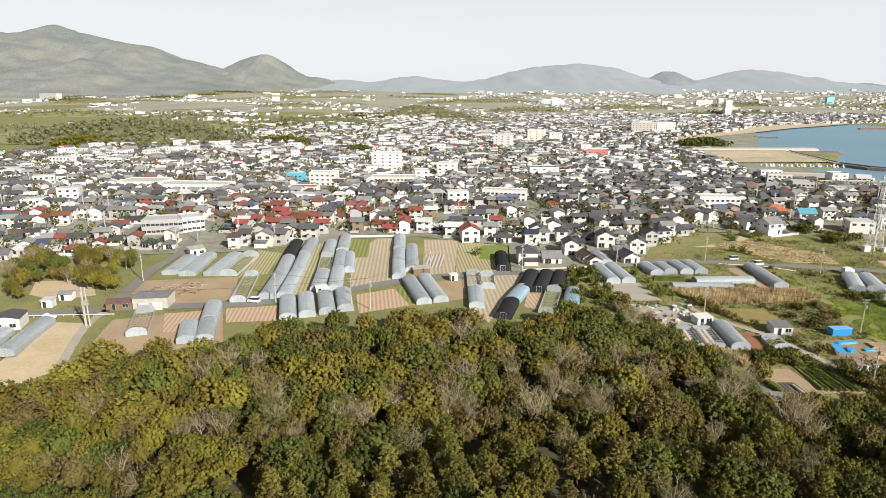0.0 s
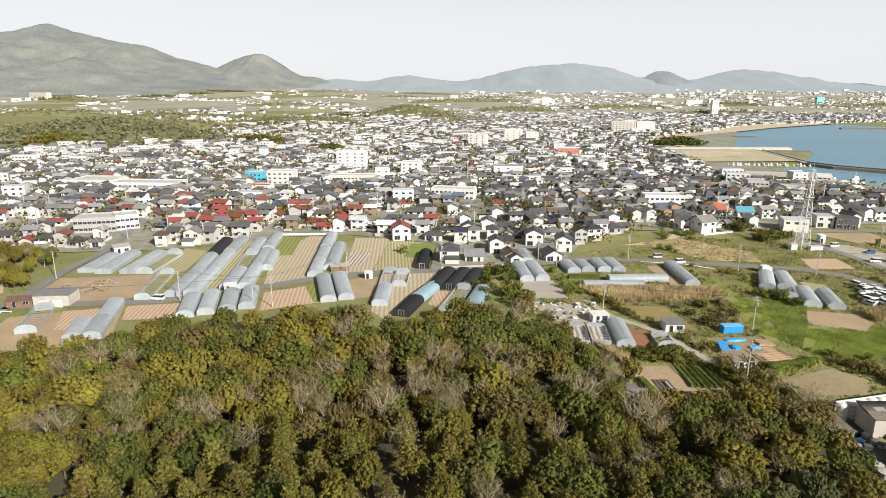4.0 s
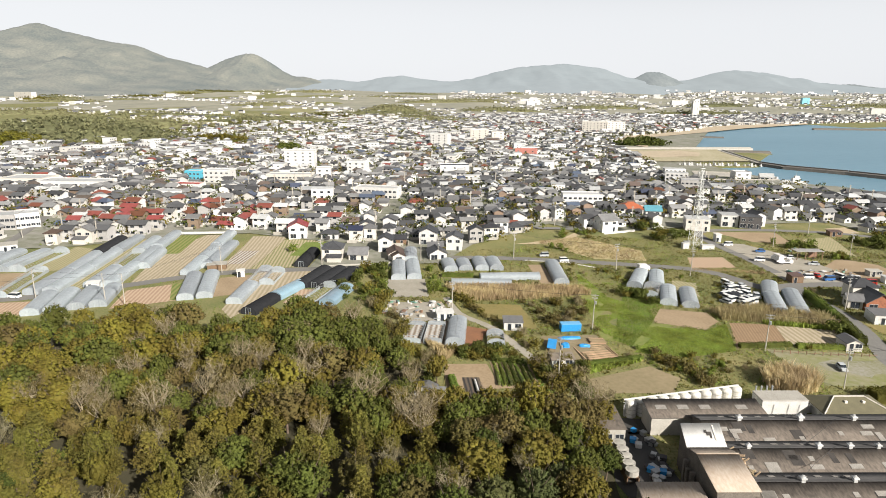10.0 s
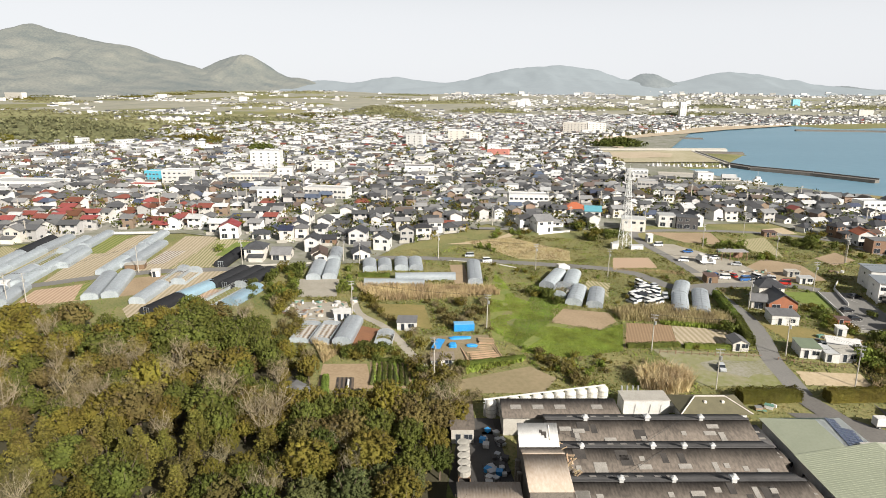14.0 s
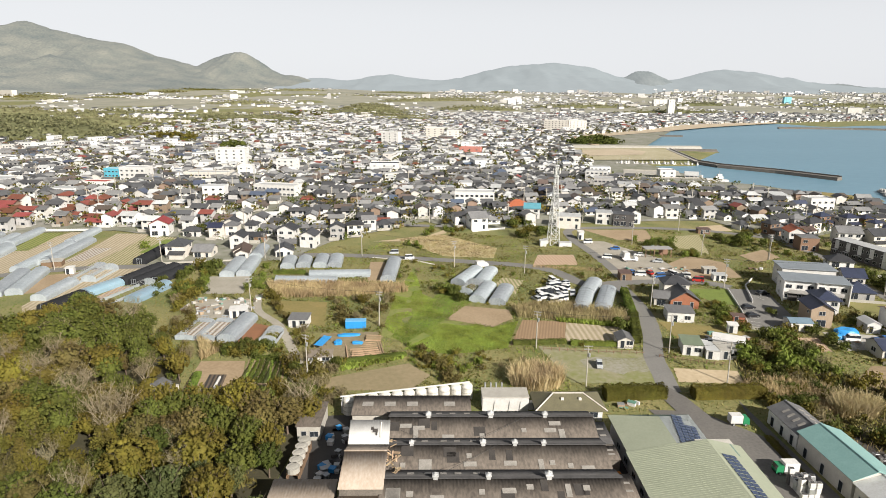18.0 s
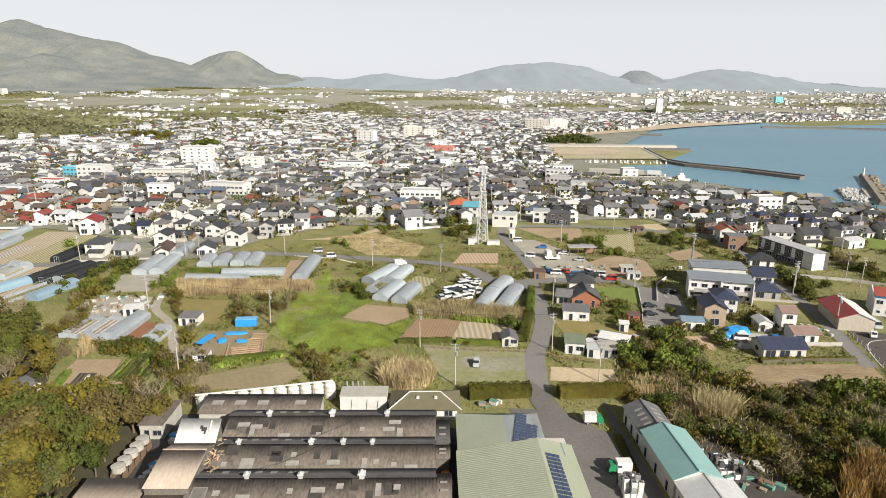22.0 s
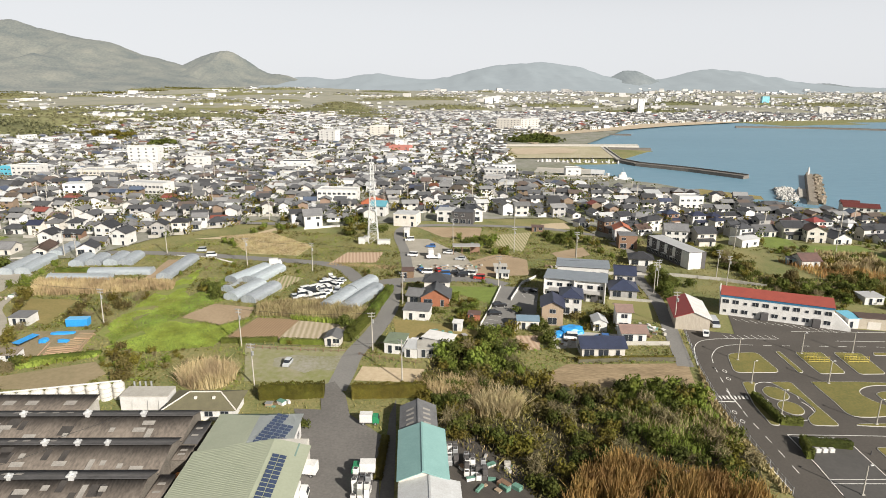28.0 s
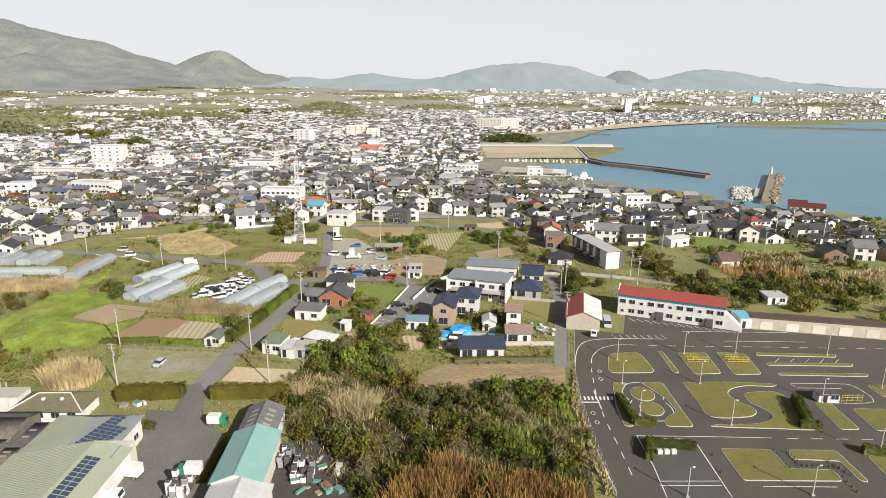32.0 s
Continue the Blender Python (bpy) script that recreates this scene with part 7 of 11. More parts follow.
for k, (dx, dy, sx, sy, sh) in enumerate(((-4.6, -1.5, 1.3, 1.2, 2.4), (4.6, -2.0, 2.6, 1.2, 1.7), (-3.0, 1.5, 1.0, 1.0, 2.2))):
    g = thing("equipment_cabin", mx + dx, my + dy, 0, "white equipment cabin at the foot of the mast", "cabin", "mast cabins")
    part("body", boxes((-sx, sx, -sy, sy, -0.2, sh), bevel=0.05), WHITE, g)
    part("roof", boxes((-sx - 0.1, sx + 0.1, -sy - 0.1, sy + 0.1, sh, sh + 0.12)), LIGHTROOF, g)

# ---- vehicles ----
RUBBER = mat("tyre_rubber", (0.02, 0.02, 0.02), (0.03, 0.03, 0.03), 2, 0.9)
PAINTS = {k: mat(k + "_car_paint", c, tuple(v * 0.9 for v in c), 1.0, 0.25) for k, c in (("white", (0.75, 0.75, 0.74)), ("silver", (0.45, 0.47, 0.49)), ("black", (0.02, 0.02, 0.022)), ("green", (0.03, 0.22, 0.10)), ("blue", (0.04, 0.13, 0.35)), ("red", (0.45, 0.04, 0.03)))}
WHEEL = bmesh.new()
tube(WHEEL, (-0.11, 0, 0), (0.11, 0, 0), 0.31, 0.31, 12)
WHEEL_ME = bpy.data.meshes.new("wheel")
WHEEL.to_mesh(WHEEL_ME), WHEEL.free(), WHEEL_ME.materials.append(RUBBER)
RIM = bmesh.new()
tube(RIM, (-0.125, 0, 0), (0.125, 0, 0), 0.17, 0.17, 10)
RIM_ME = bpy.data.meshes.new("rim")
RIM.to_mesh(RIM_ME), RIM.free(), RIM_ME.materials.append(STEEL)


def wheels(g, w, l):
    for sx in (-1, 1):
        for sy in (-1, 1):
            o = part("wheel", WHEEL_ME, None, g, at=(sx * (w / 2 - 0.1), sy * l * 0.31, 0.31))
            part("rim", RIM_ME, None, o)


def car(x, y, rot, paint="white", kind="car", l=4.1, w=1.65):
    lab = {"car": "%s small car parked on the ground", "van": "%s boxy light van parked on the ground"}[kind] % paint
    g = thing("car" if kind == "car" else "van", x, y, rot, lab, "car" if kind == "car" else "van", "parked vehicles", dz=0.06)
    top = [(-l / 2, 0.3), (l / 2, 0.3), (l / 2, 0.72), (l * 0.28, 0.92), (-l / 2, 0.95)] if kind == "car" else [(-l / 2, 0.3), (l / 2, 0.3), (l / 2, 1.0), (l * 0.42, 1.1), (-l / 2, 1.1)]
    b = part("body", prism(bmesh.new(), top, "x", -w / 2, w / 2), PAINTS[paint], g)
    cab = [(-l * 0.47, 0.95), (l * 0.27, 0.92), (l * 0.08, 1.42), (-l * 0.36, 1.45)] if kind == "car" else [(-l * 0.49, 1.1), (l * 0.42, 1.1), (l * 0.28, 1.8), (-l * 0.47, 1.85)]
    part("cabin_glass", prism(bmesh.new(), cab, "x", -w / 2 + 0.09, w / 2 - 0.09), GLASS, g)
    r = [(cab[3][0] - 0.02, cab[3][1] - 0.01), (cab[2][0] + 0.05, cab[2][1] - 0.01), (cab[2][0] - 0.05, cab[2][1] + 0.06), (cab[3][0] + 0.05, cab[3][1] + 0.06)]
    part("roof", prism(bmesh.new(), r, "x", -w / 2 + 0.07, w / 2 - 0.07), PAINTS[paint], g)
    for s in (-1, 1):
        part("headlight", boxes((s * w * 0.36 - 0.16, s * w * 0.36 + 0.16, l / 2 - 0.02, l / 2 + 0.03, 0.55, 0.7)), FRAMEMAT, g)
    wheels(g, w, l)
    return g


def truck(x, y, rot, paint="white", l=4.4, w=1.7, box_h=1.9, label="small white box truck parked on the asphalt", flat=False):
    g = thing("truck", x, y, rot, label, "truck", "parked vehicles", dz=0.06)
    part("chassis", boxes((-w / 2 + 0.1, w / 2 - 0.1, -l / 2, l / 2, 0.4, 0.6)), DARKWALL, g)
    part("cab", prism(bmesh.new(), [(l / 2 - 1.3, 0.4), (l / 2, 0.4), (l / 2, 1.15), (l / 2 - 0.25, 1.85), (l / 2 - 1.3, 1.9)], "x", -w / 2, w / 2), PAINTS[paint], g)
    part("windscreen", prism(bmesh.new(), [(l / 2 + 0.02, 1.18), (l / 2 - 0.22, 1.78), (l / 2 - 0.26, 1.76), (l / 2 - 0.03, 1.16)], "x", -w / 2 + 0.12, w / 2 - 0.12), GLASS, g)
    if flat:
        part("bed", boxes((-w / 2, w / 2, -l / 2, l / 2 - 1.4, 0.65, 0.75), (-w / 2, -w / 2 + 0.05, -l / 2, l / 2 - 1.4, 0.75, 1.1), (w / 2 - 0.05, w / 2, -l / 2, l / 2 - 1.4, 0.75, 1.1)), PAINTS["white"], g)
    else:
        part("cargo_box", boxes((-w / 2 - 0.05, w / 2 + 0.05, -l / 2, l / 2 - 1.4, 0.62, 0.62 + box_h), bevel=0.05), WHITE, g)
    wheels(g, w, l)
    return g


truck(*(195.7, 112.4), -90, "green", 3.9, 1.6, 1.7, "box truck with a green cab and white body")
truck(*(196.3, 96.1), 90, "green", 4.1, 1.65, 1.75, "box truck with a green cab and grey body")
truck(*(186.1, 95.8), 80, "white", 4.4, 1.8, 1.9)
truck(*(185.7, 89.4), -90, "white", 4.6, 1.9, 2.0)
truck(*(150.8, 218.1), -75, "white", 4.6, 1.9, 2.0)
car(*(123.5, 229.8), -80, "white", "van", 3.6, 1.6)
car(*(117, 237.2), 95, "silver", "van", 3.6, 1.6)
car(*(173.6, 137.5), 172, "silver", "car", 3.4, 1.45)
car(*(-61.2, 186.9), 80, "white", "van", 3.8, 1.6)
truck(*(-117.6, 171.4), 85, "white", 3.6, 1.5, 1.0, "small white flatbed truck by the road", True)
car(*(286.6, 160.2), 170, "silver", "van", 6.0, 2.0)
truck(*(281.2, 153.0), 160, "white", 3.4, 1.45, 0.9, "small white flatbed truck on the course", True)
for i, (p, col) in enumerate((((228.4, 174.6), "black"), ((226.2, 167.7), "black"), ((239.5, 187.5), "black"), ((250, 193), "silver"))):
    car(*p, -80, col)
car(*(244.6, 151.1), 80, "white", "van", 3.6, 1.6), car(*(253.1, 151), 80, "blue")
car(*(203.1, 148.5), 60, "white"), car(*(200.9, 147.8), 160, "silver", "van", 3.6, 1.6), car(*(205.7, 149.6), 70, "white")
# rows of scrapped white cars
rc = random.Random(5)
LOT = [(164.5, 182.9), (170.5, 205.7), (179.1, 202.7), (178.2, 189.1), (172.5, 176.7), (165.2, 179.7)]
spots = []
while len(spots) < 26:
    a, b = rc.random(), rc.random()
    p = Vector((167.9, 180.5)).lerp(Vector((174.8, 200.4)), a) + (Vector((172.5, 177.1)) - Vector((165, 182.1))) * (b - 0.4) * (1.0 - 0.35 * a)
    if all((p - q).length > 2.0 for q in spots):
        spots.append(p)
        car(p.x, p.y, rc.choice((rc.uniform(20, 50), rc.uniform(100, 140), rc.uniform(190, 230))), rc.choice(("white", "white", "white", "silver", "black")), rc.choice(("van", "car", "van")), 3.7, 1.55)
car(*(177.9, 187.8), 170, "silver")
for p, col, kd in (((206.4, 208.1), "white", "van"), ((204, 211.2), "blue", "car"), ((210.3, 210.4), "red", "car"), ((212.5, 205.7), "blue", "van"), ((215.4, 207.3), "black", "car"), ((217.9, 208.8), "white", "van"), ((200.6, 230.7), "white", "van"), ((214.4, 234.5), "white", "car"),
                   ((207.6, 244), "blue", "car"), ((198.6, 253.7), "white", "van"), ((224.3, 201.5), "red", "van"), ((218.8, 225.4), "silver", "car"), ((221.5, 205.9), "white", "van"), ((218.6, 204.4), "black", "van")):
    car(*p, rc.choice((75, 85, 95, 20)), col, kd, 3.8, 1.6)
truck(*(208.7, 227.1), -85, "white", 5.5, 2.0, 1.0, "white flatbed truck in the gravel yard", True), truck(*(207.5, 230.6), 5, "white", 5.0, 2.0, 2.4, "white box truck in the gravel yard")
# open steel shelter in the vehicle yard
g = thing("carport", (221.5, 234.6)[0], (221.5, 234.6)[1], 0, "open rusty steel shelter with a flat roof", "shelter")
for dx in (-5, -1.7, 1.7, 5):
    for dy in (-2, 2):
        part("post", boxes((dx - 0.12, dx + 0.12, dy - 0.12, dy + 0.12, 0, 3.4)), BROWNWALL, g)
part("roof", boxes((-5.4, 5.4, -2.4, 2.4, 3.4, 3.6)), GREYWALL, g)
part("back_panel", boxes((1.7, 5.2, 1.9, 2.05, 0, 3.3)), BROWNWALL, g)

# stacks of white washers beside the yard and under the store sheds
for (ox, oy), nx, ny, hi in (((195.4, 88.9), 3, 5, 3), ((211.4, 98.3), 2, 5, 2), ((214.4, 94.9), 2, 6, 2), ((216.3, 93.9), 2, 4, 2)):
    for i in range(nx):
        for j in range(ny):
            for k in range(rng.randint(1, hi)):
                g = thing("appliance", ox + i * 1.1 + rng.uniform(-0.1, 0.1), oy + j * 1.0 + rng.uniform(-0.1, 0.1), rng.uniform(-8, 8), "scrapped white washing machine in a stack", "appliance", "stacked appliances", dz=0.14 + k * 1.05)
                part("casing", boxes((-0.45, 0.45, -0.42, 0.42, 0, 1.0), bevel=0.05), rng.choice((WHITE, STEEL, DARKWALL, DARKWALL)) if ox > 200 else rng.choice((WHITE, WHITE, STEEL, DARKWALL)), g)
                part("lid", boxes((-0.32, 0.32, -0.3, 0.28, 1.0, 1.04)), DARKWALL, g)
g = thing("gas_tank", (171.8, 94.3)[0] + 82, (219.9, 93.2)[1], 0, "rusty pale cylinder tank lying among scrap", "tank", z=-2)
part("shell", tube(bmesh.new(), (-1.6, 1.0, 0.9), (1.4, -1.0, 0.9), 0.85, 0.85, 16), mat("rusty_tank", (0.48, 0.40, 0.33), (0.30, 0.20, 0.14), 0.8, 0.7), g)
# timber laid out in rows, a blue-roofed shelter, stacks and junk
g = thing("lean_to", 104.3, 149.0, -14, "low open shelter roofed with bright blue sheets", "shelter")
for i in range(4):
    part("roof_sheet", boxes((-1.15, 1.15, -0.78, 0.78, 1.25 + 0.03 * (i % 2), 1.3 + 0.03 * (i % 2)), bevel=0.015), BLUESHEET, g, at=(0, -2.4 + 1.58 * i, 0), rot=(0, 3, rng.uniform(-1.5, 1.5)))
for x in (-1.0, 1.0):
    for y in (-2.9, 0, 2.9):
        part("post", boxes((x - 0.05, x + 0.05, y - 0.05, y + 0.05, -0.2, 1.25)), BROWNWALL, g)
TIMBER = mat("sawn_timber", (0.40, 0.29, 0.18), (0.28, 0.19, 0.115), 1.0, 0.85, rand=0.3)
g = thing("timber_yard", 114.2, 147.6, 12, "pale boards laid out in rows on bare earth", "timber")
bd = None
for i in range(22):
    o = part("board", bd or boxes((-0.5, 0.5, -0.5, 0.5, 0, 1), bevel=0.02), None if bd else TIMBER, g, at=(rng.uniform(-0.4, 0.4) + (0.8 if i < 12 else 2.2), -5.4 + 0.42 * i, 0.04 + 0.16 * (i % 3 == 0)), rot=(0, 0, rng.uniform(-2, 2)), size=(rng.uniform(6.2, 7.8) if i < 12 else rng.uniform(2.5, 4.5), rng.uniform(0.16, 0.3), 0.14))
    bd = o.data
for x, y, w_, l_ in ((-3.6, -1.5, 0.25, 8.0), (4.8, -0.5, 0.3, 9.5), (5.4, -0.2, 0.25, 9.0), (0.6, 5.6, 8.5, 0.3), (0.6, 6.2, 8.0, 0.25)):
    part("board", bd, None, g, at=(x, y, 0.05), size=(w_, l_, 0.22))
for (cx, cy), n, L in (((117.2, 152.6), 10, 4.0),):
    g = thing("timber_stack", cx, cy, -4, "stack of pale brown boards on the ground", "timber")
    bd = None
    for i in range(n):
        o = part("board", bd or boxes((-L / 2, L / 2, -0.24, 0.24, 0, 0.26), bevel=0.02), None if bd else TIMBER, g, at=(rng.uniform(-0.3, 0.3), (i % 5) * 0.6 - 1.2, 0.1 + 0.27 * (i // 5)), rot=(0, 0, rng.uniform(-3, 3)))
        bd = o.data
jm = [WHITE, STEEL, mat("junk_green", (0.13, 0.27, 0.21), (0.1, 0.2, 0.16), 1, 0.6), BROWNWALL, CONCRETE, GREYWALL, mat("junk_tan", (0.35, 0.27, 0.18), (0.27, 0.2, 0.14), 1, 0.7)]
jl = ["white", "grey metal", "green", "brown wooden", "concrete", "grey", "tan"]
for (cx, cy), sx, sy, n in (((68.5, 178.4), 11, 5, 44), ((66.7, 171.1), 4, 2, 8), ((215.3, 213.6), 12, 5, 30), ((226.1, 248.1), 6, 3, 8), ((242.4, 149.9), 3, 3, 10), ((268.7, 156.4), 3, 4, 14), ((212.6, 152.4), 6, 4, 10), ((218.3, 95.3), 5, 5, 18), ((252.4, 216.7), 3, 2, 4), ((175.8, 119.9), 3, 1, 5)):
    for i in range(n):
        k = rng.randrange(len(jm))
        g = thing("scrap_item", cx + rng.uniform(-sx, sx), cy + rng.uniform(-sy, sy), rng.uniform(0, 180), jl[k] + " scrap box dumped on the ground", "scrap", "scattered scrap")
        a, b, c = rng.uniform(0.3, 1.1), rng.uniform(0.2, 0.6), rng.uniform(0.2, 0.9)
        part("box", boxes((-a, a, -b, b, 0.02, c), bevel=0.04), jm[k], g)
        if i % 3 == 0:
            part("lid", boxes((-a - 0.05, a + 0.05, -b - 0.05, b + 0.05, c, c + 0.08)), jm[(k + 2) % 7], g)

# rubble of a torn-down tunnel on the bare plot
wreck = thing("debris_heap", *(-90.2, 199.6), 12, "heap of dark broken boards and torn film on bare soil", "debris")
for i in range(70):
    L = rng.uniform(0.8, 3.2)
    part("board", boxes((-L / 2, L / 2, -0.14, 0.14, 0, 0.1)), rng.choice((jm[3], jm[3], jm[6], jm[5], jm[4])), wreck, at=(rng.uniform(-9, 7), rng.uniform(-6, 7), rng.uniform(0.08, 0.5)), rot=(rng.uniform(-12, 12), rng.uniform(-12, 12), rng.uniform(0, 180)))
rail = thing("guard_rail", *(-118, 173.8), 3, "white guard rail along the farm road", "guard rail")
part("beam", boxes((-24, 18, -0.05, 0.05, 0.5, 0.8), bevel=0.02), WHITE, rail)
for i in range(15):
    part("post", boxes((-0.06, 0.06, -0.06, 0.06, -0.2, 0.75)), WHITE, rail, at=(-23.5 + 2.93 * i, 0.1, 0))

for a, b in (((222.8, 161.8), (225.7, 160.6)), ((223.6, 164.2), (226.7, 163)), ((224.6, 166.9), (227.9, 166)), ((227.5, 174), (230.4, 173.1)), ((228.6, 177.1), (231.3, 176.5)), ((239.1, 179.3), (241.6, 179.2)), ((239.1, 185.2), (242, 184.9)), ((236.6, 185.6), (237.3, 182.4))):
    line([a, b], 0.14, 0.16)
g = thing("tarpaulin", *(165.4, 93.4), 10, "bright orange tarpaulin over a heap between the halls", "tarpaulin", z=-2.0)
part("cover", boxes((-0.75, 0.75, -0.8, 0.8, 0.05, 1.9), bevel=0.25), mat("orange_tarp", (0.62, 0.22, 0.03), (0.48, 0.16, 0.02), 1.2, 0.6, 0.05), g)
part("base", boxes((-1.2, 1.2, -1.1, 1.1, 0.0, 0.2)), BROWNWALL, g)

# ---- harbour ----
def mole(pts, width, h, label, material=None, name="breakwater"):
    pts = [Vector(p) for p in pts]
    c = pts[0]
    g = thing(name, c.x, c.y, 0, label, "breakwater", z=SEA)
    for a, b in zip(pts, pts[1:]):
        L, ang = (b - a).length, math.degrees(math.atan2(b.y - a.y, b.x - a.x))
        m = (a + b) / 2
        part("body", prism(bmesh.new(), [(-width / 2 - 1.5, -2), (width / 2 + 1.5, -2), (width / 2, h), (-width / 2, h)], "x", -L / 2, L / 2), material or CONCRETE, g, at=(m.x - c.x, m.y - c.y, 0), rot=(0, 0, ang))
        part("parapet", boxes((-L / 2, L / 2, width / 2 - 1.0, width / 2 - 0.2, h, h + 1.0)), material or CONCRETE, g, at=(m.x - c.x, m.y - c.y, 0), rot=(0, 0, ang))
    return g


DARKSTONE = mat("wet_dark_stone", (0.17, 0.155, 0.135), (0.10, 0.092, 0.082), 0.3, 0.9)
mole([(391.6, 608.2), (401.6, 577), (436, 538.1), (463.4, 494.1)], 7.0, 2.6, "long dark stone breakwater across the bay", DARKSTONE)
mole([(295.1, 760.3), (462.2, 760.9)], 6.0, 2.4, "long low sea wall of the reclaimed land", CONCRETE)
mole([(414.9, 727.2), (463.6, 719.4)], 6.0, 2.0, "short dark stone jetty", DARKSTONE)
mole([(411.1, 733.8), (394.5, 613)], 5.0, 2.4, "concrete sea wall beside the harbour mouth")
mole([(480.5, 958.4), (513.1, 949.1)], 5.0, 1.2, "low stone groyne off the beach", DARKSTONE)
mole([(774.6, 1157.1), (901, 1135), (1135.8, 1037.9)], 8.0, 2.0, "low stone breakwater across the bay", DARKSTONE)
mole([(277.2, 486.6), (349.7, 483.7)], 16.0, 1.6, "wide concrete quay with moored boats", name="quay")
mole([(298.2, 534.3), (342.6, 521.1)], 22.0, 1.5, "concrete harbour ground round the white buildings", name="quay")
pier = mole([(449.5, 380.5), (525.5, 511.5)], 5.0, 2.1, "rocky pier with a small beacon", mat("weathered_brown_stone", (0.29, 0.25, 0.2), (0.17, 0.148, 0.12), 0.4, 0.9))
rock_me = []
for k in range(4):
    bm = bmesh.new()
    bmesh.ops.create_cube(bm, size=1.7)
    bmesh.ops.subdivide_edges(bm, edges=bm.edges[:], cuts=1)
    for v in bm.verts:
        v.co *= 0.95 + 0.55 * noise.noise(v.co * 0.9 + Vector((k * 7 + 3, 0, 0)))
    me = bpy.data.meshes.new("rock")
    bm.to_mesh(me), bm.free(), me.materials.append(mat("armour_stone", (0.27, 0.225, 0.165), (0.15, 0.125, 0.095), 0.6, 0.9, rand=0.25) if k == 0 else rock_me[0].materials[0])
    rock_me.append(me)
a, b = Vector((456.5, 382.5)), Vector((529.5, 507.8))
for i in range(210):
    p = a.lerp(b, rng.random())
    s, off = rng.uniform(0.7, 1.5), rng.uniform(-2.2, 2.6)
    o = part("rock", rng.choice(rock_me), None, pier, at=(p.x + 0.866 * off - pier.location.x, p.y - 0.5 * off - pier.location.y, rng.uniform(0.3, 1.7) - 0.22 * off), rot=(rng.uniform(-20, 20), rng.uniform(-20, 20), rng.uniform(0, 360)), size=(s * 1.3, s, s * 0.7))
g = thing("beacon", *(521.9, 506.9), 0, "slender white harbour beacon", "beacon", z=SEA + 2.1)
part("tower", tube(bmesh.new(), (0, 0, 0), (0, 0, 5.2), 0.9, 0.6, 10), WHITE, g)
part("lantern", tube(bmesh.new(), (0, 0, 5.2), (0, 0, 6.2), 0.4, 0.4, 8), WHITE, g)
# heap of wave-breaker blocks at the foot of the pier
leg = bmesh.new()
for d in ((0, 0, 1), (0.94, 0, -0.33), (-0.47, 0.82, -0.33), (-0.47, -0.82, -0.33)):
    tube(leg, (0, 0, 0), Vector(d) * 1.9, 0.75, 0.5, 6)
g = thing("wave_breaker", *(448.2, 400.6), 0, "heap of pale concrete wave-breaker blocks beside the pier", "wave breaker", z=SEA)
mole([(456.5, 403.5), (475.5, 437)], 5.0, 1.2, "stepped concrete landing beside the pier", name="landing")
a, b = Vector((464, 441)) - Vector((448.2, 400.6)), Vector((441.5, 394)) - Vector((448.2, 400.6))
tetra = part("tetrapod", leg, mat("pale_block_concrete", (0.5, 0.49, 0.46), (0.34, 0.335, 0.32), 0.6, 0.9, rand=0.15), g)
for i in range(140):
    p, off = a.lerp(b, rng.random()), rng.uniform(-5.5, 5.5)
    part("tetrapod", tetra.data, None, g, at=(p.x + 0.866 * off, p.y - 0.5 * off, rng.uniform(0.0, 1.3)), rot=(rng.uniform(0, 180), rng.uniform(0, 180), rng.uniform(0, 360)))
g = thing("ship", *(356.6, 482.4), 175, "white fishing ship with a tall superstructure", "ship", z=SEA)
bm = bmesh.new()
prism(bm, [(-9, -2.2), (6, -2.2), (10, 0), (6, 2.2), (-9, 2.2)], "z", -0.5, 2.2)
part("hull", bm, WHITE, g)
part("wheelhouse", boxes((-5, 1, -1.6, 1.6, 2.2, 4.8), (-4, -0.5, -1.3, 1.3, 4.8, 6.6), bevel=0.15), WHITE, g)
part("mast", tube(bmesh.new(), (-2, 0, 6.6), (-2, 0, 11), 0.14, 0.07, 6), STEEL, g)
part("bow_rail", boxes((2.0, 8.0, -0.1, 0.1, 2.2, 3.4)), STEEL, g)
boat0 = None
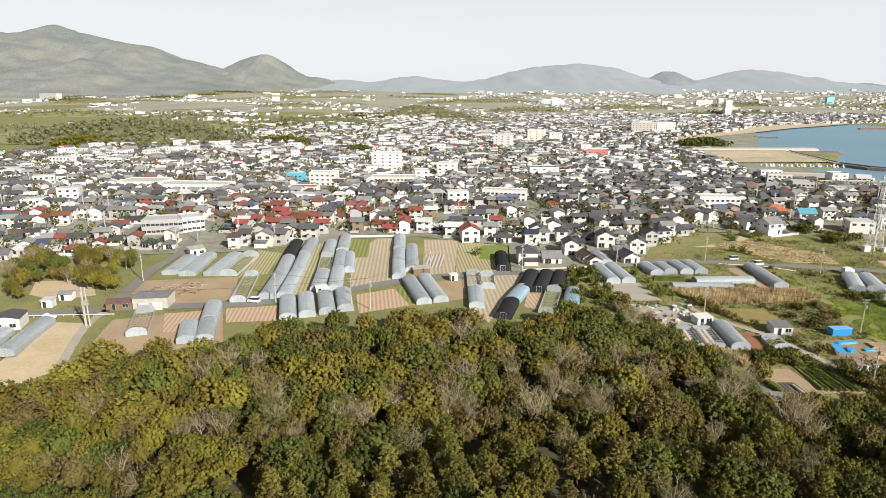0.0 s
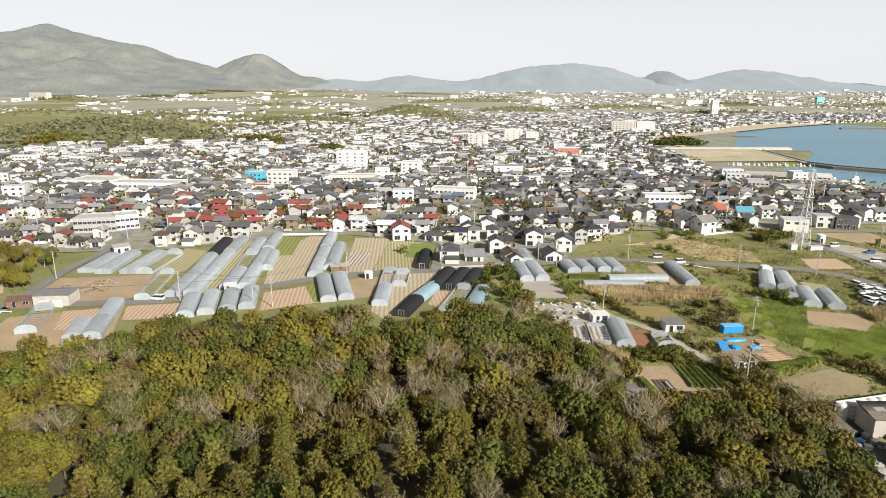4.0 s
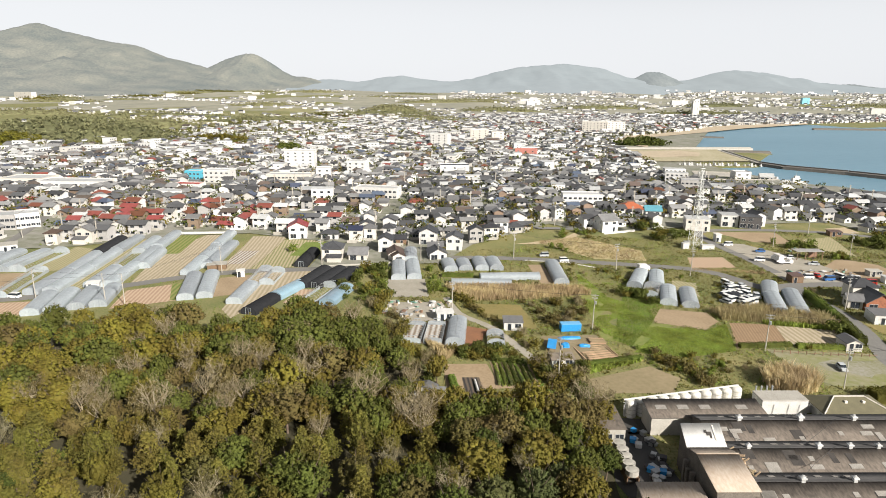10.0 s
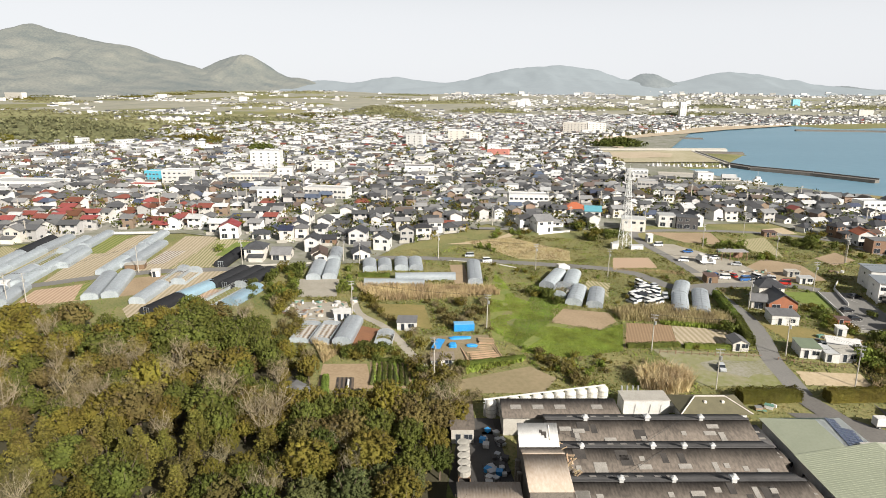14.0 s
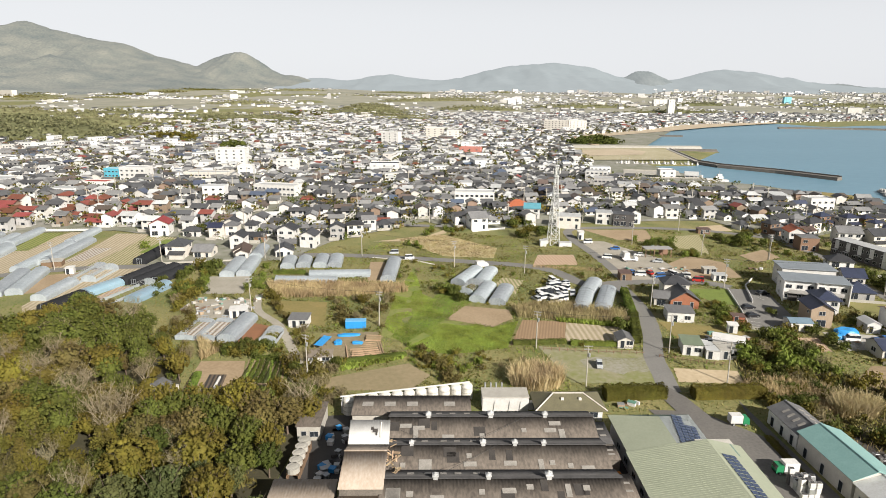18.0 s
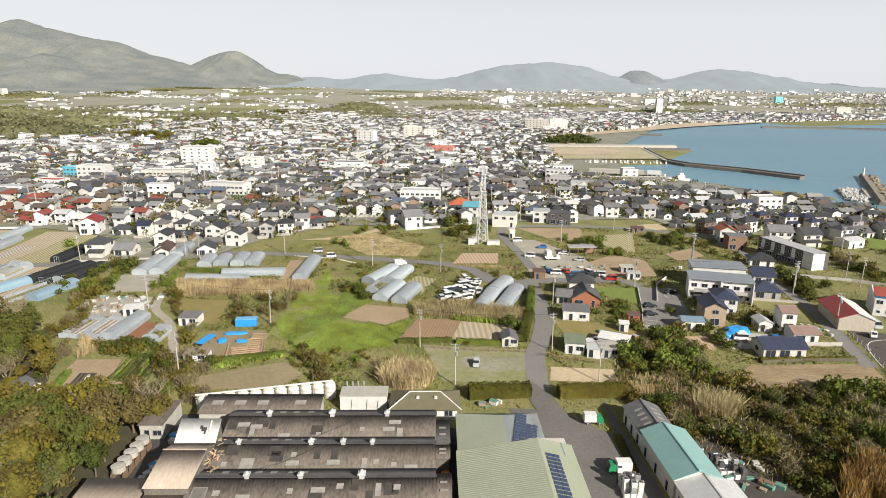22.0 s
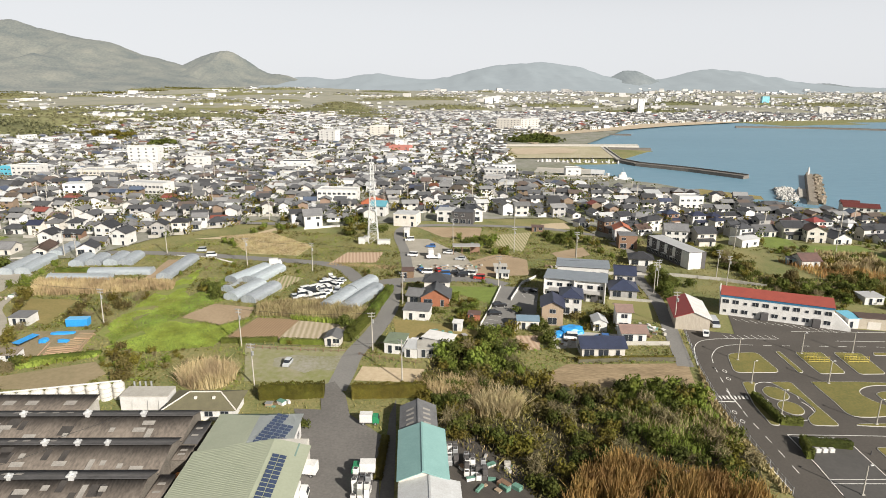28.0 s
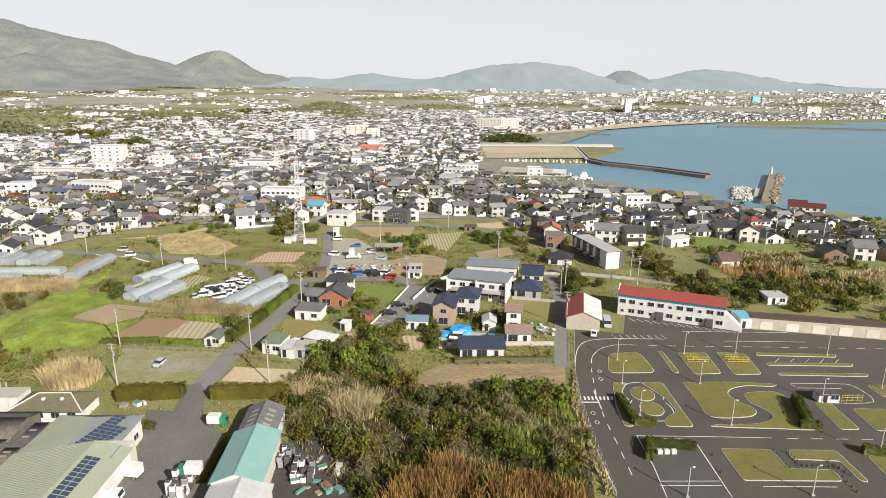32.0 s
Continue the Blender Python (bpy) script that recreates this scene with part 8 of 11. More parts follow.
for (x0, y0), (x1, y1), n in (((310.7, 598.4), (387.6, 594.1), 20), ((309, 472.4), (347.8, 467.5), 9), ((348.7, 504.3), (351.5, 491.5), 3), ((408.2, 402.1), (412.2, 397.9), 2)):
    for i in range(n):
        t = (i + rng.uniform(-0.2, 0.2)) / max(1, n - 1)
        x, y, r, s = x0 + (x1 - x0) * t, y0 + (y1 - y0) * t, rng.uniform(60, 120), rng.uniform(0.8, 1.5)
        if boat0 is None:
            boat0 = thing("boat", x, y, r, "small white fishing boat moored in the harbour", "boat", "moored boats", z=SEA)
            bm = bmesh.new()
            prof = [(-3.6, 0.9), (-3.6, 1.0), (1.2, 1.05), (3.0, 0.7), (4.2, 0.02)]
            vs = [[bm.verts.new((px_, s_ * w_, z_)) for px_, w_ in prof] for z_, s_ in ((1.0, 1), (1.0, -1))]
            ks = [bm.verts.new((px_, 0, -0.4 if px_ < 3 else 0.3)) for px_, w_ in prof]
            for q in range(4):
                bm.faces.new((vs[0][q], vs[0][q + 1], ks[q + 1], ks[q])), bm.faces.new((vs[1][q + 1], vs[1][q], ks[q], ks[q + 1])), bm.faces.new((vs[0][q + 1], vs[0][q], vs[1][q], vs[1][q + 1]))
            bm.faces.new((vs[0][0], ks[0], vs[1][0]))
            part("hull", bm, WHITE, boat0)
            part("wheelhouse", boxes((-2.2, -0.2, -0.6, 0.6, 1.0, 2.6), bevel=0.1), WHITE, boat0)
            part("mast", tube(bmesh.new(), (-0.4, 0, 2.6), (-0.4, 0, 5.2), 0.05, sides=5), STEEL, boat0)
        else:
            copy_thing(boat0, pose(x, y, SEA, 0, 0, r) @ Matrix.Scale(s, 4))

# ---- the town ----
TOWN = [(-560, 262), (-178.1, 236.3), (-130, 249.4), (-83.7, 254.4), (-42.6, 273.3), (-11.6, 278.2), (29.1, 263.1), (34.3, 254.4), (64.7, 244.5), (76.6, 229.8),
        (89.6, 256.2), (130.7, 296.4), (143.5, 277.3), (170.2, 281.7), (204.1, 291), (272.1, 301.7), (280, 276), (286.1, 258.1), (336.4, 292), (347.6, 264), (382.7, 268),
        (409.1, 264.6), (421.8, 222.2), (470, 262), (440, 330), (352, 440), (300, 500), (285, 640), (300, 820), (440, 1010), (640, 1250), (1250, 1480), (1900, 1700), (-200, 1750), (-330, 1150), (-330, 900), (-420, 640), (-560, 520)]
REDS = [(-94.9, 274.2), (-11.7, 280.4), (-7.5, 334.1), (-110.2, 340.9)]
TAKEN = [(o.location.x, o.location.y, {"apartment_building": 17, "house": 5.5, "school_building": 25}.get(o.name.split(".")[0], 7)) for o in scene.objects if o.parent is None and o.type == "EMPTY" and o.location.y > 200]
CELLS = {}
for q in TAKEN:
    CELLS.setdefault((int(q[0] // 30), int(q[1] // 30)), []).append(q)


def free(x, y, r=6.0):
    i, j = int(x // 30), int(y // 30)
    return not any((x - q[0]) ** 2 + (y - q[1]) ** 2 < (r + q[2]) ** 2 for a in (-1, 0, 1) for b in (-1, 0, 1) for q in CELLS.get((i + a, j + b), ()))


class Heap:
    """Many small solids in one mesh."""
    def __init__(self):
        self.v, self.f, self.m = [], [], []

    def quad(self, pts, mi):
        n = len(self.v)
        self.v += pts
        self.f.append((n, n + 1, n + 2, n + 3))
        self.m.append(mi)

    def link(self, name, mats, label, category):
        ob = new(name, np_mesh(name, self.v, self.f, mats, self.m))
        return tagged(ob, label, category, "", "stuff")


TOWNMATS = [WHITE, CREAM, GREYWALL, BROWNWALL, BLACKTILE, GREYTILE, BROWNTILE, REDTILE, BLUETILE, LIGHTROOF, GLASS]
# tile tones are lightened, which puts aerial haze into the roof colours
TOWNSTUFF = [mat("town_" + n_, c, None, 0.15, r_, island=i_) for n_, c, r_, i_ in (
    ("white_wall", (0.70, 0.695, 0.68), 0.8, 0.12), ("cream_wall", (0.60, 0.58, 0.545), 0.8, 0.12), ("grey_wall", (0.42, 0.41, 0.40), 0.8, 0.15), ("brown_wall", (0.25, 0.18, 0.13), 0.85, 0.2),
    ("black_tile", (0.085, 0.086, 0.09), 0.5, 0.4), ("grey_tile", (0.21, 0.21, 0.21), 0.55, 0.35), ("brown_tile", (0.125, 0.098, 0.082), 0.55, 0.3), ("red_tile", (0.21, 0.068, 0.047), 0.6, 0.35), ("blue_tile", (0.09, 0.11, 0.16), 0.35, 0.3), ("metal_roof", (0.52, 0.53, 0.53), 0.5, 0.15), ("glass", (0.04, 0.045, 0.055), 0.15, 0.2))]


def heap_house(hp, x, y, z, rot, w, d, h, rise, wm, rm, wins=True, flat=False, hip=0.0, lean=0.0):
    c, s = math.cos(rot), math.sin(rot)
    P_ = lambda a, b, e: (x + c * a - s * b, y + s * a + c * b, z + e)
    W, D, o = w / 2, d / 2, 0.8
    lo = -1.2
    if flat:
        hp.quad([P_(-W, -D, h), P_(W, -D, h), P_(W, D, h), P_(-W, D, h)], rm)
    for a, b, e, f in ((-W, -D, W, -D), (W, -D, W, D), (W, D, -W, D), (-W, D, -W, -D)):
        hp.quad([P_(a, b, lo), P_(e, f, lo), P_(e, f, h), P_(a, b, h)], wm)
    if not flat:
        k = rise / D * o
        for s_ in (-1, 1):
            r = W + o - hip
            hp.quad([P_(-W - o, s_ * (D + o), h - k), P_(W + o, s_ * (D + o), h - k), P_(r, 0, h + rise), P_(-r, 0, h + rise)][::s_], rm)
            if hip:
                hp.quad([P_(s_ * (W + o), -D - o, h - k), P_(s_ * (W + o), D + o, h - k), P_(s_ * r, 0.01, h + rise), P_(s_ * r, -0.01, h + rise)], rm)
            else:
                hp.quad([P_(s_ * W, -D, h), P_(s_ * W, D, h), P_(s_ * W, 0.01, h + rise - 0.1), P_(s_ * W, -0.01, h + rise - 0.1)], wm)
        if lean:
            e, f = -D - lean, W * 0.8
            hp.quad([P_(-f - 0.4, e - 0.5, 2.2), P_(f + 0.4, e - 0.5, 2.2), P_(f + 0.4, -D, 3.1), P_(-f - 0.4, -D, 3.1)], rm)
            for q in ([P_(-f, e, lo), P_(f, e, lo), P_(f, e, 2.35), P_(-f, e, 2.35)], [P_(-f, e, lo), P_(-f, -D, lo), P_(-f, -D, 2.9), P_(-f, e, 2.35)], [P_(f, e, lo), P_(f, -D, lo), P_(f, -D, 2.9), P_(f, e, 2.35)]):
                hp.quad(q, wm)
        hp.quad([P_(-W - o, -(D + o), h - k), P_(W + o, -(D + o), h - k), P_(W + o, -(D + o), h - k - 0.22), P_(-W - o, -(D + o), h - k - 0.22)], rm)
    if wins:
        for f in range(max(1, int(h / 2.8))):
            n = max(1, int(w / 3.2))
            for i in range(n):
                a = -W + w * (i + 0.5) / n
                zb = 1.0 + f * 2.8
                hp.quad([P_(a - 0.8, -D - 0.04, zb), P_(a + 0.8, -D - 0.04, zb), P_(a + 0.8, -D - 0.04, zb + 1.1), P_(a - 0.8, -D - 0.04, zb + 1.1)], 10)
            if f == 0 or w > 14:
                for s_ in (-1, 1):
                    hp.quad([P_(s_ * (W + 0.04), -0.7, zb), P_(s_ * (W + 0.04), 0.7, zb), P_(s_ * (W + 0.04), 0.7, zb + 1.0), P_(s_ * (W + 0.04), -0.7, zb + 1.0)], 10)


rt = random.Random(21)
near_houses, heaps, PLOTS = [], [Heap(), Heap(), Heap()], []
GAPS, TREESPOTS = [], []
for row in range(196):
    for col in range(-88, 256):
        dist = 14.0
        u, vv = col * 7.6 + (row % 2) * 4, 215 + row * 8.3
        if vv > 1700:
            continue
        if col % 6 == 0 and rt.random() < 0.7:
            continue
        if row % 3 == 0:
            vv += 2.4
        a = 0.05 * math.sin(row * 0.05)
        bend = Vector((u / 140, vv / 150, 2.5))  # lanes that wander
        x = u + 0.06 * (vv - 300) + rt.uniform(-1.5, 1.5) + 16 * noise.noise(bend)
        y = vv + rt.uniform(-2.0, 2.0) + 7 * math.sin(u / 130) + 16 * noise.noise(bend + Vector((9, 0, 4)))
        if not inside(x, y, TOWN) or not free(x, y, 3.4):
            continue
        dens = (0.93 if y < 420 else 0.9) - 0.35 * max(0, noise.noise(Vector((x / 120, y / 120, 5)))) - (0.0 if y < 900 else 0.18)
        if y > 700 and x < -100:
            dens -= 0.35
        if rt.random() > dens:
            TREESPOTS.append((x, y))
            continue
        if 300 < y and (x > 0 and shore(x, y) < 12):
            continue
        rot = math.degrees(a) + 38 * noise.noise(Vector((x / 170, y / 170, 1))) + rt.choice((0, 0, 90)) + rt.uniform(-6, 6)
        w, d = rt.uniform(4.6, 7.6), rt.uniform(4.2, 5.7)
        fl = 2 if rt.random() < 0.45 else 1
        # farther off, more white walls and pale roofs stand in for haze
        wi = rt.choices(range(4), (0.3, 0.3, 0.26, 0.14) if y < 400 else (0.5, 0.28, 0.17, 0.05))[0]
        red = 0.62 if inside(x, y, REDS) else (0.2 if x < -20 and y < 330 else 0.018)
        ri = 7 if rt.random() < red else rt.choices((4, 5, 6, 8, 9), (0.62, 0.19, 0.1, 0.04, 0.05) if x > 250 and y < 360 else (0.42, 0.33, 0.09, 0.04, 0.12) if y < 480 else (0.27, 0.36, 0.07, 0.04, 0.26))[0]
        if rt.random() < (0.7 if y < 700 else 0.4):
            TREESPOTS.append((x + rt.choice((-5, 5)), y + rt.uniform(-5, 0)))
        if y < 520:
            PLOTS.append((x, y, rot if abs(rot) < 45 else rot - 90, w, d))
        if y < 322 or (x > 200 and y < 345):
            near_houses.append((y - 0.1 * x, x, y, rot, w, d, fl, wi, ri))
        else:
            z = gz(x, y)
            if x > 0:
                z = min(z, SEA + 0.35 + max(0, shore(x, y)) * 0.16)
            hp = heaps[0 if y < 480 else 1 if y < 850 else 2]
            if rt.random() < (0.012 if y < 600 else 0.035):
                heap_house(hp, x, y, z, math.radians(rot), rt.uniform(11, 20), 9, rt.choice((6, 6, 9)), 0, rt.choice((0, 0, 1)), 9, True, True)
            else:
                heap_house(hp, x, y, z, math.radians(rot), w, d, 2.8 * fl, d / 2 * rt.uniform(0.4, 0.6), wi, ri, y < 700, False, d * 0.42 if rt.random() < 0.45 else 0.0, rt.uniform(1.4, 2.6) if y < 620 and rt.random() < 0.5 else 0.0)
WALLS, TILES = (WHITE, CREAM, GREYWALL, BROWNWALL), {4: BLACKTILE, 5: GREYTILE, 6: BROWNTILE, 7: REDTILE, 8: BLUETILE, 9: LIGHTROOF}
WN, TN = ("white", "cream", "grey", "brown"), {4: "black tiled", 5: "grey tiled", 6: "brown tiled", 7: "red tiled", 8: "dark blue tiled", 9: "pale metal"}
near_houses.sort()
for k, (_, x, y, rot, w, d, fl, wi, ri) in enumerate(near_houses):
    if k < 130:
        style = rt.choice(("gable", "hip", "hip"))
        along = "x" if rt.random() < 0.65 else "y"
        house(x, y, rot if abs(rot) < 45 else rot - 90, w, d, fl, style, WALLS[wi], TILES[ri], "%s %s house with a %s %s roof" % (WN[wi], "two-storey" if fl == 2 else "low", TN[ri], "hipped" if style == "hip" else "gable"), rt.random() < 0.55, along)
    else:
        heap_house(heaps[0], x, y, gz(x, y), math.radians(rot), w, d, 2.8 * fl, d / 2 * 0.45, wi, ri)
for hp, lab in zip(heaps, ("close-packed tiled houses in the middle of the town", "dense houses and flats farther off in the town", "far houses of the town towards the bay")):
    hp.link("town_houses", TOWNSTUFF, lab, "houses")
yards, greens, gr = Heap(), [], []
for x, y, rot, w, d in PLOTS:
    c, s_ = math.cos(math.radians(rot)), math.sin(math.radians(rot))
    spot = lambda a, b, e: (x + c * a - s_ * b, y + s_ * a + c * b, gz(x, y) + 0.25 + e)

    def solid(x0, x1, y0, y1, z0, z1, mi):
        p = [spot(a, b, e) for e in (z0, z1) for a, b in ((x0, y0), (x1, y0), (x1, y1), (x0, y1))]
        for f in ((4, 5, 6, 7), (0, 1, 5, 4), (1, 2, 6, 5), (2, 3, 7, 6), (3, 0, 4, 7)):
            yards.quad([p[q] for q in f], mi)
    if rt.random() < 0.55:
        solid(-w / 2 - 0.6, w / 2 * rt.uniform(0.2, 1), -d / 2 - 2.6, -d / 2 - 2.45, 0, rt.uniform(0.9, 1.5), rt.choice((0, 0, 1)))
    if rt.random() < 0.45:
        e = rt.choice((-1, 1)) * (w / 2 + 0.9)
        solid(e - 0.08, e + 0.08, -d / 2 - 2.5, d / 2, 0, rt.uniform(0.9, 1.4), rt.choice((0, 0, 1)))
    if rt.random() < 0.3:
        e, k = rt.uniform(-w / 2, w / 2 - 1.5), rt.choice((1, 1, 2, 3))
        solid(e, e + 1.5, -d / 2 - 2.2, -d / 2 + 1.2, 0.25, 0.85, k), solid(e + 0.1, e + 1.4, -d / 2 - 1.4, -d / 2 + 1.0, 0.85, 1.4, 3), solid(e + 0.15, e + 1.35, -d / 2 - 1.2, -d / 2 + 0.9, 1.4, 1.46, k)
    for q in range(rt.choice((1, 2, 3))):
        a_, r_ = rt.uniform(-w / 2 - 1.5, w / 2 + 1.5), rt.uniform(0.6, 1.4)
        greens.append(spot(a_, -d / 2 - rt.uniform(1.0, 2.6), r_ * 0.7)), gr.append(r_)
yards.link("town_yards", [CONCRETE, WHITE, GREYWALL, DARKWALL], "block walls and parked cars in the yards of the town", "yards")
poles = Heap()
for i in range(190):
    x, y = rt.uniform(-330, 420), 235 + 420 * rt.random() ** 1.5
    if inside(x, y, TOWN) and free(x, y, 2) and not (x > 0 and shore(x, y) < 15):
        z, h_ = gz(x, y), rt.uniform(9, 12)
        for k in range(4):
            p0, p1 = ((-0.16, -0.16), (0.16, -0.16), (0.16, 0.16), (-0.16, 0.16))[k], ((0.16, -0.16), (0.16, 0.16), (-0.16, 0.16), (-0.16, -0.16))[k]
            poles.quad([(x + p0[0], y + p0[1], z), (x + p1[0], y + p1[1], z), (x + p1[0], y + p1[1], z + h_), (x + p0[0], y + p0[1], z + h_)], 0)
        for zz in (h_ - 0.6, h_ - 1.5):
            poles.quad([(x - 0.9, y - 0.2, z + zz), (x + 0.9, y - 0.2, z + zz), (x + 0.9, y - 0.2, z + zz + 0.16), (x - 0.9, y - 0.2, z + zz + 0.16)], 0)
poles.link("town_poles", [POLEMAT], "utility poles among the town's houses", "utility poles")
# scattered houses and works beyond the fields and along the far bay
hp = Heap()
for i in range(9000):
    x, y = rt.uniform(-1700, 3400), 1500 + 2700 * rt.random() ** 0.8
    if noise.noise(Vector((x / 330, y / 420, 8))) < -0.12:
        continue
    if (x > 300 and y < 1500 + (x - 300) * 0.3) or (x < 0.12 * y - 260 and noise.noise(Vector((x / 150, y / 260, 3))) < 0.22):
        continue
    big = rt.random() < 0.05
    heap_house(hp, x, y, gz(x, y), rt.uniform(-0.4, 0.4), rt.uniform(14, 40) if big else rt.uniform(7, 12), 10 if big else 7.5, rt.choice((7, 9, 12, 18)) if big else rt.choice((3, 5.5)), 2.0, rt.choice((0, 1, 1, 2)), rt.choice((4, 5, 5, 9)), False, big)
for i in range(230):
    x, y = rt.uniform(-700, -150), rt.uniform(620, 1600)
    if noise.noise(Vector((x / 160, y / 160, 2))) > 0.05:
        heap_house(hp, x, y, gz(x, y), rt.uniform(-0.4, 0.4), rt.uniform(8, 16), 9, 5, 2.2, rt.choice((0, 0, 1)), rt.choice((4, 5, 6, 9)), True)
for i in range(38):
    cy_ = rt.uniform(1250, 3300)
    cx_ = rt.uniform(-0.62 * cy_, 0.14 * cy_ - 150)
    for k in range(rt.randint(5, 20)):
        x, y = cx_ + rt.gauss(0, 55), cy_ + rt.gauss(0, 22)
        heap_house(hp, x, y, gz(x, y) + 0.5, rt.uniform(-0.6, 0.6), rt.uniform(8, 15), 8, rt.choice((3.5, 5.5, 6)), 2.2, rt.choice((0, 0, 1)), rt.choice((4, 5, 5, 9)), False)
hp.link("far_buildings", TOWNSTUFF, "scattered pale buildings on the far plain", "buildings")

# ---- trees, shrubs, hedges, reeds ----
rs = np.random.RandomState(3)


def foliage(name, c1, c2, var=0.12, rough=0.75):
    m = mat(name, c1, c2, 0.6, rough, island=var, rand=0.2, fine=3, spec=0.2)
    n, l = m.node_tree.nodes, m.node_tree.links
    b = n["Principled BSDF"]
    where, patchy, tint = n.new("ShaderNodeNewGeometry"), n.new("ShaderNodeTexNoise"), n.new("ShaderNodeHueSaturation")  # leaves turn in patches a few metres wide
    patchy.inputs["Scale"].default_value, patchy.inputs["Detail"].default_value = 0.17, 2
    l.new(where.outputs["Position"], patchy.inputs["Vector"])
    for socket, lo, hi in (("Hue", 0.489, 0.511), ("Value", 0.7, 1.3)):
        k = n.new("ShaderNodeMapRange")
        k.inputs[1].default_value, k.inputs[2].default_value, k.inputs[3].default_value, k.inputs[4].default_value = 0.3, 0.7, lo, hi
        l.new(patchy.outputs["Fac"], k.inputs[0]), l.new(k.outputs[0], tint.inputs[socket])
    l.new(b.inputs["Base Color"].links[0].from_socket, tint.inputs["Color"]), l.new(tint.outputs[0], b.inputs["Base Color"])
    thin, both = n.new("ShaderNodeBsdfTranslucent"), n.new("ShaderNodeMixShader")  # light passes through thin leaves
    l.new(b.inputs["Base Color"].links[0].from_socket, thin.inputs["Color"])
    both.inputs[0].default_value = 0.2
    l.new(b.outputs[0], both.inputs[1]), l.new(thin.outputs[0], both.inputs[2]), l.new(both.outputs[0], n["Material Output"].inputs[0])
    return m


LEAF = {
    "green": foliage("deep_green_leaves", (0.09, 0.106, 0.02), (0.054, 0.066, 0.014)),
    "olive": foliage("olive_leaves", (0.135, 0.118, 0.02), (0.086, 0.076, 0.014)),
    "yellow": foliage("yellow_green_leaves", (0.162, 0.147, 0.022), (0.112, 0.104, 0.017)),
    "brown": foliage("brown_autumn_leaves", (0.128, 0.108, 0.034), (0.087, 0.073, 0.024)),
    "pine": foliage("pine_needles", (0.158, 0.142, 0.03), (0.096, 0.089, 0.02)),
    "pale": foliage("grey_green_leaves", (0.105, 0.117, 0.04), (0.068, 0.08, 0.027)),
    "twig": foliage("dry_twigs", (0.228, 0.195, 0.105), (0.15, 0.128, 0.068)),
    "bright": foliage("bright_green_leaves", (0.14, 0.175, 0.031), (0.092, 0.122, 0.021)),
    "straw": foliage("straw_stalks", (0.43, 0.345, 0.195), (0.31, 0.24, 0.125)),
    "plume": foliage("pale_plume_grass", (0.52, 0.425, 0.255), (0.38, 0.30, 0.165)),
    "rust": foliage("rusty_reed", (0.43, 0.26, 0.1), (0.25, 0.142, 0.055)),
    "grass": foliage("grass_blades", (0.30, 0.25, 0.105), (0.185, 0.18, 0.06)),
    # distant leaves painted paler to stand in for aerial haze
    "hazy": foliage("haze_paled_leaves", (0.23, 0.222, 0.115), (0.165, 0.168, 0.085)),
    "weed": foliage("green_weeds", (0.205, 0.262, 0.05), (0.14, 0.195, 0.036)),
}


def leaf_quads(centers, radii, per, size, up=0.4, flat=0.85, slim=0.55, rise=0.0, aim=None, near=0.62, far=1.05, tilt=0.27):
    centers, radii = np.asarray(centers, float).reshape(-1, 3), np.asarray(radii, float).ravel()
    c, r = np.repeat(centers, per, 0), np.repeat(radii, per)
    n = len(c)
    d = rs.normal(size=(n, 3))
    d[:, 2] += up
    if aim is not None:
        d = d * 0.6 + np.repeat(aim, per, 0) * 0.8
    d /= np.linalg.norm(d, axis=1)[:, None]
    p = c + d * (r * rs.uniform(near, far, n))[:, None] * (1, 1, flat)
    nr = d + rs.normal(scale=tilt, size=(n, 3))
    nr /= np.linalg.norm(nr, axis=1)[:, None]
    t = np.cross(nr, rs.normal(size=(n, 3)))
    t[:, 2] += rise
    t /= np.linalg.norm(t, axis=1)[:, None] + 1e-6
    b = np.cross(nr, t)
    s = (size * rs.uniform(0.6, 1.35, n))[:, None]
    v = np.stack([p - t * s, p - b * s * slim, p + t * s, p + b * s * slim], 1).reshape(-1, 3)
    return v, np.arange(4 * n).reshape(-1, 4)


def blob(cx, cy, cz, rx, ry, rz, nu=10, nv=6):
    """A lumpy closed shell inside a crown."""
    v, f = [], []
    for j in range(nv + 1):
        th = math.pi * (0.04 + 0.92 * j / nv)
        for i in range(nu):
            ph = 2 * math.pi * i / nu
            k = rs.uniform(0.84, 1.06)
            v.append((cx + rx * k * math.sin(th) * math.cos(ph), cy + ry * k * math.sin(th) * math.sin(ph), cz + rz * k * math.cos(th)))
    for j in range(nv):
        for i in range(nu):
            f.append((j * nu + i, (j + 1) * nu + i, (j + 1) * nu + (i + 1) % nu, j * nu + (i + 1) % nu))
    return np.array(v), np.array(f)


def merged(*vf):
    vs, fs, n = [], [], 0
    for v, f in vf:
        vs.append(np.asarray(v, float)), fs.append(np.asarray(f) + n)
        n += len(v)
    return np.concatenate(vs), np.concatenate(fs)


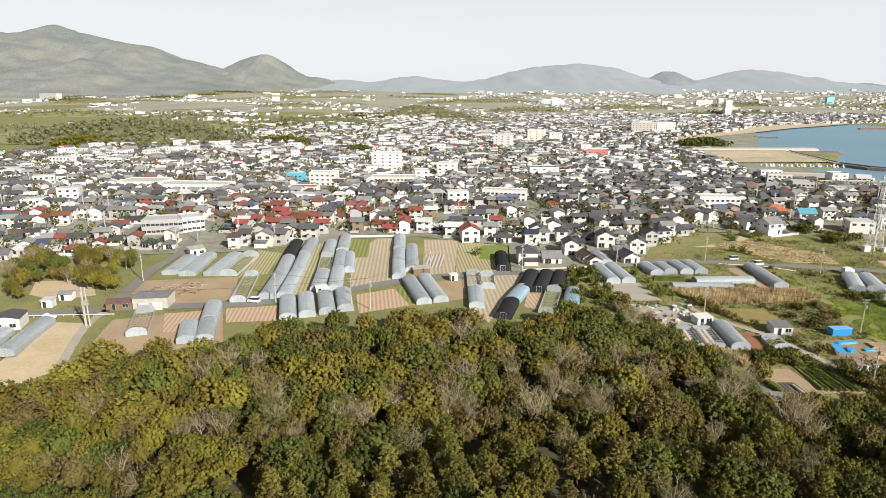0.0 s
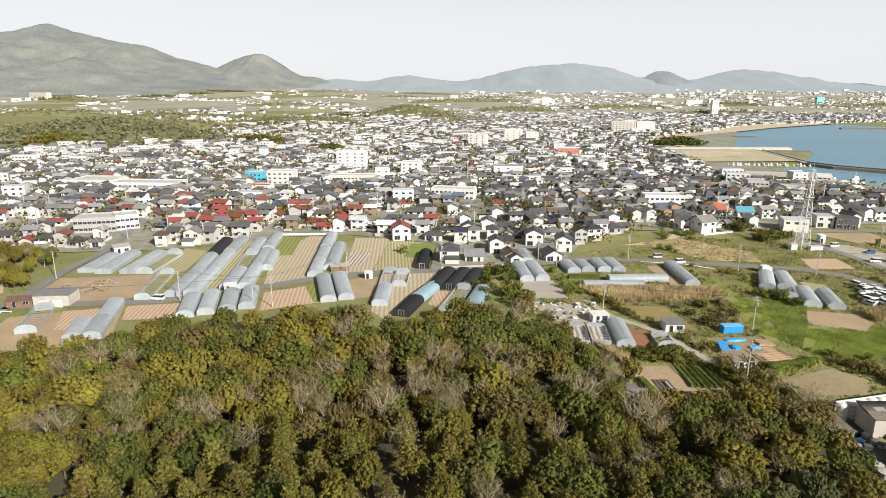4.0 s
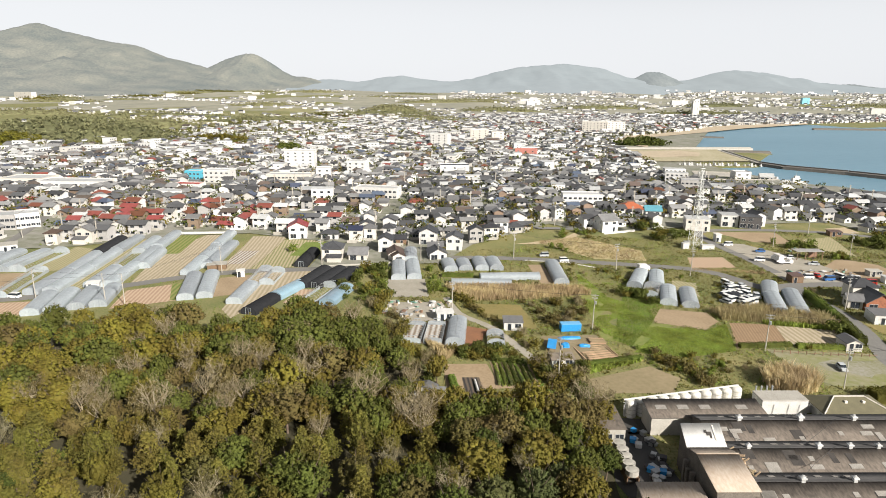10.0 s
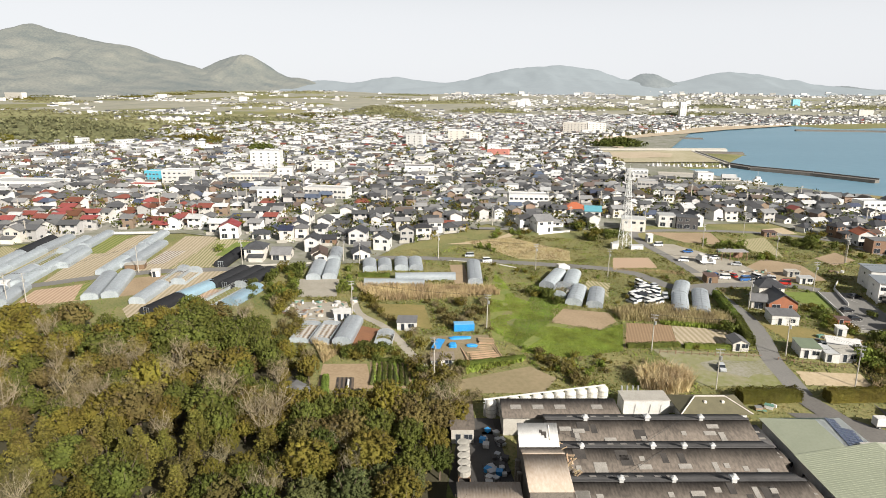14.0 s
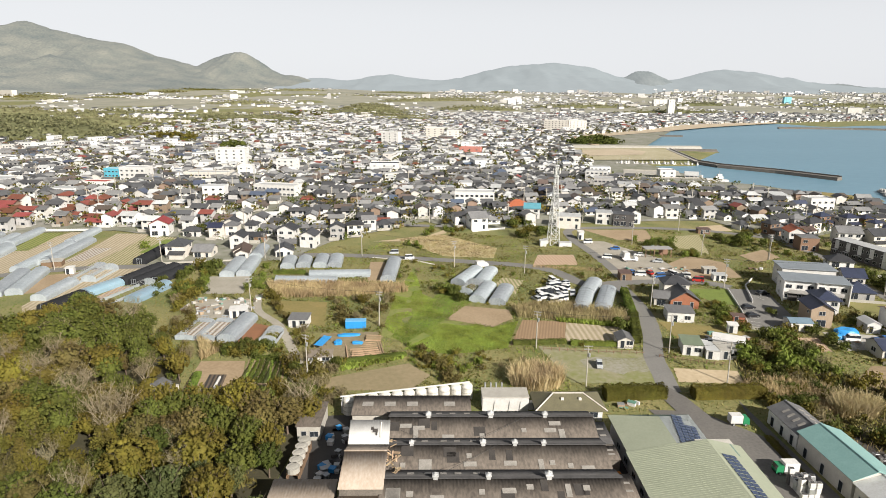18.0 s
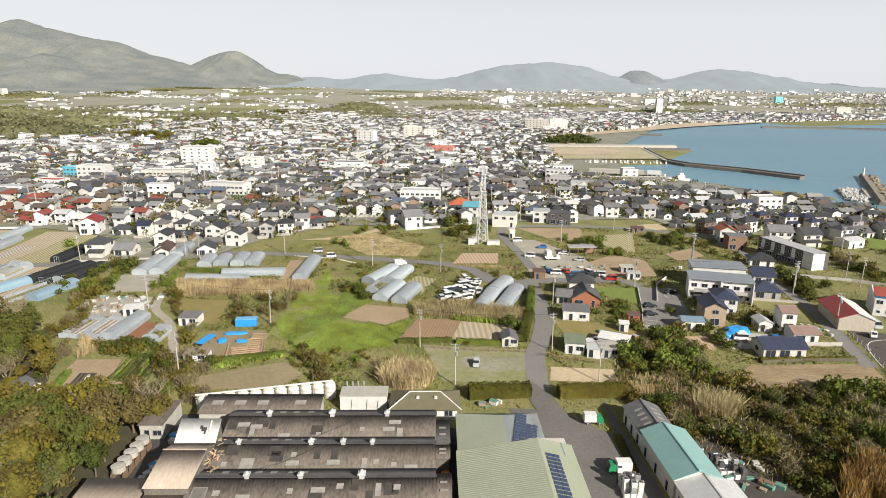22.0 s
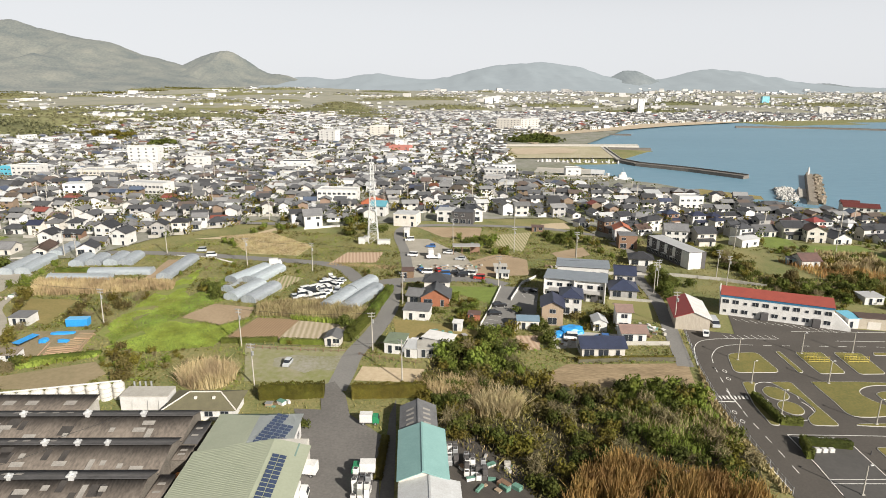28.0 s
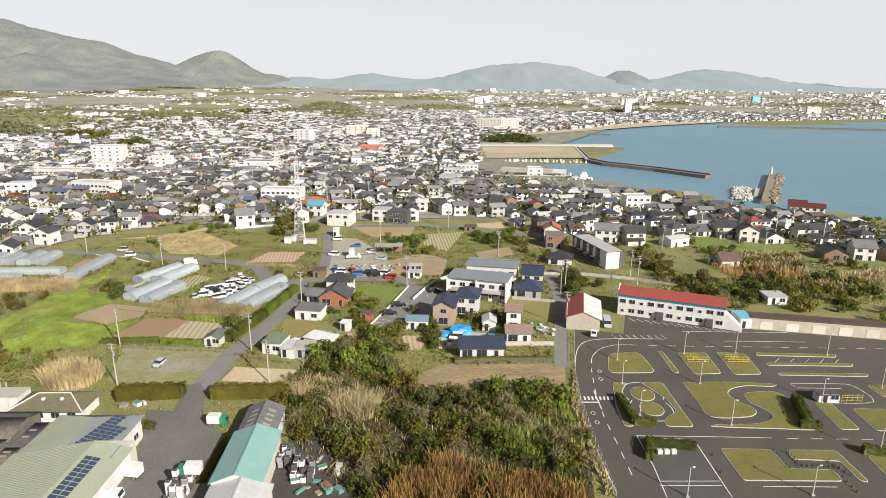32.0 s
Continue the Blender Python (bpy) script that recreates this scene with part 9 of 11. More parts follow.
def limbs(height, spread, n, r=0.22, twigs=0, seed=1, start=0.35):
    bm, rr = bmesh.new(), random.Random(seed)
    top = Vector((rr.uniform(-0.3, 0.3), rr.uniform(-0.3, 0.3), height * 0.62))
    tube(bm, (0, 0, -0.5), top * 0.5, r, r * 0.75, 7), tube(bm, top * 0.5, top, r * 0.75, r * 0.4, 6)
    for i in range(n):
        a = 2 * math.pi * (i + rr.random() * 0.6) / n
        s = top * rr.uniform(start, 1.0)
        e = Vector((math.cos(a) * spread * rr.uniform(0.5, 0.95), math.sin(a) * spread * rr.uniform(0.5, 0.95), height * rr.uniform(0.72, 0.98)))
        m = s.lerp(e, 0.5) + Vector((0, 0, -0.15 * spread * rr.random()))
        tube(bm, s, m, r * 0.42, r * 0.28, 5), tube(bm, m, e, r * 0.28, r * 0.08, 4)
        for k in range(twigs):
            q = s.lerp(e, rr.uniform(0.4, 0.95))
            t = q + Vector((rr.uniform(-1, 1), rr.uniform(-1, 1), rr.uniform(0.3, 1.3))) * spread * 0.33
            tube(bm, q, t, r * 0.17, r * 0.05, 3)
            tube(bm, q.lerp(t, 0.5), t + Vector((rr.uniform(-1, 1), rr.uniform(-1, 1), rr.uniform(0, 1))) * spread * 0.2, r * 0.1, r * 0.04, 3)
    return bm


def broad_crown(R, H, clumps, around, rings, per, size):
    """A dome set close with bulging, uneven clumps of foliage, and loose leaves over them."""
    k = np.arange(clumps) + 0.5
    z = np.clip(1 - 1.38 * k / clumps + rs.uniform(-0.05, 0.05, clumps), -0.4, 0.99)
    a = 2.39996 * k + rs.uniform(-0.25, 0.25, clumps)
    q = np.sqrt(1 - z * z)
    out = np.stack([q * np.cos(a), q * np.sin(a), z], 1)
    c = out * rs.uniform(0.66, 0.94, clumps)[:, None] * (R, R, H * 0.37) + (0, 0, H * 0.57)
    rad = R * rs.uniform(1.3, 2.1, clumps) / math.sqrt(clumps)
    aim = out + (0, 0, 0.45) + rs.normal(scale=0.15, size=(clumps, 3))
    aim /= np.linalg.norm(aim, axis=1)[:, None]
    e1 = np.cross(aim, (0.3, 0.9, 0.2))
    e1 /= np.linalg.norm(e1, axis=1)[:, None]
    e2 = np.cross(aim, e1)
    th = np.repeat(np.linspace(0.12, 1.75, rings + 1), around)
    ph = np.tile(np.arange(around) * 2 * math.pi / around, rings + 1)
    loc = np.stack([np.sin(th) * np.cos(ph), np.sin(th) * np.sin(ph), np.cos(th)], 1)
    m = len(loc)
    jag = rs.uniform(0.36, 0.82, (clumps, m))[..., None] * rad[:, None, None]
    v = c[:, None] + jag * (loc[None, :, :1] * e1[:, None] + loc[None, :, 1:2] * e2[:, None] + loc[None, :, 2:] * aim[:, None])
    one = [(j * around + i, (j + 1) * around + i, (j + 1) * around + (i + 1) % around, j * around + (i + 1) % around) for j in range(rings) for i in range(around)]
    one += [(0, i, i + 1, i + 2) for i in range(1, around - 2, 2)]
    f = (np.arange(clumps)[:, None, None] * m + np.array(one)[None]).reshape(-1, 4)
    heart = blob(0, 0, H * 0.52, R * 0.6, R * 0.6, H * 0.3, 8, 5)
    return merged(heart, (v.reshape(-1, 3), f), leaf_quads(c, rad, per, size, 0.5, 1.0, 0.6, aim=aim, near=0.8, far=1.14, tilt=0.6))


def pine_crown(R, H):
    """Whorls of upswept branches, each a row of needle tufts that thickens towards the tip."""
    cs, rr = [(0, 0, H * 0.98)], [0.3]
    for k in range(8):
        z, q, n = H * (0.30 + 0.62 * k / 7), R * (1.15 - 0.85 * k / 7) * rs.uniform(0.85, 1.1), max(4, 8 - k // 2)
        turn = rs.uniform(0, 6)
        for i in range(n):
            a, l = turn + 2 * math.pi * (i + rs.uniform(-0.2, 0.2)) / n, q * rs.uniform(0.75, 1.1)
            for j in range(4):
                f = 0.3 + 0.7 * j / 3
                cs.append((l * f * math.cos(a), l * f * math.sin(a), z + l * 0.32 * f * f + rs.uniform(-0.1, 0.1)))
                rr.append(R * (0.12 + 0.07 * f))
    return merged(blob(0, 0, H * 0.5, R * 0.08, R * 0.08, H * 0.36, 5, 5), leaf_quads(cs, rr, 10, 0.25, 0.9, 0.8, 0.4, 0.25))


TREES = {}


def tree_kind(name, label, category, crown, trunk, leaf, bark=BARK):
    v, f = crown
    TREES[name] = (np_mesh("crown", v, f, LEAF[leaf]), trunk, bark, label, category)


def trunk_mesh(bm, m):
    me = bpy.data.meshes.new("trunk")
    bm.to_mesh(me), bm.free(), me.materials.append(m)
    return me


TR = [trunk_mesh(limbs(9, 3, 6, seed=s), BARK) for s in (1, 2)]
BARE = [trunk_mesh(limbs(9, 3.1, 10, 0.23, 6, seed=s), PALEBARK) for s in (3, 4, 5)]
PT = trunk_mesh(limbs(8.5, 1.5, 6, 0.16, 0, seed=8), BARK)
for nm, lf, lab in (("green", "green", "broadleaf tree with a dense dark green crown"), ("olive", "olive", "broadleaf tree with an olive green crown"), ("yellow", "yellow", "broadleaf tree with a yellow-green autumn crown"), ("brown", "brown", "broadleaf tree with thinning brown leaves")):
    for k in range(2):
        tree_kind(nm + str(k), lab, "tree", broad_crown(3.2 + 0.7 * k, 8.6 + 0.6 * k, 110, 4, 2, 11, 0.175), TR[k], lf)
        tree_kind("far_" + nm + str(k), lab, "tree", broad_crown(3.2 + 0.7 * k, 8.6 + 0.6 * k, 84, 4, 2, 6, 0.225), TR[k], lf)
for k in range(2):
    tree_kind("pine" + str(k), "young pine with light green upswept branches", "tree", pine_crown(2.3 + 0.3 * k, 8.2 + k), PT, "pine")
    tree_kind("pale" + str(k), "tree with a pale grey-green crown", "tree", broad_crown(2.8, 8.0 + k, 100, 4, 2, 11, 0.17), TR[k], "pale")
for k in range(3):
    c = [(rs.uniform(-2.4, 2.4), rs.uniform(-2.4, 2.4), rs.uniform(4.6, 9.0)) for i in range(42)]
    tree_kind("bare" + str(k), "leafless tree with pale branching twigs", "tree", leaf_quads(c, [0.9] * 42, 20, 0.42, 0.6, 1.0, 0.065, 0.9), BARE[k], "twig", PALEBARK)
for nm, lf, lab in (("bush_green", "green", "dense dark green shrub on rough ground"), ("bush_olive", "olive", "olive green shrub on rough ground"), ("bush_brown", "twig", "dry brown twiggy shrub"), ("bush_bright", "bright", "bright green shrub on rough ground"), ("bush_rust", "brown", "brownish autumn shrub on rough ground")):
    c = [(rs.uniform(-1, 1), rs.uniform(-1, 1), rs.uniform(0.35, 1.5)) for i in range(20)]
    tree_kind(nm, lab, "shrub", merged(leaf_quads([(0, 0, 0.75)], [0.8], 22 if lf != "twig" else 8, 0.34, 0.4, 0.8, 0.7 if lf != "twig" else 0.15), leaf_quads(c, [0.55] * 20, 11, 0.215 if lf != "twig" else 0.5, 0.5, 0.9, 0.5 if lf != "twig" else 0.09, 0.3 if lf != "twig" else 0.9)), None, lf)

FIRST = {}


COUNT, JOINED = {"tree": 0, "shrub": 0}, {"tree": [], "shrub": []}


def tree(kind, x, y, s=1.0, sz=None, z=None):
    """The first three hundred of a kind are things of their own; the rest is gathered for one mesh."""
    crown, trunk, bark, label, category = TREES[kind]
    turn = rng.uniform(0, 360)
    m = pose(x, y, gz(x, y) if z is None else z, 0, 0, turn)
    sc = (s, s, sz or s)
    COUNT[category] += 1
    if COUNT[category] > (230 if category == "tree" else 210):
        JOINED[category].append((kind, m @ Matrix.Diagonal((*sc, 1))))
        return None
    if kind not in FIRST:
        g = thing("tree" if category == "tree" else "shrub", 0, 0, 0, label, category, "trees of the wood" if category == "tree" else "shrubs", z=0)
        if trunk:
            part("trunk", trunk, None, g)
        part("crown" if trunk else "foliage", crown, None, g)
        FIRST[kind] = g
        g.matrix_basis = m
        g.scale = sc
        return g
    o = copy_thing(FIRST[kind], m)
    o.scale = sc
    return o


def quads_of(me):
    v = np.empty(len(me.vertices) * 3, np.float32)
    me.vertices.foreach_get("co", v)
    return v.reshape(-1, 3), np.array([tuple(p.vertices) for p in me.polygons if len(p.vertices) == 4], np.int32)


def join_rest(category, name, label):
    cache, vs, fs, ms, mats, n = {}, [], [], [], [], 0
    for kind, m in JOINED[category]:
        for me in TREES[kind][:2]:
            if me:
                if me.name not in cache:
                    cache[me.name] = quads_of(me)
                v, f = cache[me.name]
                r = np.array(m)
                vs.append(v @ r[:3, :3].T + r[:3, 3]), fs.append(f + n)
                n += len(v)
                if me.materials[0] not in mats:
                    mats.append(me.materials[0])
                ms.append(np.full(len(f), mats.index(me.materials[0])))
    if vs:
        tagged(new(name, np_mesh(name, np.concatenate(vs), np.concatenate(fs), mats, np.concatenate(ms))), label, "woods" if category == "tree" else "shrubs", "", "stuff")


# the wood in the foreground
WOOD = [(-82, 72), (-105, 108), (-97.3, 121.9), (-87.4, 128.2), (-80.3, 137.1), (-66.5, 140.2), (-55.5, 144.9), (-34.9, 157.6), (-19.5, 159.1), (2.6, 163.4), (9.9, 150.9), (14.8, 156), (34.9, 164.3), (49.4, 164.3),
        (66.1, 144.9), (74.6, 131), (78.9, 113.8), (87.8, 119), (98.7, 122.6), (108.1, 119.1), (105.6, 91), (107, 72)]
# litter painted dark so that it gives the shadowed gaps between crowns
patch("leaf_litter", WOOD, mat("shade_dark_litter", (0.07, 0.06, 0.03), (0.042, 0.04, 0.02), 0.4, 0.95, 0.1), 0.05, "leaf litter on the woodland floor, darkened for the trees' shade", "ground")
rw = random.Random(11)
yy = 75.0
while yy < 172:
    xx = -148.0
    while xx < 112:
        x, y = xx + rw.uniform(-2.3, 2.3), yy + rw.uniform(-2.2, 2.2)
        if inside(x, y, WOOD) and (x - HUT[0]) ** 2 + (y - HUT[1] + 2) ** 2 > 34 and x > -21 - 0.71 * y:
            n1, n2 = noise.noise(Vector((x / 22, y / 22, 0.5))) + rw.uniform(-0.3, 0.3), noise.noise(Vector((x / 14, y / 14, 9.5))) + rw.uniform(-0.3, 0.3)
            if x < -55:
                mix_ = (0.34 + 0.3 * n1, 0.24 + 0.2 * n2, 0.24 - 0.3 * n1, 0.14 - 0.2 * n2, 0.05)
            elif x < 0:
                mix_ = (0.2 + 0.3 * n1, 0.24 + 0.2 * n2, 0.3 - 0.3 * n1, 0.12 - 0.2 * n2, 0.14)
            elif y > 136:
                mix_ = (0.14 + 0.2 * n1, 0.22 + 0.2 * n2, 0.46, 0.06, 0.1 - 0.1 * n2)
            elif x < 70:
                mix_ = (0.05, 0.24 - 0.2 * n2, 0.26 - 0.3 * n1, 0.16 + 0.15 * n2, 0.44 + 0.3 * n1)
            else:
                mix_ = (0.04, 0.3 + 0.2 * n1, 0.34, 0.18 + 0.2 * n2, 0.14)
            k = rw.choices(("yellow", "olive", "green", "brown", "bare"), [max(0.01, q) for q in mix_])[0]
            if y < 106 and x > -40 and rw.random() < (0.62 if x < 60 else 0.25):
                k = "pine"
            if x > 78 and y < 92 and rw.random() < 0.6:
                k = "pale"
            s = (0.78 + 0.62 * rw.random() ** 1.6) * (0.92 if y < 108 else 1.0)
            if x > 60 and y > 118:
                s *= 0.75
            tree(("far_" if y > 112 and k in ("green", "olive", "yellow", "brown") else "") + k + str(rw.randrange(3 if k == "bare" else 2)), x, y, s, (0.45 + 0.5 * s) * rw.uniform(0.85, 1.12))
            if k == "bare":
                tree("far_olive" + str(rw.randrange(2)), x + 1.6, y - 1.2, s * 0.62, s * 0.55)
        xx += 5.5
    yy += 5.0


def in_poly(poly, n, seed, keep=None):
    r, out = random.Random(seed), []
    x0, x1, y0, y1 = min(p[0] for p in poly), max(p[0] for p in poly), min(p[1] for p in poly), max(p[1] for p in poly)
    t = 0
    while len(out) < n and t < n * 30:
        t += 1
        x, y = r.uniform(x0, x1), r.uniform(y0, y1)
        if inside(x, y, poly) and (keep is None or keep(x, y)):
            out.append((x, y, r.random()))
    return out


def scrub(poly, n, kinds, seed, lo=0.8, hi=1.5):
    for x, y, u in in_poly(poly, n, seed, lambda a, b: not covered(a, b)):
        s = lo + (hi - lo) * u
        k = kinds[int(u * 977) % len(kinds)]
        tree(k, x, y, s, s * (0.8 + 0.5 * ((u * 31) % 1)))


# thicket beside the course and the store sheds
THICKET = [(206.1, 126.2), (208.2, 143), (216.3, 148.5), (227.4, 150), (230.6, 136.5), (233.9, 127.2), (244.2, 126), (267.8, 126.4), (265.8, 112.3), (268.3, 103.3), (264.5, 88.1), (230.7, 88.4), (225.7, 88.5), (211, 106.3)]
# shade among the bushes is put into this dark floor colour
patch("thicket_floor", THICKET, mat("shade_dark_dead_grass", (0.075, 0.064, 0.03), (0.045, 0.042, 0.02), 0.5, 0.95, 0.2), 0.05, "tangled dead grass under the thicket, darkened for its shade", "ground")
COVERED.pop() if COVERED[-1][4] is THICKET else None
scrub(THICKET, 200, ("bush_olive", "bush_brown", "bush_green", "bush_rust", "bush_green", "bush_olive", "bush_green"), 2, 0.9, 1.8)
scrub([(249.8, 124.9), (267.6, 125.8), (266.1, 116.4), (251.9, 118.5)], 18, ("bush_bright", "bush_green"), 3, 1.2, 1.9)
scrub([(207.1, 141.7), (227.5, 148.5), (230.9, 131.7), (215.1, 130.6)], 30, ("bush_bright", "bush_green", "bush_bright"), 4, 1.2, 2.0)
scrub([(205.7, 120.9), (213.3, 120.9), (225.8, 99.7), (226.7, 91), (212.7, 103)], 22, ("bush_green", "bush_olive"), 5, 1.0, 1.7)
# field edges and waste ground
scrub([(98.8, 182.9), (118.2, 188.7), (123.5, 177.4), (116, 163.5), (105.3, 161.7)], 26, ("bush_olive", "bush_rust", "bush_brown"), 6, 0.8, 1.4)
scrub([(79.4, 187.4), (84.7, 181.8), (94, 163.5), (87.1, 169.2)], 10, ("bush_olive", "bush_rust"), 7, 0.9, 1.5)
scrub([(77.9, 146.6), (85.3, 148.6), (94.6, 146.7), (96.7, 140.3), (80.8, 141.5)], 24, ("bush_green", "bush_olive"), 8, 1.0, 1.6)
scrub([(97.3, 142.7), (104.5, 136.7), (108.1, 129.5), (100.3, 129.6)], 12, ("bush_olive", "bush_rust"), 9, 1.2, 1.9)
scrub([(127.5, 149.3), (132.6, 147.9), (138.5, 135.4), (141, 127.6), (135.5, 130.9), (129, 141.4)], 20, ("bush_rust", "bush_olive", "bush_bright"), 10, 0.7, 1.3)
scrub([(95.2, 162.3), (113.4, 135.6), (112.5, 119.9), (105.4, 119.9), (95.7, 146.8)], 24, ("bush_olive", "bush_green", "bush_brown"), 12, 1.0, 1.8)
scrub([(45.7, 222.1), (52, 222), (58.5, 196.1), (56.4, 191)], 10, ("bush_bright", "bush_green"), 13, 1.0, 1.7)
scrub([(71.6, 204.1), (69.7, 223.7), (75.1, 206.8), (77.2, 191.1), (69.7, 191.1)], 12, ("bush_bright",), 14, 0.8, 1.3)
scrub([(37.5, 206.3), (54, 222.3), (62.8, 173.4), (44.9, 184.8)], 26, ("bush_olive", "bush_green", "bush_bright"), 15, 1.0, 1.9)
scrub([(119.2, 248.9), (138.8, 288.4), (147.2, 275.2), (133, 238.6)], 14, ("bush_bright", "bush_olive"), 16, 0.9, 1.6)
scrub([(165, 271.4), (169.4, 293.6), (179.4, 293.9), (187.3, 263.7), (171.8, 260)], 26, ("bush_green", "bush_olive", "bush_green"), 17, 1.2, 2.2)
scrub([(218.3, 266), (234.8, 253.5), (233.1, 239.3), (219.2, 253)], 16, ("bush_bright", "bush_green"), 18, 1.0, 1.6)
scrub([(255.8, 265.5), (274, 266.9), (274, 251.7), (258, 247.2)], 18, ("bush_green",), 19, 1.2, 1.8)
scrub([(323.6, 254.3), (326.7, 233.9), (327.3, 202.9), (366.6, 200.2), (391.3, 197.5), (375.7, 176), (328.1, 176.1), (316.1, 200)], 90, ("bush_olive", "bush_green", "bush_rust", "bush_green"), 20, 0.9, 1.9)
scrub([(317.8, 189.6), (338.6, 194.7), (385.5, 189.5), (400, 158), (330, 160)], 70, ("bush_olive", "bush_bright", "bush_brown", "bush_bright"), 27, 0.7, 1.7)
scrub([(362.7, 235.9), (379.4, 232.3), (374.3, 213), (351, 209.3)], 16, ("bush_rust", "bush_olive"), 21, 1.0, 1.8)
scrub([(219.7, 218.5), (238.6, 240.8), (234.6, 218.7), (220.1, 202.9)], 14, ("bush_olive", "bush_bright"), 22, 0.8, 1.4)
scrub([(129.8, 195.8), (136.4, 195.8), (143.6, 180), (136.4, 181.2)], 6, ("bush_green", "bush_olive"), 23, 1.3, 1.9)
scrub([(236, 159.3), (240.5, 159.2), (240.2, 146.1), (236.8, 144.7)], 8, ("bush_green",), 24, 0.8, 1.4)
scrub([(247.5, 165.1), (261.5, 171.6), (258.4, 153.9), (247.8, 157.4)], 16, ("bush_olive", "bush_green", "bush_rust"), 25, 0.8, 1.3)
scrub([(213.5, 186.2), (221.8, 178.7), (220.4, 167.3), (208, 167.4)], 16, ("bush_green", "bush_bright"), 26, 0.7, 1.2)
for p, k, s in (((14.7, 244.7), "bush_bright", 1.8), ((27.1, 270.2), "bush_green", 2.2), ((293.6, 193.2), "bush_green", 1.7), ((285.6, 191.8), "green0", 0.6), ((284.9, 205.6), "green1", 0.5), ((325.2, 240.8), "green0", 0.45), ((232.8, 169.5), "bush_green", 1.2),
                ((328.1, 194.8), "brown0", 0.7), ((-138.4, 188.8), "yellow0", 0.6), ((-129.6, 229.2), "bare0", 0.8), ((-141.7, 231.2), "olive0", 0.8), ((184.8, 157.6), "bush_green", 2.0), ((182.9, 110.8), "bush_green", 1.1)):
    tree(k, p[0], p[1], s)
scrub([(107.7, 228.2), (212.6, 218.4), (184.4, 141.5), (152.8, 134), (136.8, 135.8), (125.7, 135.8), (109.3, 164.8)], 90, ("bush_olive", "bush_bright", "bush_rust", "bush_brown"), 71, 0.35, 0.9)
scrub([(122.8, 146.5), (149.5, 146.5), (149.7, 135.8), (136.3, 133.9), (127.8, 132.2)], 26, ("bush_brown", "bush_bright", "bush_olive"), 72, 0.4, 0.9)
scrub([(60, 155.8), (52, 182.7), (62.7, 169.5), (73.4, 142.7), (71.5, 133.5), (63.7, 138.9)], 34, ("bush_brown", "bush_olive", "bush_rust"), 73, 0.8, 1.5)
scrub([(286, 208.1), (291.6, 199.2), (281.6, 176.6), (277, 187.2)], 22, ("bush_green",), 74, 0.9, 1.7)
scrub([(216.6, 166.8), (220.1, 157.1), (230.6, 157.2), (231.1, 138.8), (212.3, 138.8)], 34, ("bush_bright", "bush_green", "bush_olive"), 75, 0.9, 1.8)
scrub([(320.2, 236.5), (337.1, 225), (318.6, 199.5), (314.2, 213.5)], 24, ("bush_green", "bush_olive", "bush_brown"), 76, 0.8, 1.6)
scrub([(223.4, 198.8), (229.9, 198.9), (220.1, 163.9), (211, 158.4)], 16, ("bush_bright", "bush_olive"), 77, 0.5, 1.0)
scrub(WOOD, 120, ("bush_olive", "bush_green", "bush_rust"), 91, 1.1, 2.1)
# copse beside the lane on the far left
for x, y, u in in_poly([(-155.2, 206.5), (-165.4, 239.1), (-125.8, 239.1), (-108.8, 206.5), (-113.1, 194.3), (-139.3, 209.5), (-135.8, 183.5)], 62, 31):
    tree(("far_yellow0", "far_yellow1", "far_olive0", "far_green1", "bare1", "far_green0")[int(u * 6)], x, y, 0.62 + 0.3 * ((u * 17) % 1))


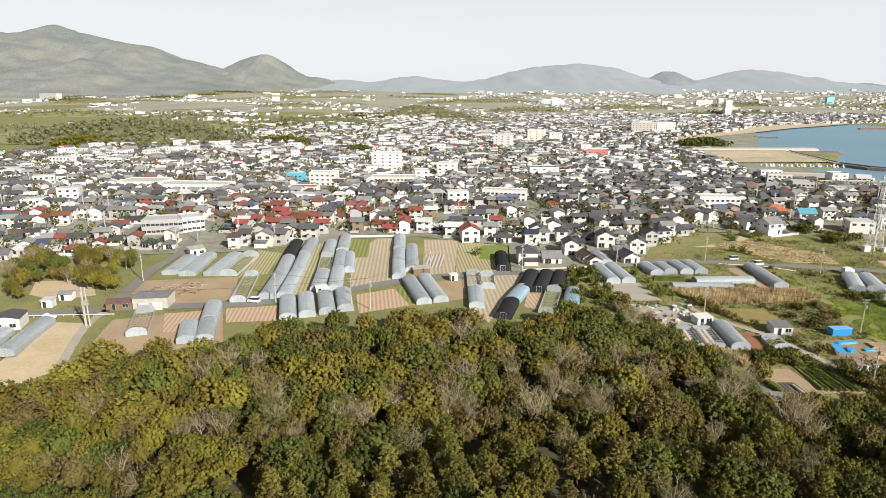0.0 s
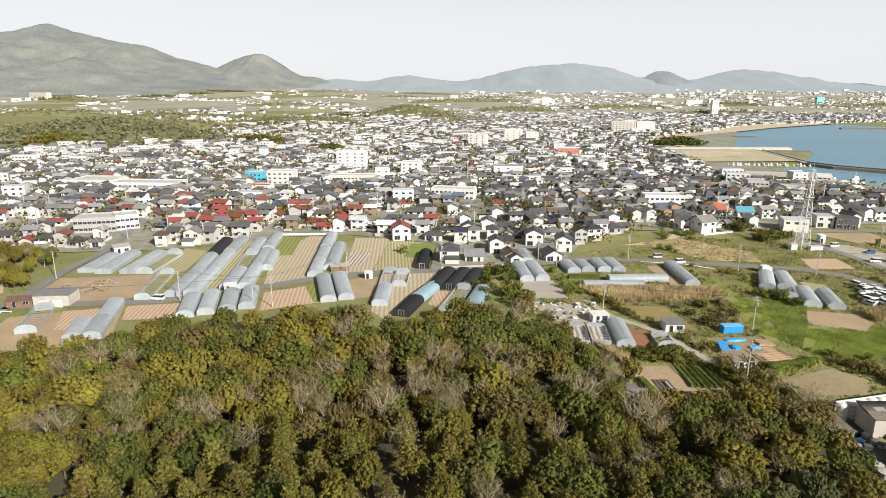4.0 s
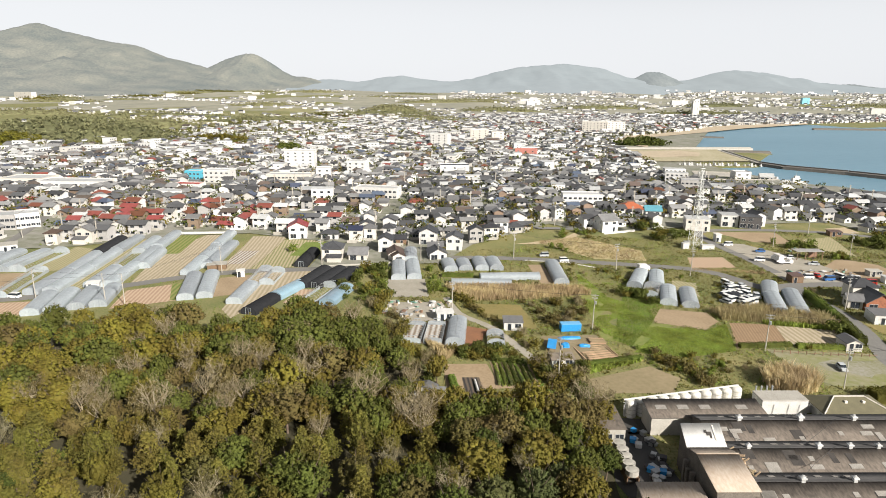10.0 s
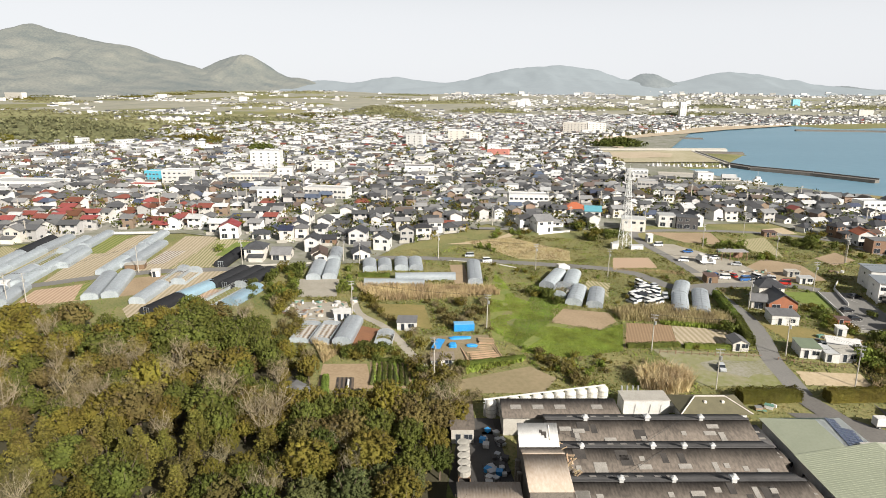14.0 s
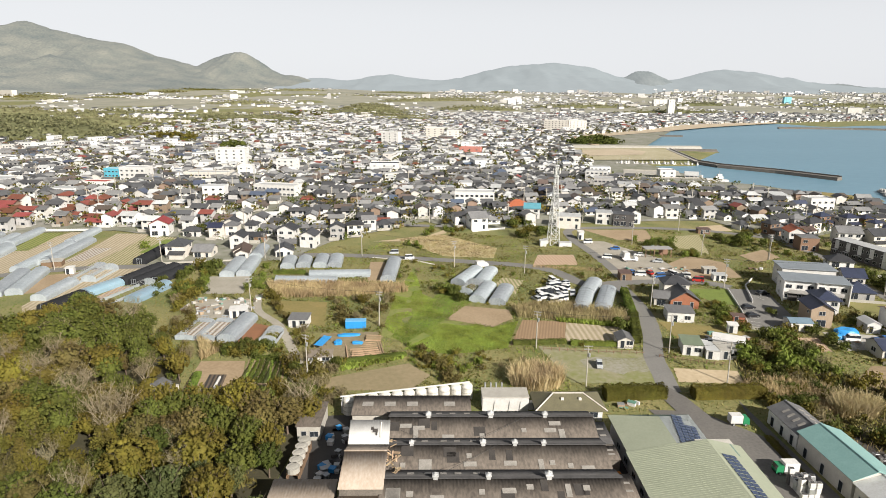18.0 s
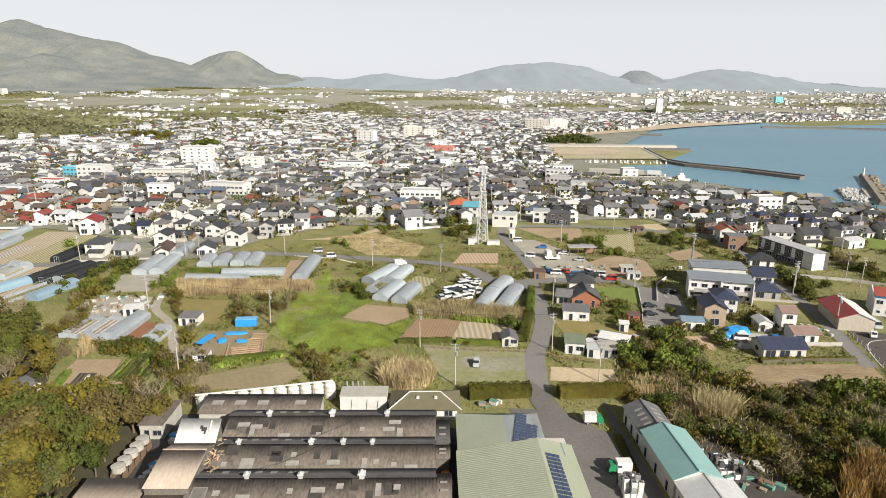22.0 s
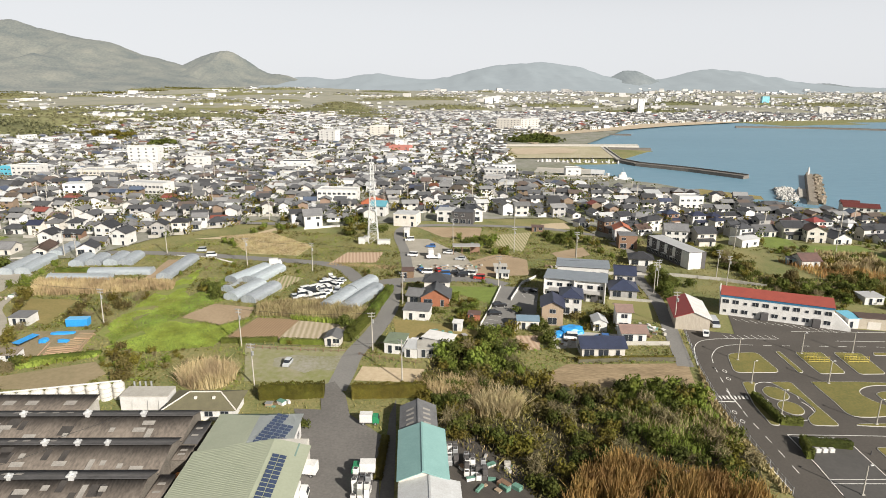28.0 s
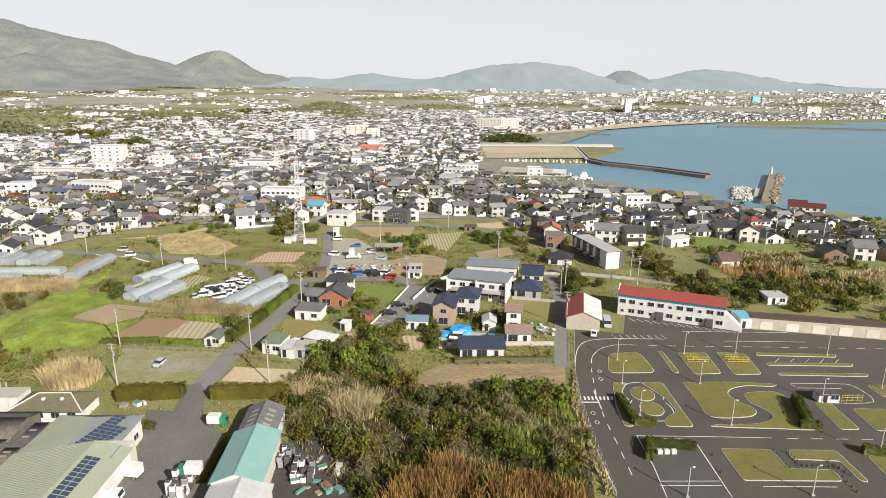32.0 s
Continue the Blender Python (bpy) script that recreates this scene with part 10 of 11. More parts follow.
def hedge(a, b, w, h, leaf, label, dens=26):
    a, b = Vector(a), Vector(b)
    d = b - a
    L = d.length
    g = thing("hedge", (a.x + b.x) / 2, (a.y + b.y) / 2, math.degrees(math.atan2(d.y, d.x)), label, "hedge", "hedges")
    prof = lambda t: (np.sign(np.cos(t)) * np.abs(np.cos(t)) ** 0.45 * w / 2, np.sin(t) ** 0.45 * h)  # a clipped hedge: upright sides, rounded shoulders
    n = int(L * (w + 2 * h) * dens)
    t, x = rs.uniform(0.02, math.pi - 0.02, n), rs.uniform(-L / 2, L / 2, n)
    end = rs.random(n) < w / (L + w)
    x = np.where(end, np.sign(x) * L / 2, x)
    k = np.where(end, np.sqrt(rs.random(n)), 1.0)
    y, z = prof(t)
    y, z = y * k, z * k
    lump = 1 + 0.06 * np.sin(x * 1.9 + a.x) + 0.05 * np.sin(x * 4.3 + y * 2)
    p = np.stack([x, y * lump, z * lump], 1) + rs.normal(scale=0.05, size=(n, 3))
    nr = np.stack([np.where(end, np.sign(x) * 1.5, 0), y / (w / 2) ** 2 * 0.8, z / h ** 2 * 0.8 + 0.2], 1) + rs.normal(scale=0.5, size=(n, 3))
    nr /= np.linalg.norm(nr, axis=1)[:, None]
    e1 = np.cross(nr, rs.normal(size=(n, 3)))
    e1 /= np.linalg.norm(e1, axis=1)[:, None] + 1e-6
    e2, q = np.cross(nr, e1), (0.14 * rs.uniform(0.7, 1.3, n))[:, None]
    v = np.stack([p - e1 * q, p - e2 * q * 0.6, p + e1 * q, p + e2 * q * 0.6], 1).reshape(-1, 3)
    ring, m = np.linspace(0.0, math.pi, 9), max(2, int(L / 0.8))
    cy, cz = prof(np.clip(ring, 0.001, math.pi - 0.001))
    core = np.array([(-L / 2 + L * i / m, cy[j] * 0.9 * rs.uniform(0.9, 1.04), max(-0.1, cz[j] * 0.93 * rs.uniform(0.9, 1.03))) for i in range(m + 1) for j in range(9)])
    cf = [(i * 9 + j, i * 9 + j + 1, (i + 1) * 9 + j + 1, (i + 1) * 9 + j) for i in range(m) for j in range(8)]
    cf += [(o + j, o + j + 1, o + 7 - j, o + 8 - j) for o in (0, m * 9) for j in range(4) if j < 7 - j]
    part("foliage", np_mesh("foliage", *merged((core, np.array(cf)), (v, np.arange(4 * n).reshape(-1, 4))), LEAF[leaf]), None, g)
    return g


hedge((171, 123), (184.6, 123.9), 3.6, 2.9, "olive", "clipped green hedge by the works gate", 34)
hedge((190.8, 123.4), (206.9, 123.9), 3.4, 2.7, "olive", "clipped green hedge by the works gate", 34)
hedge((186.4, 149.3), (190.8, 166.4), 2.6, 2.6, "green", "tall green hedge beside the lane"), hedge((190.8, 166.4), (194.8, 189.1), 2.4, 2.4, "bright", "tall green hedge beside the lane")
hedge((153.9, 149.3), (168, 150.1), 1.8, 1.2, "green", "low leafy hedge along the field"), hedge((169.1, 149.3), (181.1, 148.2), 1.8, 1.3, "bright", "low leafy hedge along the field")
hedge((75.9, 210.4), (87.1, 210.4), 2.0, 1.4, "bright", "low green hedge before the plastic tunnels")
hedge((109.4, 139), (126.2, 143.3), 2.0, 1.0, "bright", "row of bright green leafy crops")
hedge((243.7, 139.1), (267.6, 139.7), 0.9, 1.2, "olive", "trimmed garden hedge along the house")
hedge((278.8, 122.4), (278.9, 111.6), 1.6, 1.7, "green", "dark clipped hedge on the course"), hedge((278.7, 111.9), (282.9, 111.3), 1.6, 1.7, "green", "dark clipped hedge on the course")
hedge((316.4, 120.5), (313.3, 110.3), 2.0, 2.2, "green", "dark clipped hedge on the course"), hedge((311.4, 110.4), (315.4, 109.9), 1.6, 1.6, "green", "dark clipped hedge on the course")
hedge((277.5, 99.5), (279.2, 104.9), 1.4, 1.9, "green", "dark clipped hedge on the course"), hedge((279.5, 104.4), (287.4, 102.9), 1.4, 1.7, "green", "dark clipped hedge on the course")
hedge((318.1, 101.6), (321.7, 100.6), 1.6, 1.8, "green", "dark clipped hedge on the course")
hedge((199.3, 107.4), (198.9, 94), 1.6, 0.7, "olive", "low grass-grown verge hedge")
hedge((95.8, 141.5), (88.1, 142.1), 0.8, 0.8, "green", "row of leafy vegetables")
for k in range(7):
    a, b = Vector((88.5, 140.9)).lerp(Vector((96.8, 139.7)), k / 6.5), Vector((88.8, 129.9)).lerp(Vector((97.9, 129.3)), k / 6.5)
    hedge(a, b, 0.75, 0.55, "green" if k % 2 else "pale", "row of leafy vegetables", 20)


# reeds, pampas and grass: nobody counts them
def blades(poly, n, h, w, leaf, seed, label, category="reeds", lean=0.25, clump=0.0, name="reeds", keep=None, base=0.0):
    pts = in_poly(poly, n, seed, keep)
    if not pts:
        return
    p = np.array([(x, y, gz(x, y) + base) for x, y, u in pts])
    k = len(p)
    hh = h * rs.uniform(0.6, 1.15, k)[:, None]
    a = rs.uniform(0, math.pi, k)
    t = np.stack([np.cos(a), np.sin(a), np.zeros(k)], 1) * (w * rs.uniform(0.6, 1.4, k))[:, None] / 2
    ln = rs.normal(scale=lean, size=(k, 3)) * hh
    ln[:, 2] = 0
    up = np.array([0, 0, 1.0]) * hh
    v = np.stack([p - t * 0.6, p + t * 0.6, p + up * 0.6 + ln * 0.4 + t, p + up * 0.6 + ln * 0.4 - t, p + up + ln + t * 0.25, p + up + ln - t * 0.25], 1).reshape(-1, 3)
    i = np.arange(k)[:, None] * 6
    f = np.concatenate([i + (0, 1, 2, 3), i + (3, 2, 4, 5)])
    tagged(new(name, np_mesh(name, v, f, LEAF[leaf])), label, category, "", "stuff")


def rank_growth(poly, n, leaf, seed, label, lo, hi, size, patch_=0.0, slim=0.5, keep=lambda x, y: not inside(x, y, WOOD) and not covered(x, y)):
    """Low uneven mounds of weeds and brambles, thick in patches and thin between."""
    pts = in_poly(poly, n, seed, lambda x, y: noise.noise(Vector((x / 9, y / 9, seed))) > patch_ and keep(x, y))
    if pts:
        r = [lo + (hi - lo) * u * u for x, y, u in pts]
        v, f = leaf_quads([(x, y, gz(x, y) + 0.15 * q) for (x, y, u), q in zip(pts, r)], r, 6, size * 1.15, 0.9, 0.75, slim, 0.3)
        tagged(new("weeds", np_mesh("weeds", v, f, LEAF[leaf])), label, "weeds", "", "stuff")


MIDFIELDS = [(60, 190), (62, 236), (100, 236), (112, 256), (140, 270), (176, 262), (196, 240), (197, 204), (192, 150), (188, 124), (150, 124), (108, 122), (98, 130), (84, 150)]
EASTFIELDS = [(190, 124), (197, 204), (200, 250), (232, 278), (286, 262), (290, 215), (276, 140), (232, 127)]
for poly, k in ((MIDFIELDS, 1.0), (EASTFIELDS, 0.75)):
    rank_growth(poly, int(4200 * k), "grass", 101, "low tangle of dry grass and weeds on fallow ground", 0.25, 0.85, 0.22, -0.2, 0.3)
    rank_growth(poly, int(3000 * k), "weed", 102, "lush green weeds on fallow ground", 0.25, 0.75, 0.2, -0.02, 0.4)
    rank_growth(poly, int(2200 * k), "olive", 103, "dull olive brambles on fallow ground", 0.3, 1.1, 0.22, 0.08)
    rank_growth(poly, int(1300 * k), "twig", 104, "dry brown stalks on fallow ground", 0.3, 0.9, 0.34, 0.08, 0.1)
rank_growth([(-130, 130), (-125, 250), (60, 270), (62, 190), (40, 168), (-90, 140)], 1800, "weed", 105, "green weeds along the field edges", 0.2, 0.5, 0.18, -0.05, 0.4)
rank_growth([(310, 176), (316, 262), (400, 262), (405, 190)], 900, "olive", 106, "rank olive brambles on the slope", 0.4, 1.2, 0.26, -0.05)
rank_growth(THICKET, 1100, "brown", 107, "tangled brown undergrowth of the thicket", 0.5, 1.4, 0.24, -0.3, 0.5, lambda x, y: True)
rank_growth(THICKET, 700, "olive", 108, "olive undergrowth of the thicket", 0.5, 1.5, 0.24, -0.1, 0.5, lambda x, y: True)
blades([(156.6, 174.3), (172.4, 177.8), (189.4, 169.5), (187.5, 161), (168.2, 165.4), (157.6, 167.4)], 7000, 2.4, 0.13, "straw", 41, "tall dry reeds beside the tunnels")
blades([(168.8, 166.7), (188.6, 161.6), (187.1, 159.7), (168.3, 164)], 900, 1.2, 0.3, "weed", 42, "green weeds at the foot of the reeds", "weeds")
blades([(76.4, 198.6), (101, 198.3), (123.3, 196.7), (124.8, 190), (103, 185.2), (83.5, 183.5)], 7000, 2.1, 0.14, "straw", 43, "band of tall dry reeds")
blades([(77.9, 146.6), (70.9, 152.2), (75.8, 140.3), (79.9, 148)], 1200, 1.8, 0.14, "straw", 44, "dry straw tufts")
blades([(116.1, 260.3), (136.7, 266.5), (159.1, 245.8), (156.2, 231.9), (136.4, 234.5)], 3800, 0.5, 0.3, "straw", 45, "flattened dry straw", lean=0.7)
for (cx, cy), r_, n_ in (((157.1, 130.2), 6.5, 1500), ((222.5, 116.6), 5.0, 1300)):
    blades([(cx + r_ * math.cos(q * 0.6), cy + 0.7 * r_ * math.sin(q * 0.6)) for q in range(10)], int(n_ * 1.9), 3.9, 0.13, "plume", 46, "fountain of dry pampas grass", "pampas", 0.3, name="pampas_grass")
blades([(230.7, 87.8), (234.7, 93.7), (239.2, 99.6), (245.3, 95), (251.2, 92.1), (260.9, 90.7), (262.9, 86.8)], 5600, 4.0, 0.17, "rust", 48, "tall rust-brown reeds with feathery heads", lean=0.16, keep=lambda x, y: noise.noise(Vector((x / 3.5, y / 3.5, 3))) > -0.12)
blades([(229.2, 86), (233.1, 91), (260.6, 89.4), (263.3, 85), (262, 66), (205, 66)], 4600, 3.6, 0.17, "rust", 49, "tall rust-brown reeds with feathery heads", lean=0.16, keep=lambda x, y: noise.noise(Vector((x / 3.5, y / 3.5, 3))) > -0.12)
blades([(244.6, 112.5), (250.7, 116.5), (264.8, 115.3), (267.3, 104.1), (265.3, 100.1), (253.3, 107.8)], 1000, 2.4, 0.12, "straw", 50, "pale swaying reeds")
blades([(247.3, 121.7), (261.2, 124.8), (266.8, 119.4), (266.8, 104.2), (260.7, 100.2), (249.9, 100.2)], 5000, 1.6, 0.16, "weed", 51, "long green grass among reeds", "grass")
blades([(203.9, 128.5), (215.1, 130.6), (223.1, 126.1), (219.4, 112.7), (208.5, 123)], 2600, 2.2, 0.12, "straw", 52, "dry stalks in the thicket")
blades(THICKET, 900, 1.2, 0.12, "straw", 61, "dry pale stalks all through the thicket", name="reeds")
blades([(364, 240.3), (385.1, 237), (373.1, 209.6), (350.9, 212.6)], 1600, 2.4, 0.35, "straw", 53, "dry yellow reeds among the houses")
blades([(409, 316.6), (421.3, 315.2), (409.8, 292.8), (397.2, 294.1)], 700, 1.8, 0.4, "straw", 54, "dry yellow grass")
blades([(366.6, 200.2), (402.9, 213.3), (389.4, 194.8), (361.1, 184.7)], 900, 2.0, 0.35, "straw", 55, "dry yellow reeds on the slope")
blades([(170.3, 221.6), (195, 216.7), (194.4, 212.5), (169.6, 218.2)], 700, 0.6, 0.14, "straw", 56, "dry verge grass along the road")
blades([(125.2, 146.5), (138.8, 161.5), (149.7, 159.9), (157.4, 164.8), (152.3, 147.2), (137.7, 143.7)], 12000, 0.26, 0.2, "weed", 57, "leafy green crop plants", "crop", name="crop_plants")
blades([(-120, 150), (-120, 60), (60, 60), (215, 105), (265, 130), (285, 170), (330, 200), (330, 250), (180, 270), (60, 240), (40, 165)], 33000, 0.42, 0.26, "grass", 58, "rough grass tufts on the waste ground", "grass", 0.5, name="grass_tufts", keep=lambda x, y: not inside(x, y, WOOD) and not covered(x, y))
blades([(121.8, 153.9), (134.7, 189), (137.4, 202.5), (145.2, 181.6), (136.3, 165.4), (125.5, 149.4)], 9000, 0.3, 0.2, "weed", 59, "lush green weeds", "weeds", name="weeds")
blades([(269.5, 118.8), (272.6, 138), (267.6, 118.9), (267, 89.4), (268.4, 89.4)], 700, 1.0, 0.3, "straw", 60, "dry grass along the course fence", "grass", name="grass_tufts")

blades([(125.7, 218.1), (129.4, 188.1), (137.1, 177.5), (134.5, 164.8), (156.4, 164.8), (150.8, 147.6), (130.9, 147.5), (118.9, 154.3), (120.7, 188)], 14000, 0.28, 0.2, "weed", 62, "lush bright green weeds on fallow ground", "weeds", name="weeds", keep=lambda x, y: noise.noise(Vector((x / 7, y / 7, 3))) > 0.0)
blades([(109.3, 138), (125.9, 144.4), (125.8, 141.4), (110, 134.9)], 900, 0.8, 0.3, "weed", 63, "lush green weeds along the plot", "weeds", name="weeds")
blades(THICKET, 2600, 0.9, 0.25, "grass", 64, "long dull grass all through the thicket", "grass", 0.5, name="grass_tufts")
SLOPE = [(323.6, 254.3), (326.7, 233.9), (327.3, 202.9), (366.6, 200.2), (391.3, 197.5), (375.7, 176), (312.4, 176.1), (316.1, 200)]
blades(SLOPE, 2600, 1.1, 0.3, "grass", 65, "long rank grass on the slope behind the school", "grass", 0.5, name="grass_tufts")
blades(SLOPE, 1500, 0.8, 0.35, "weed", 66, "green weeds on the slope behind the school", "weeds", 0.5, name="weeds")
blades([(341, 226.6), (360.3, 227.3), (368.4, 203.3), (364.9, 197.5), (342.7, 203.1)], 1500, 2.0, 0.2, "rust", 67, "rust-brown reeds on the slope")
for x, y, u in in_poly([(263.8, 261.8), (304.2, 300.9), (347.7, 320.6), (488, 328.4), (402.9, 213.3), (365.3, 212.8), (325.8, 254.5), (264.1, 217.5)], 150, 81, lambda a, b: not covered(a, b) and free(a, b, 2.0) and all((a - h[1]) ** 2 + (b - h[2]) ** 2 > 42 for h in near_houses)):
    tree(("bush_green", "bush_olive", "bush_bright", "bush_brown", "bush_green")[int(u * 5)], x, y, 0.6 + 0.9 * ((u * 13) % 1))
# leafy rows of the vegetable plot, the taller ones darker, and a clipped row beside the soil
for k in range(8):
    h, leaf = (0.5, 0.3, 0.75, 0.7, 0.45, 0.8, 0.35, 0.3)[k], ("weed", "bright", "green", "green", "weed", "green", "bright", "weed")[k]
    pts = [(88.3 + k * 1.28 + 0.13 * q * 0.45 + rng.uniform(-0.15, 0.15), 141 - q * 0.45, 0.25 * h) for q in range(26)]
    v, f = leaf_quads([(x, y, z + gz(x, y)) for x, y, z in pts], [0.4 + 0.3 * h] * 26, 26, 0.17, 0.9, 0.5 + h * 0.8, 0.6, 0.3)
    tagged(new("vegetable_row", np_mesh("vegetable_row", v, f, LEAF[leaf])), "leafy row of tall vegetables in brown soil" if h > 0.6 else "low leafy row of vegetables in brown soil", "vegetables", "", "stuff")
hedge((77.6, 133.6), (79.4, 121.8), 1.7, 1.5, "weed", "tall green row beside the dark bed")
g = thing("film_roll", 83.4, 129.6, 95, "white roll of mulch film lying on the bed", "roll", dz=0.42)
part("roll", tube(bmesh.new(), (-2.7, 0, 0), (2.7, 0, 0), 0.3, 0.3, 12), WHITE, g)
part("core", tube(bmesh.new(), (-2.9, 0, 0), (2.9, 0, 0), 0.08, 0.08, 8), BROWNWALL, g)
join_rest("tree", "woodland", "dense mixed wood of green, yellow and leafless trees")
join_rest("shrub", "scrub", "dense mixed scrub on the waste ground")

# crowns among the town's houses, wooded hills behind it
for leaf, share, lab in (("green", 0, "dark green garden trees among the town's houses"), ("olive", 1, "olive and yellowing garden trees among the town's houses")):
    for lo, hi, per, size in ((0, 560, 10, 0.6), (560, 1300, 5, 0.95)):
        cs, rr = [], []
        for i, (x, y) in enumerate(TREESPOTS):
            if i % 2 == share and lo <= y < hi:
                for q in range(3):
                    cs.append((x + rng.uniform(-3.5, 3.5), y + rng.uniform(-3.5, 3.5), gz(x, y) + rng.uniform(1.4, 4.6))), rr.append(rng.uniform(1.4, 2.8))
        v, f = leaf_quads(cs, rr, per, size, 0.7, 0.85, 0.7)
        tagged(new("town_trees", np_mesh("town_trees", v, f, LEAF[leaf])), lab, "trees", "", "stuff")


tagged(new("garden_shrubs", np_mesh("garden_shrubs", *leaf_quads(greens, gr, 9, 0.3, 0.7, 0.9, 0.6), LEAF["bright"])), "clipped garden shrubs in the yards of the town", "shrubs", "", "stuff")


def wooded_hill(cx, cy, rx, ry, h, n, leaf, label, seed):
    rr_ = random.Random(seed)
    v, f = [], []
    k, m = 28, 8
    base = gz(cx, cy)
    for j in range(m + 1):
        for i in range(k):
            q, a = 1 - j / m, 2 * math.pi * i / k
            v.append((cx + rx * q * math.cos(a), cy + ry * q * math.sin(a), base - 1 + h * (1 - q * q) * (0.9 + 0.2 * rr_.random())))
    for j in range(m):
        for i in range(k):
            f.append((j * k + i, j * k + (i + 1) % k, (j + 1) * k + (i + 1) % k, (j + 1) * k + i))
    cs, rad = [], []
    for i in range(n):
        q, a = math.sqrt(rr_.random()), rr_.uniform(0, 2 * math.pi)
        cs.append((cx + rx * q * math.cos(a), cy + ry * q * math.sin(a), base + h * (1 - q * q) + rr_.uniform(0.5, 4.0))), rad.append(rr_.uniform(2.2, 3.8))
    tagged(new("wooded_hill", np_mesh("wooded_hill", *merged((v, f), leaf_quads(cs, rad, 12, 1.5, 0.6, 0.8)), LEAF[leaf])), label, "woods", "", "stuff")


hx, hy = (-359.6, 708.2)
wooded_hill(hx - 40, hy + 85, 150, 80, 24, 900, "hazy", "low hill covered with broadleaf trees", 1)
wooded_hill(hx - 60, hy + 20, 40, 25, 9, 160, "yellow", "wooded slope at the town's edge", 2)
hx, hy = (-213.4, 793.3)
wooded_hill(hx, hy + 12, 45, 12, 5, 150, "olive", "belt of trees behind the houses", 3)
hx, hy = (-96.5, 681.6)
wooded_hill(hx, hy + 20, 14, 30, 5, 90, "green", "clump of trees beside the white building", 4)
hx, hy = (-65.1, 1847.3)
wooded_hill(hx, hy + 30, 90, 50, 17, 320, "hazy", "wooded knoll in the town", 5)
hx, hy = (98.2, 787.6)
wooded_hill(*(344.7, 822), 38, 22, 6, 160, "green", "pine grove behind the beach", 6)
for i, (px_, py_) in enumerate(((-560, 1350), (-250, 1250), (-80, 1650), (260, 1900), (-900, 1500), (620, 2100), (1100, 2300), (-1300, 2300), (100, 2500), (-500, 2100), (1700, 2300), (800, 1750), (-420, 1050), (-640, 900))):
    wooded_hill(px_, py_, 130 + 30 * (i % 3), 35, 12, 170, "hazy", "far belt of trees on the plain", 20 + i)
rb = random.Random(77)
for i in range(30):
    py_ = rb.uniform(1250, 3600)
    px_ = rb.uniform(-0.62 * py_, 0.16 * py_ - 60)
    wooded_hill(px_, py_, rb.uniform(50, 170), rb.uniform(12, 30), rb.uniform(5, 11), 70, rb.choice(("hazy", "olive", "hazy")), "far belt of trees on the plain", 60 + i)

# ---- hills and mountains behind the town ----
# aerial haze is put into the hills' own colours, bluer for the far range
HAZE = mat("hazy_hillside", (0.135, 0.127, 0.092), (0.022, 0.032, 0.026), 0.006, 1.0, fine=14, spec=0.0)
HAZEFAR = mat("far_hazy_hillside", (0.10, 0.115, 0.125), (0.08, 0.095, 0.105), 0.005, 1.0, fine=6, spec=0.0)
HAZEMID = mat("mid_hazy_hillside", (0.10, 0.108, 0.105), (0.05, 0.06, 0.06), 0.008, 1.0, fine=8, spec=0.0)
# emission adds the brightness of the haze; the hills are no light source
for m, haze_glow in ((HAZEMID, (0.155, 0.168, 0.172)), (HAZE, (0.135, 0.144, 0.146)), (HAZEFAR, (0.20, 0.215, 0.218))):
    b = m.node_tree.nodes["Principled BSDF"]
    b.inputs["Emission Color"].default_value, b.inputs["Emission Strength"].default_value = (*haze_glow, 1), 1.0


def range_of_hills(label, crest, depth_, material, seed, base=-7.0):
    """Hills whose crest runs through points (x, y, height)."""
    crest = sorted(crest)
    cx, cy, ch = (np.array([c[i] for c in crest]) for i in range(3))
    n, k = 260, 31
    xs = np.linspace(cx[0], cx[-1], n)
    verts = []
    for x in xs:
        h, y0 = float(np.interp(x, cx, ch)), float(np.interp(x, cx, cy))
        h = sum(float(np.interp(x + d, cx, ch)) for d in (-40, 0, 40)) / 3 + 5 * noise.noise(Vector((x / 60, seed, 0))) + 2.5 * noise.noise(Vector((x / 22, seed, 5)))
        for j in range(k):
            t = j / (k - 1) * 1.5
            prof = max(0.0, 1 - abs(t - 1)) ** 1.25
            y = y0 - depth_ * (1 - t)
            ridge = noise.fractal(Vector((x / 260 + seed, y / 330, seed)), 1.0, 2.0, 5)
            gully = abs(noise.noise(Vector((x / 170, y / 900 + seed, 3))))
            verts.append((x, y, base + (h - base) * prof * (1 + (0.16 * ridge - 0.22 * gully) * min(1, abs(t - 1) * 3)) + ridge * 7 * min(1, prof * 3)))
    faces = [(i * k + j, (i + 1) * k + j, (i + 1) * k + j + 1, i * k + j + 1) for i in range(n - 1) for j in range(k - 1)]
    ob = tagged(new("backdrop", np_mesh("backdrop", verts, faces, material)), label, "mountain", "", "structure")
    for p in ob.data.polygons:
        p.use_smooth = True
    return ob


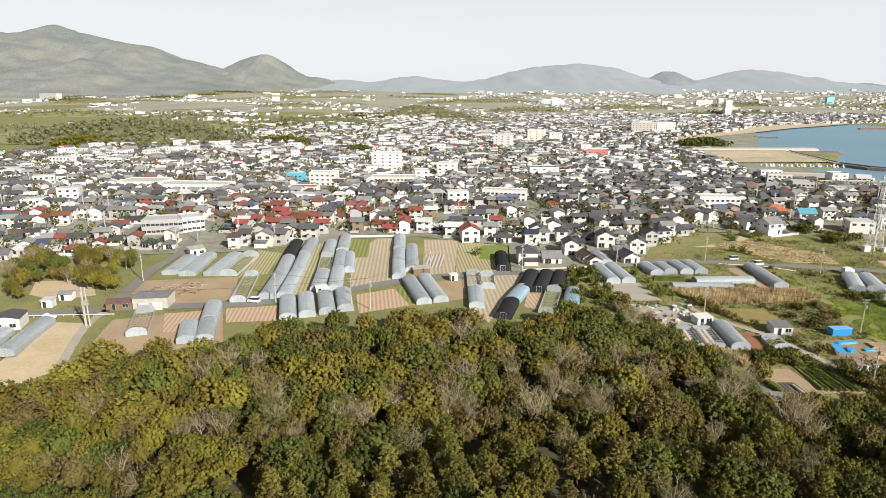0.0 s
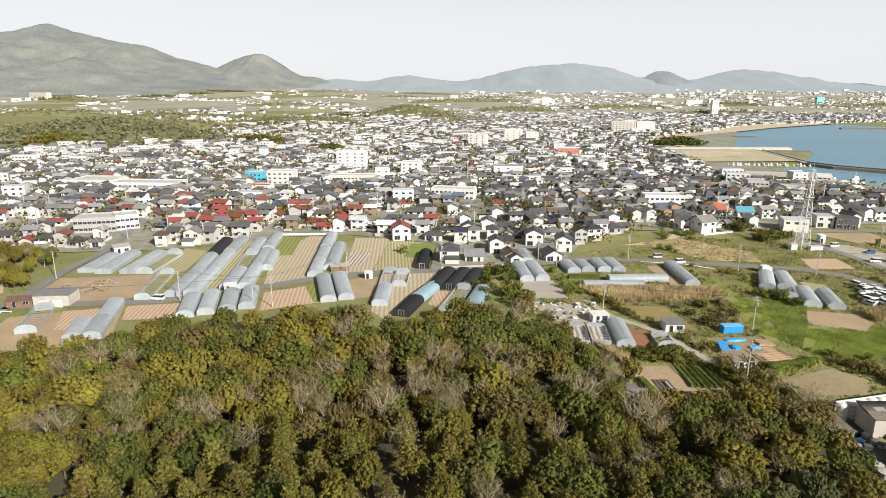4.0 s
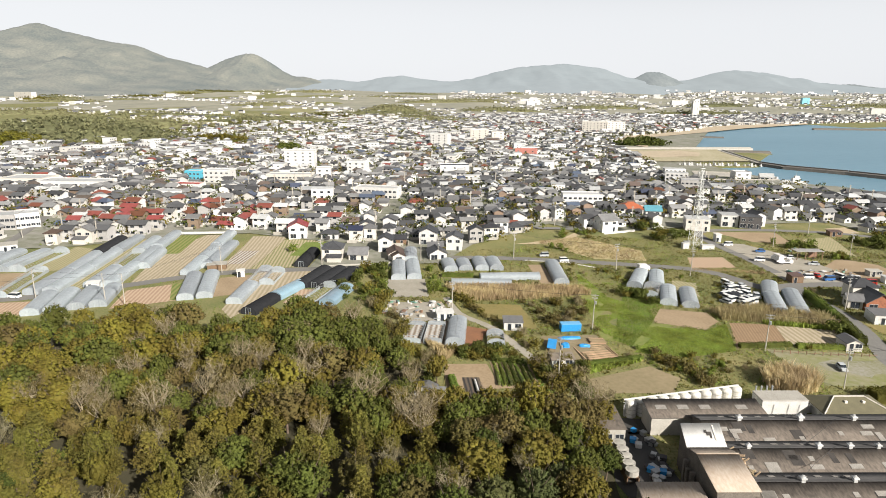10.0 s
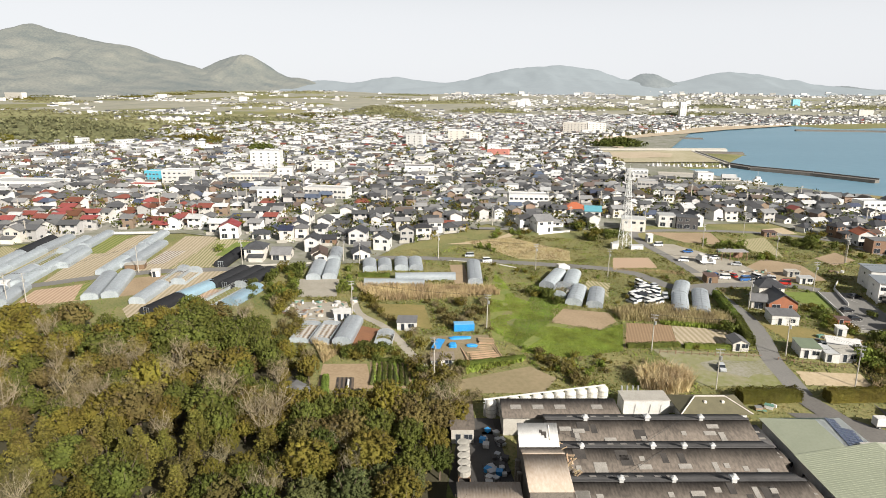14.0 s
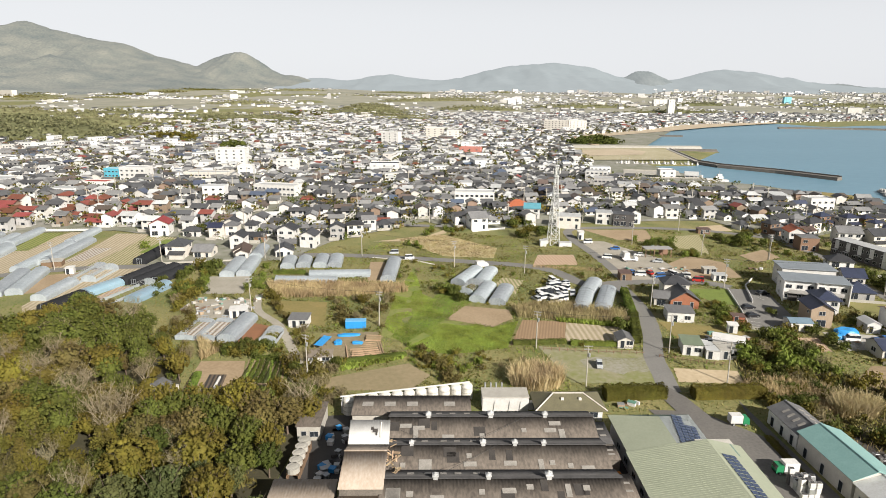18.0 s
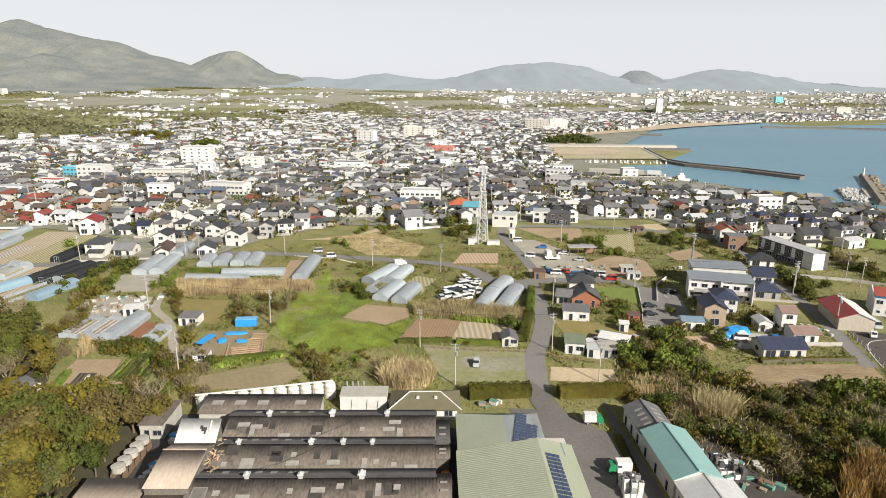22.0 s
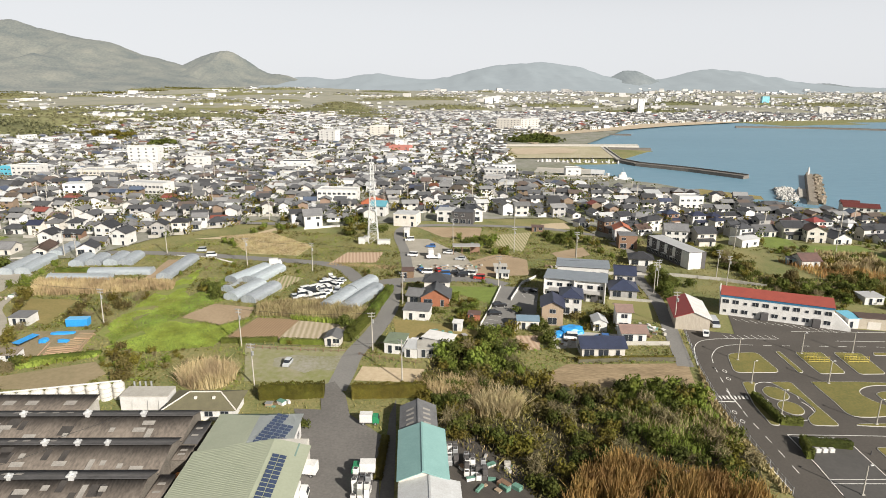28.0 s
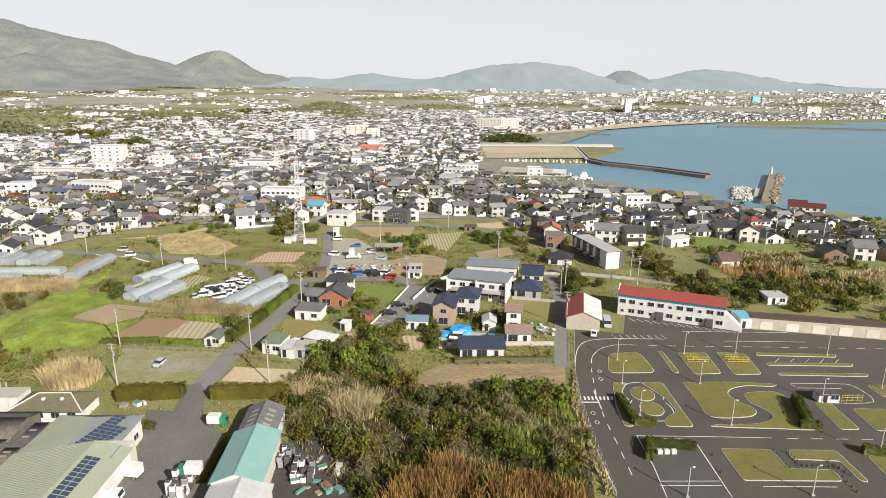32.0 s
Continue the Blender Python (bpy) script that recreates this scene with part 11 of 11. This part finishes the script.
range_of_hills("long wooded mountain in pale haze", [(-5203, 4650, 523.1), (-4397.4, 4650, 504), (-3687.7, 4650, 407.9), (-3346.4, 4650, 484.9), (-3109.6, 4650, 446.5), (-2793.2, 4650, 515.5), (-2580.5, 4650, 446.5), (-2343.6, 4650, 392.4), (-2062.9, 4650, 349.6),
               (-1906.9, 4650, 279.2), (-1625.4, 4650, 212.2), (-1301.2, 4650, 132.7), (-935.1, 4650, 4)], 2300, HAZE, 1.0)
range_of_hills("steep conical wooded hill in haze", [(-1926.3, 4750, 93.3), (-1640, 4750, 207.3), (-1465.1, 4750, 283.8), (-1307.4, 4750, 315.8), (-1173.6, 4750, 247.6), (-1031.7, 4750, 154.5), (-884.3, 4750, 142.3), (-738.6, 4750, 85.1), (-443.5, 4750, 2.7)], 1100, HAZE, 4.0)
range_of_hills("far blue-grey mountains in haze", [(-1335.1, 4900, 30.5), (-803.5, 4900, 136.3), (-542.4, 4900, 106.8), (-410.5, 4900, 136.3), (-235.5, 4900, 161.5), (-61.1, 4900, 136.3), (135.6, 4900, 111), (288.3, 4900, 127.9), (505.2, 4900, 186.6),
               (764.6, 4900, 232.5), (1111.1, 4900, 249.2), (1330.2, 4900, 220), (1553.9, 4900, 144.7), (1949.9, 4900, 115.2), (2203.7, 4900, 186.6), (2396.4, 4900, 211.7), (2639.2, 4900, 186.6), (2819.7, 4900, 144.7), (3132.4, 4900, 102.5), (3663.2, 4900, 72.9), (4457, 4900, 51.7)], 1700, HAZEFAR, 7.0)
range_of_hills("rounded wooded hill in haze", [(1318, 4800, 10.4), (1483.5, 4800, 93.5), (1604.8, 4800, 176), (1696.8, 4800, 196.5), (1819.4, 4800, 163.7), (1977.4, 4800, 85.3), (2221.5, 4800, 18.7)], 700, HAZEMID, 9.0)
range_of_hills("low wooded hill in haze", [(2683.5, 4700, 3.4), (2883.9, 4700, 68.6), (3108, 4700, 109.2), (3301.3, 4700, 84.9), (3606, 4700, 32), (3864.9, 4700, 3.4)], 600, HAZEMID, 11.0)
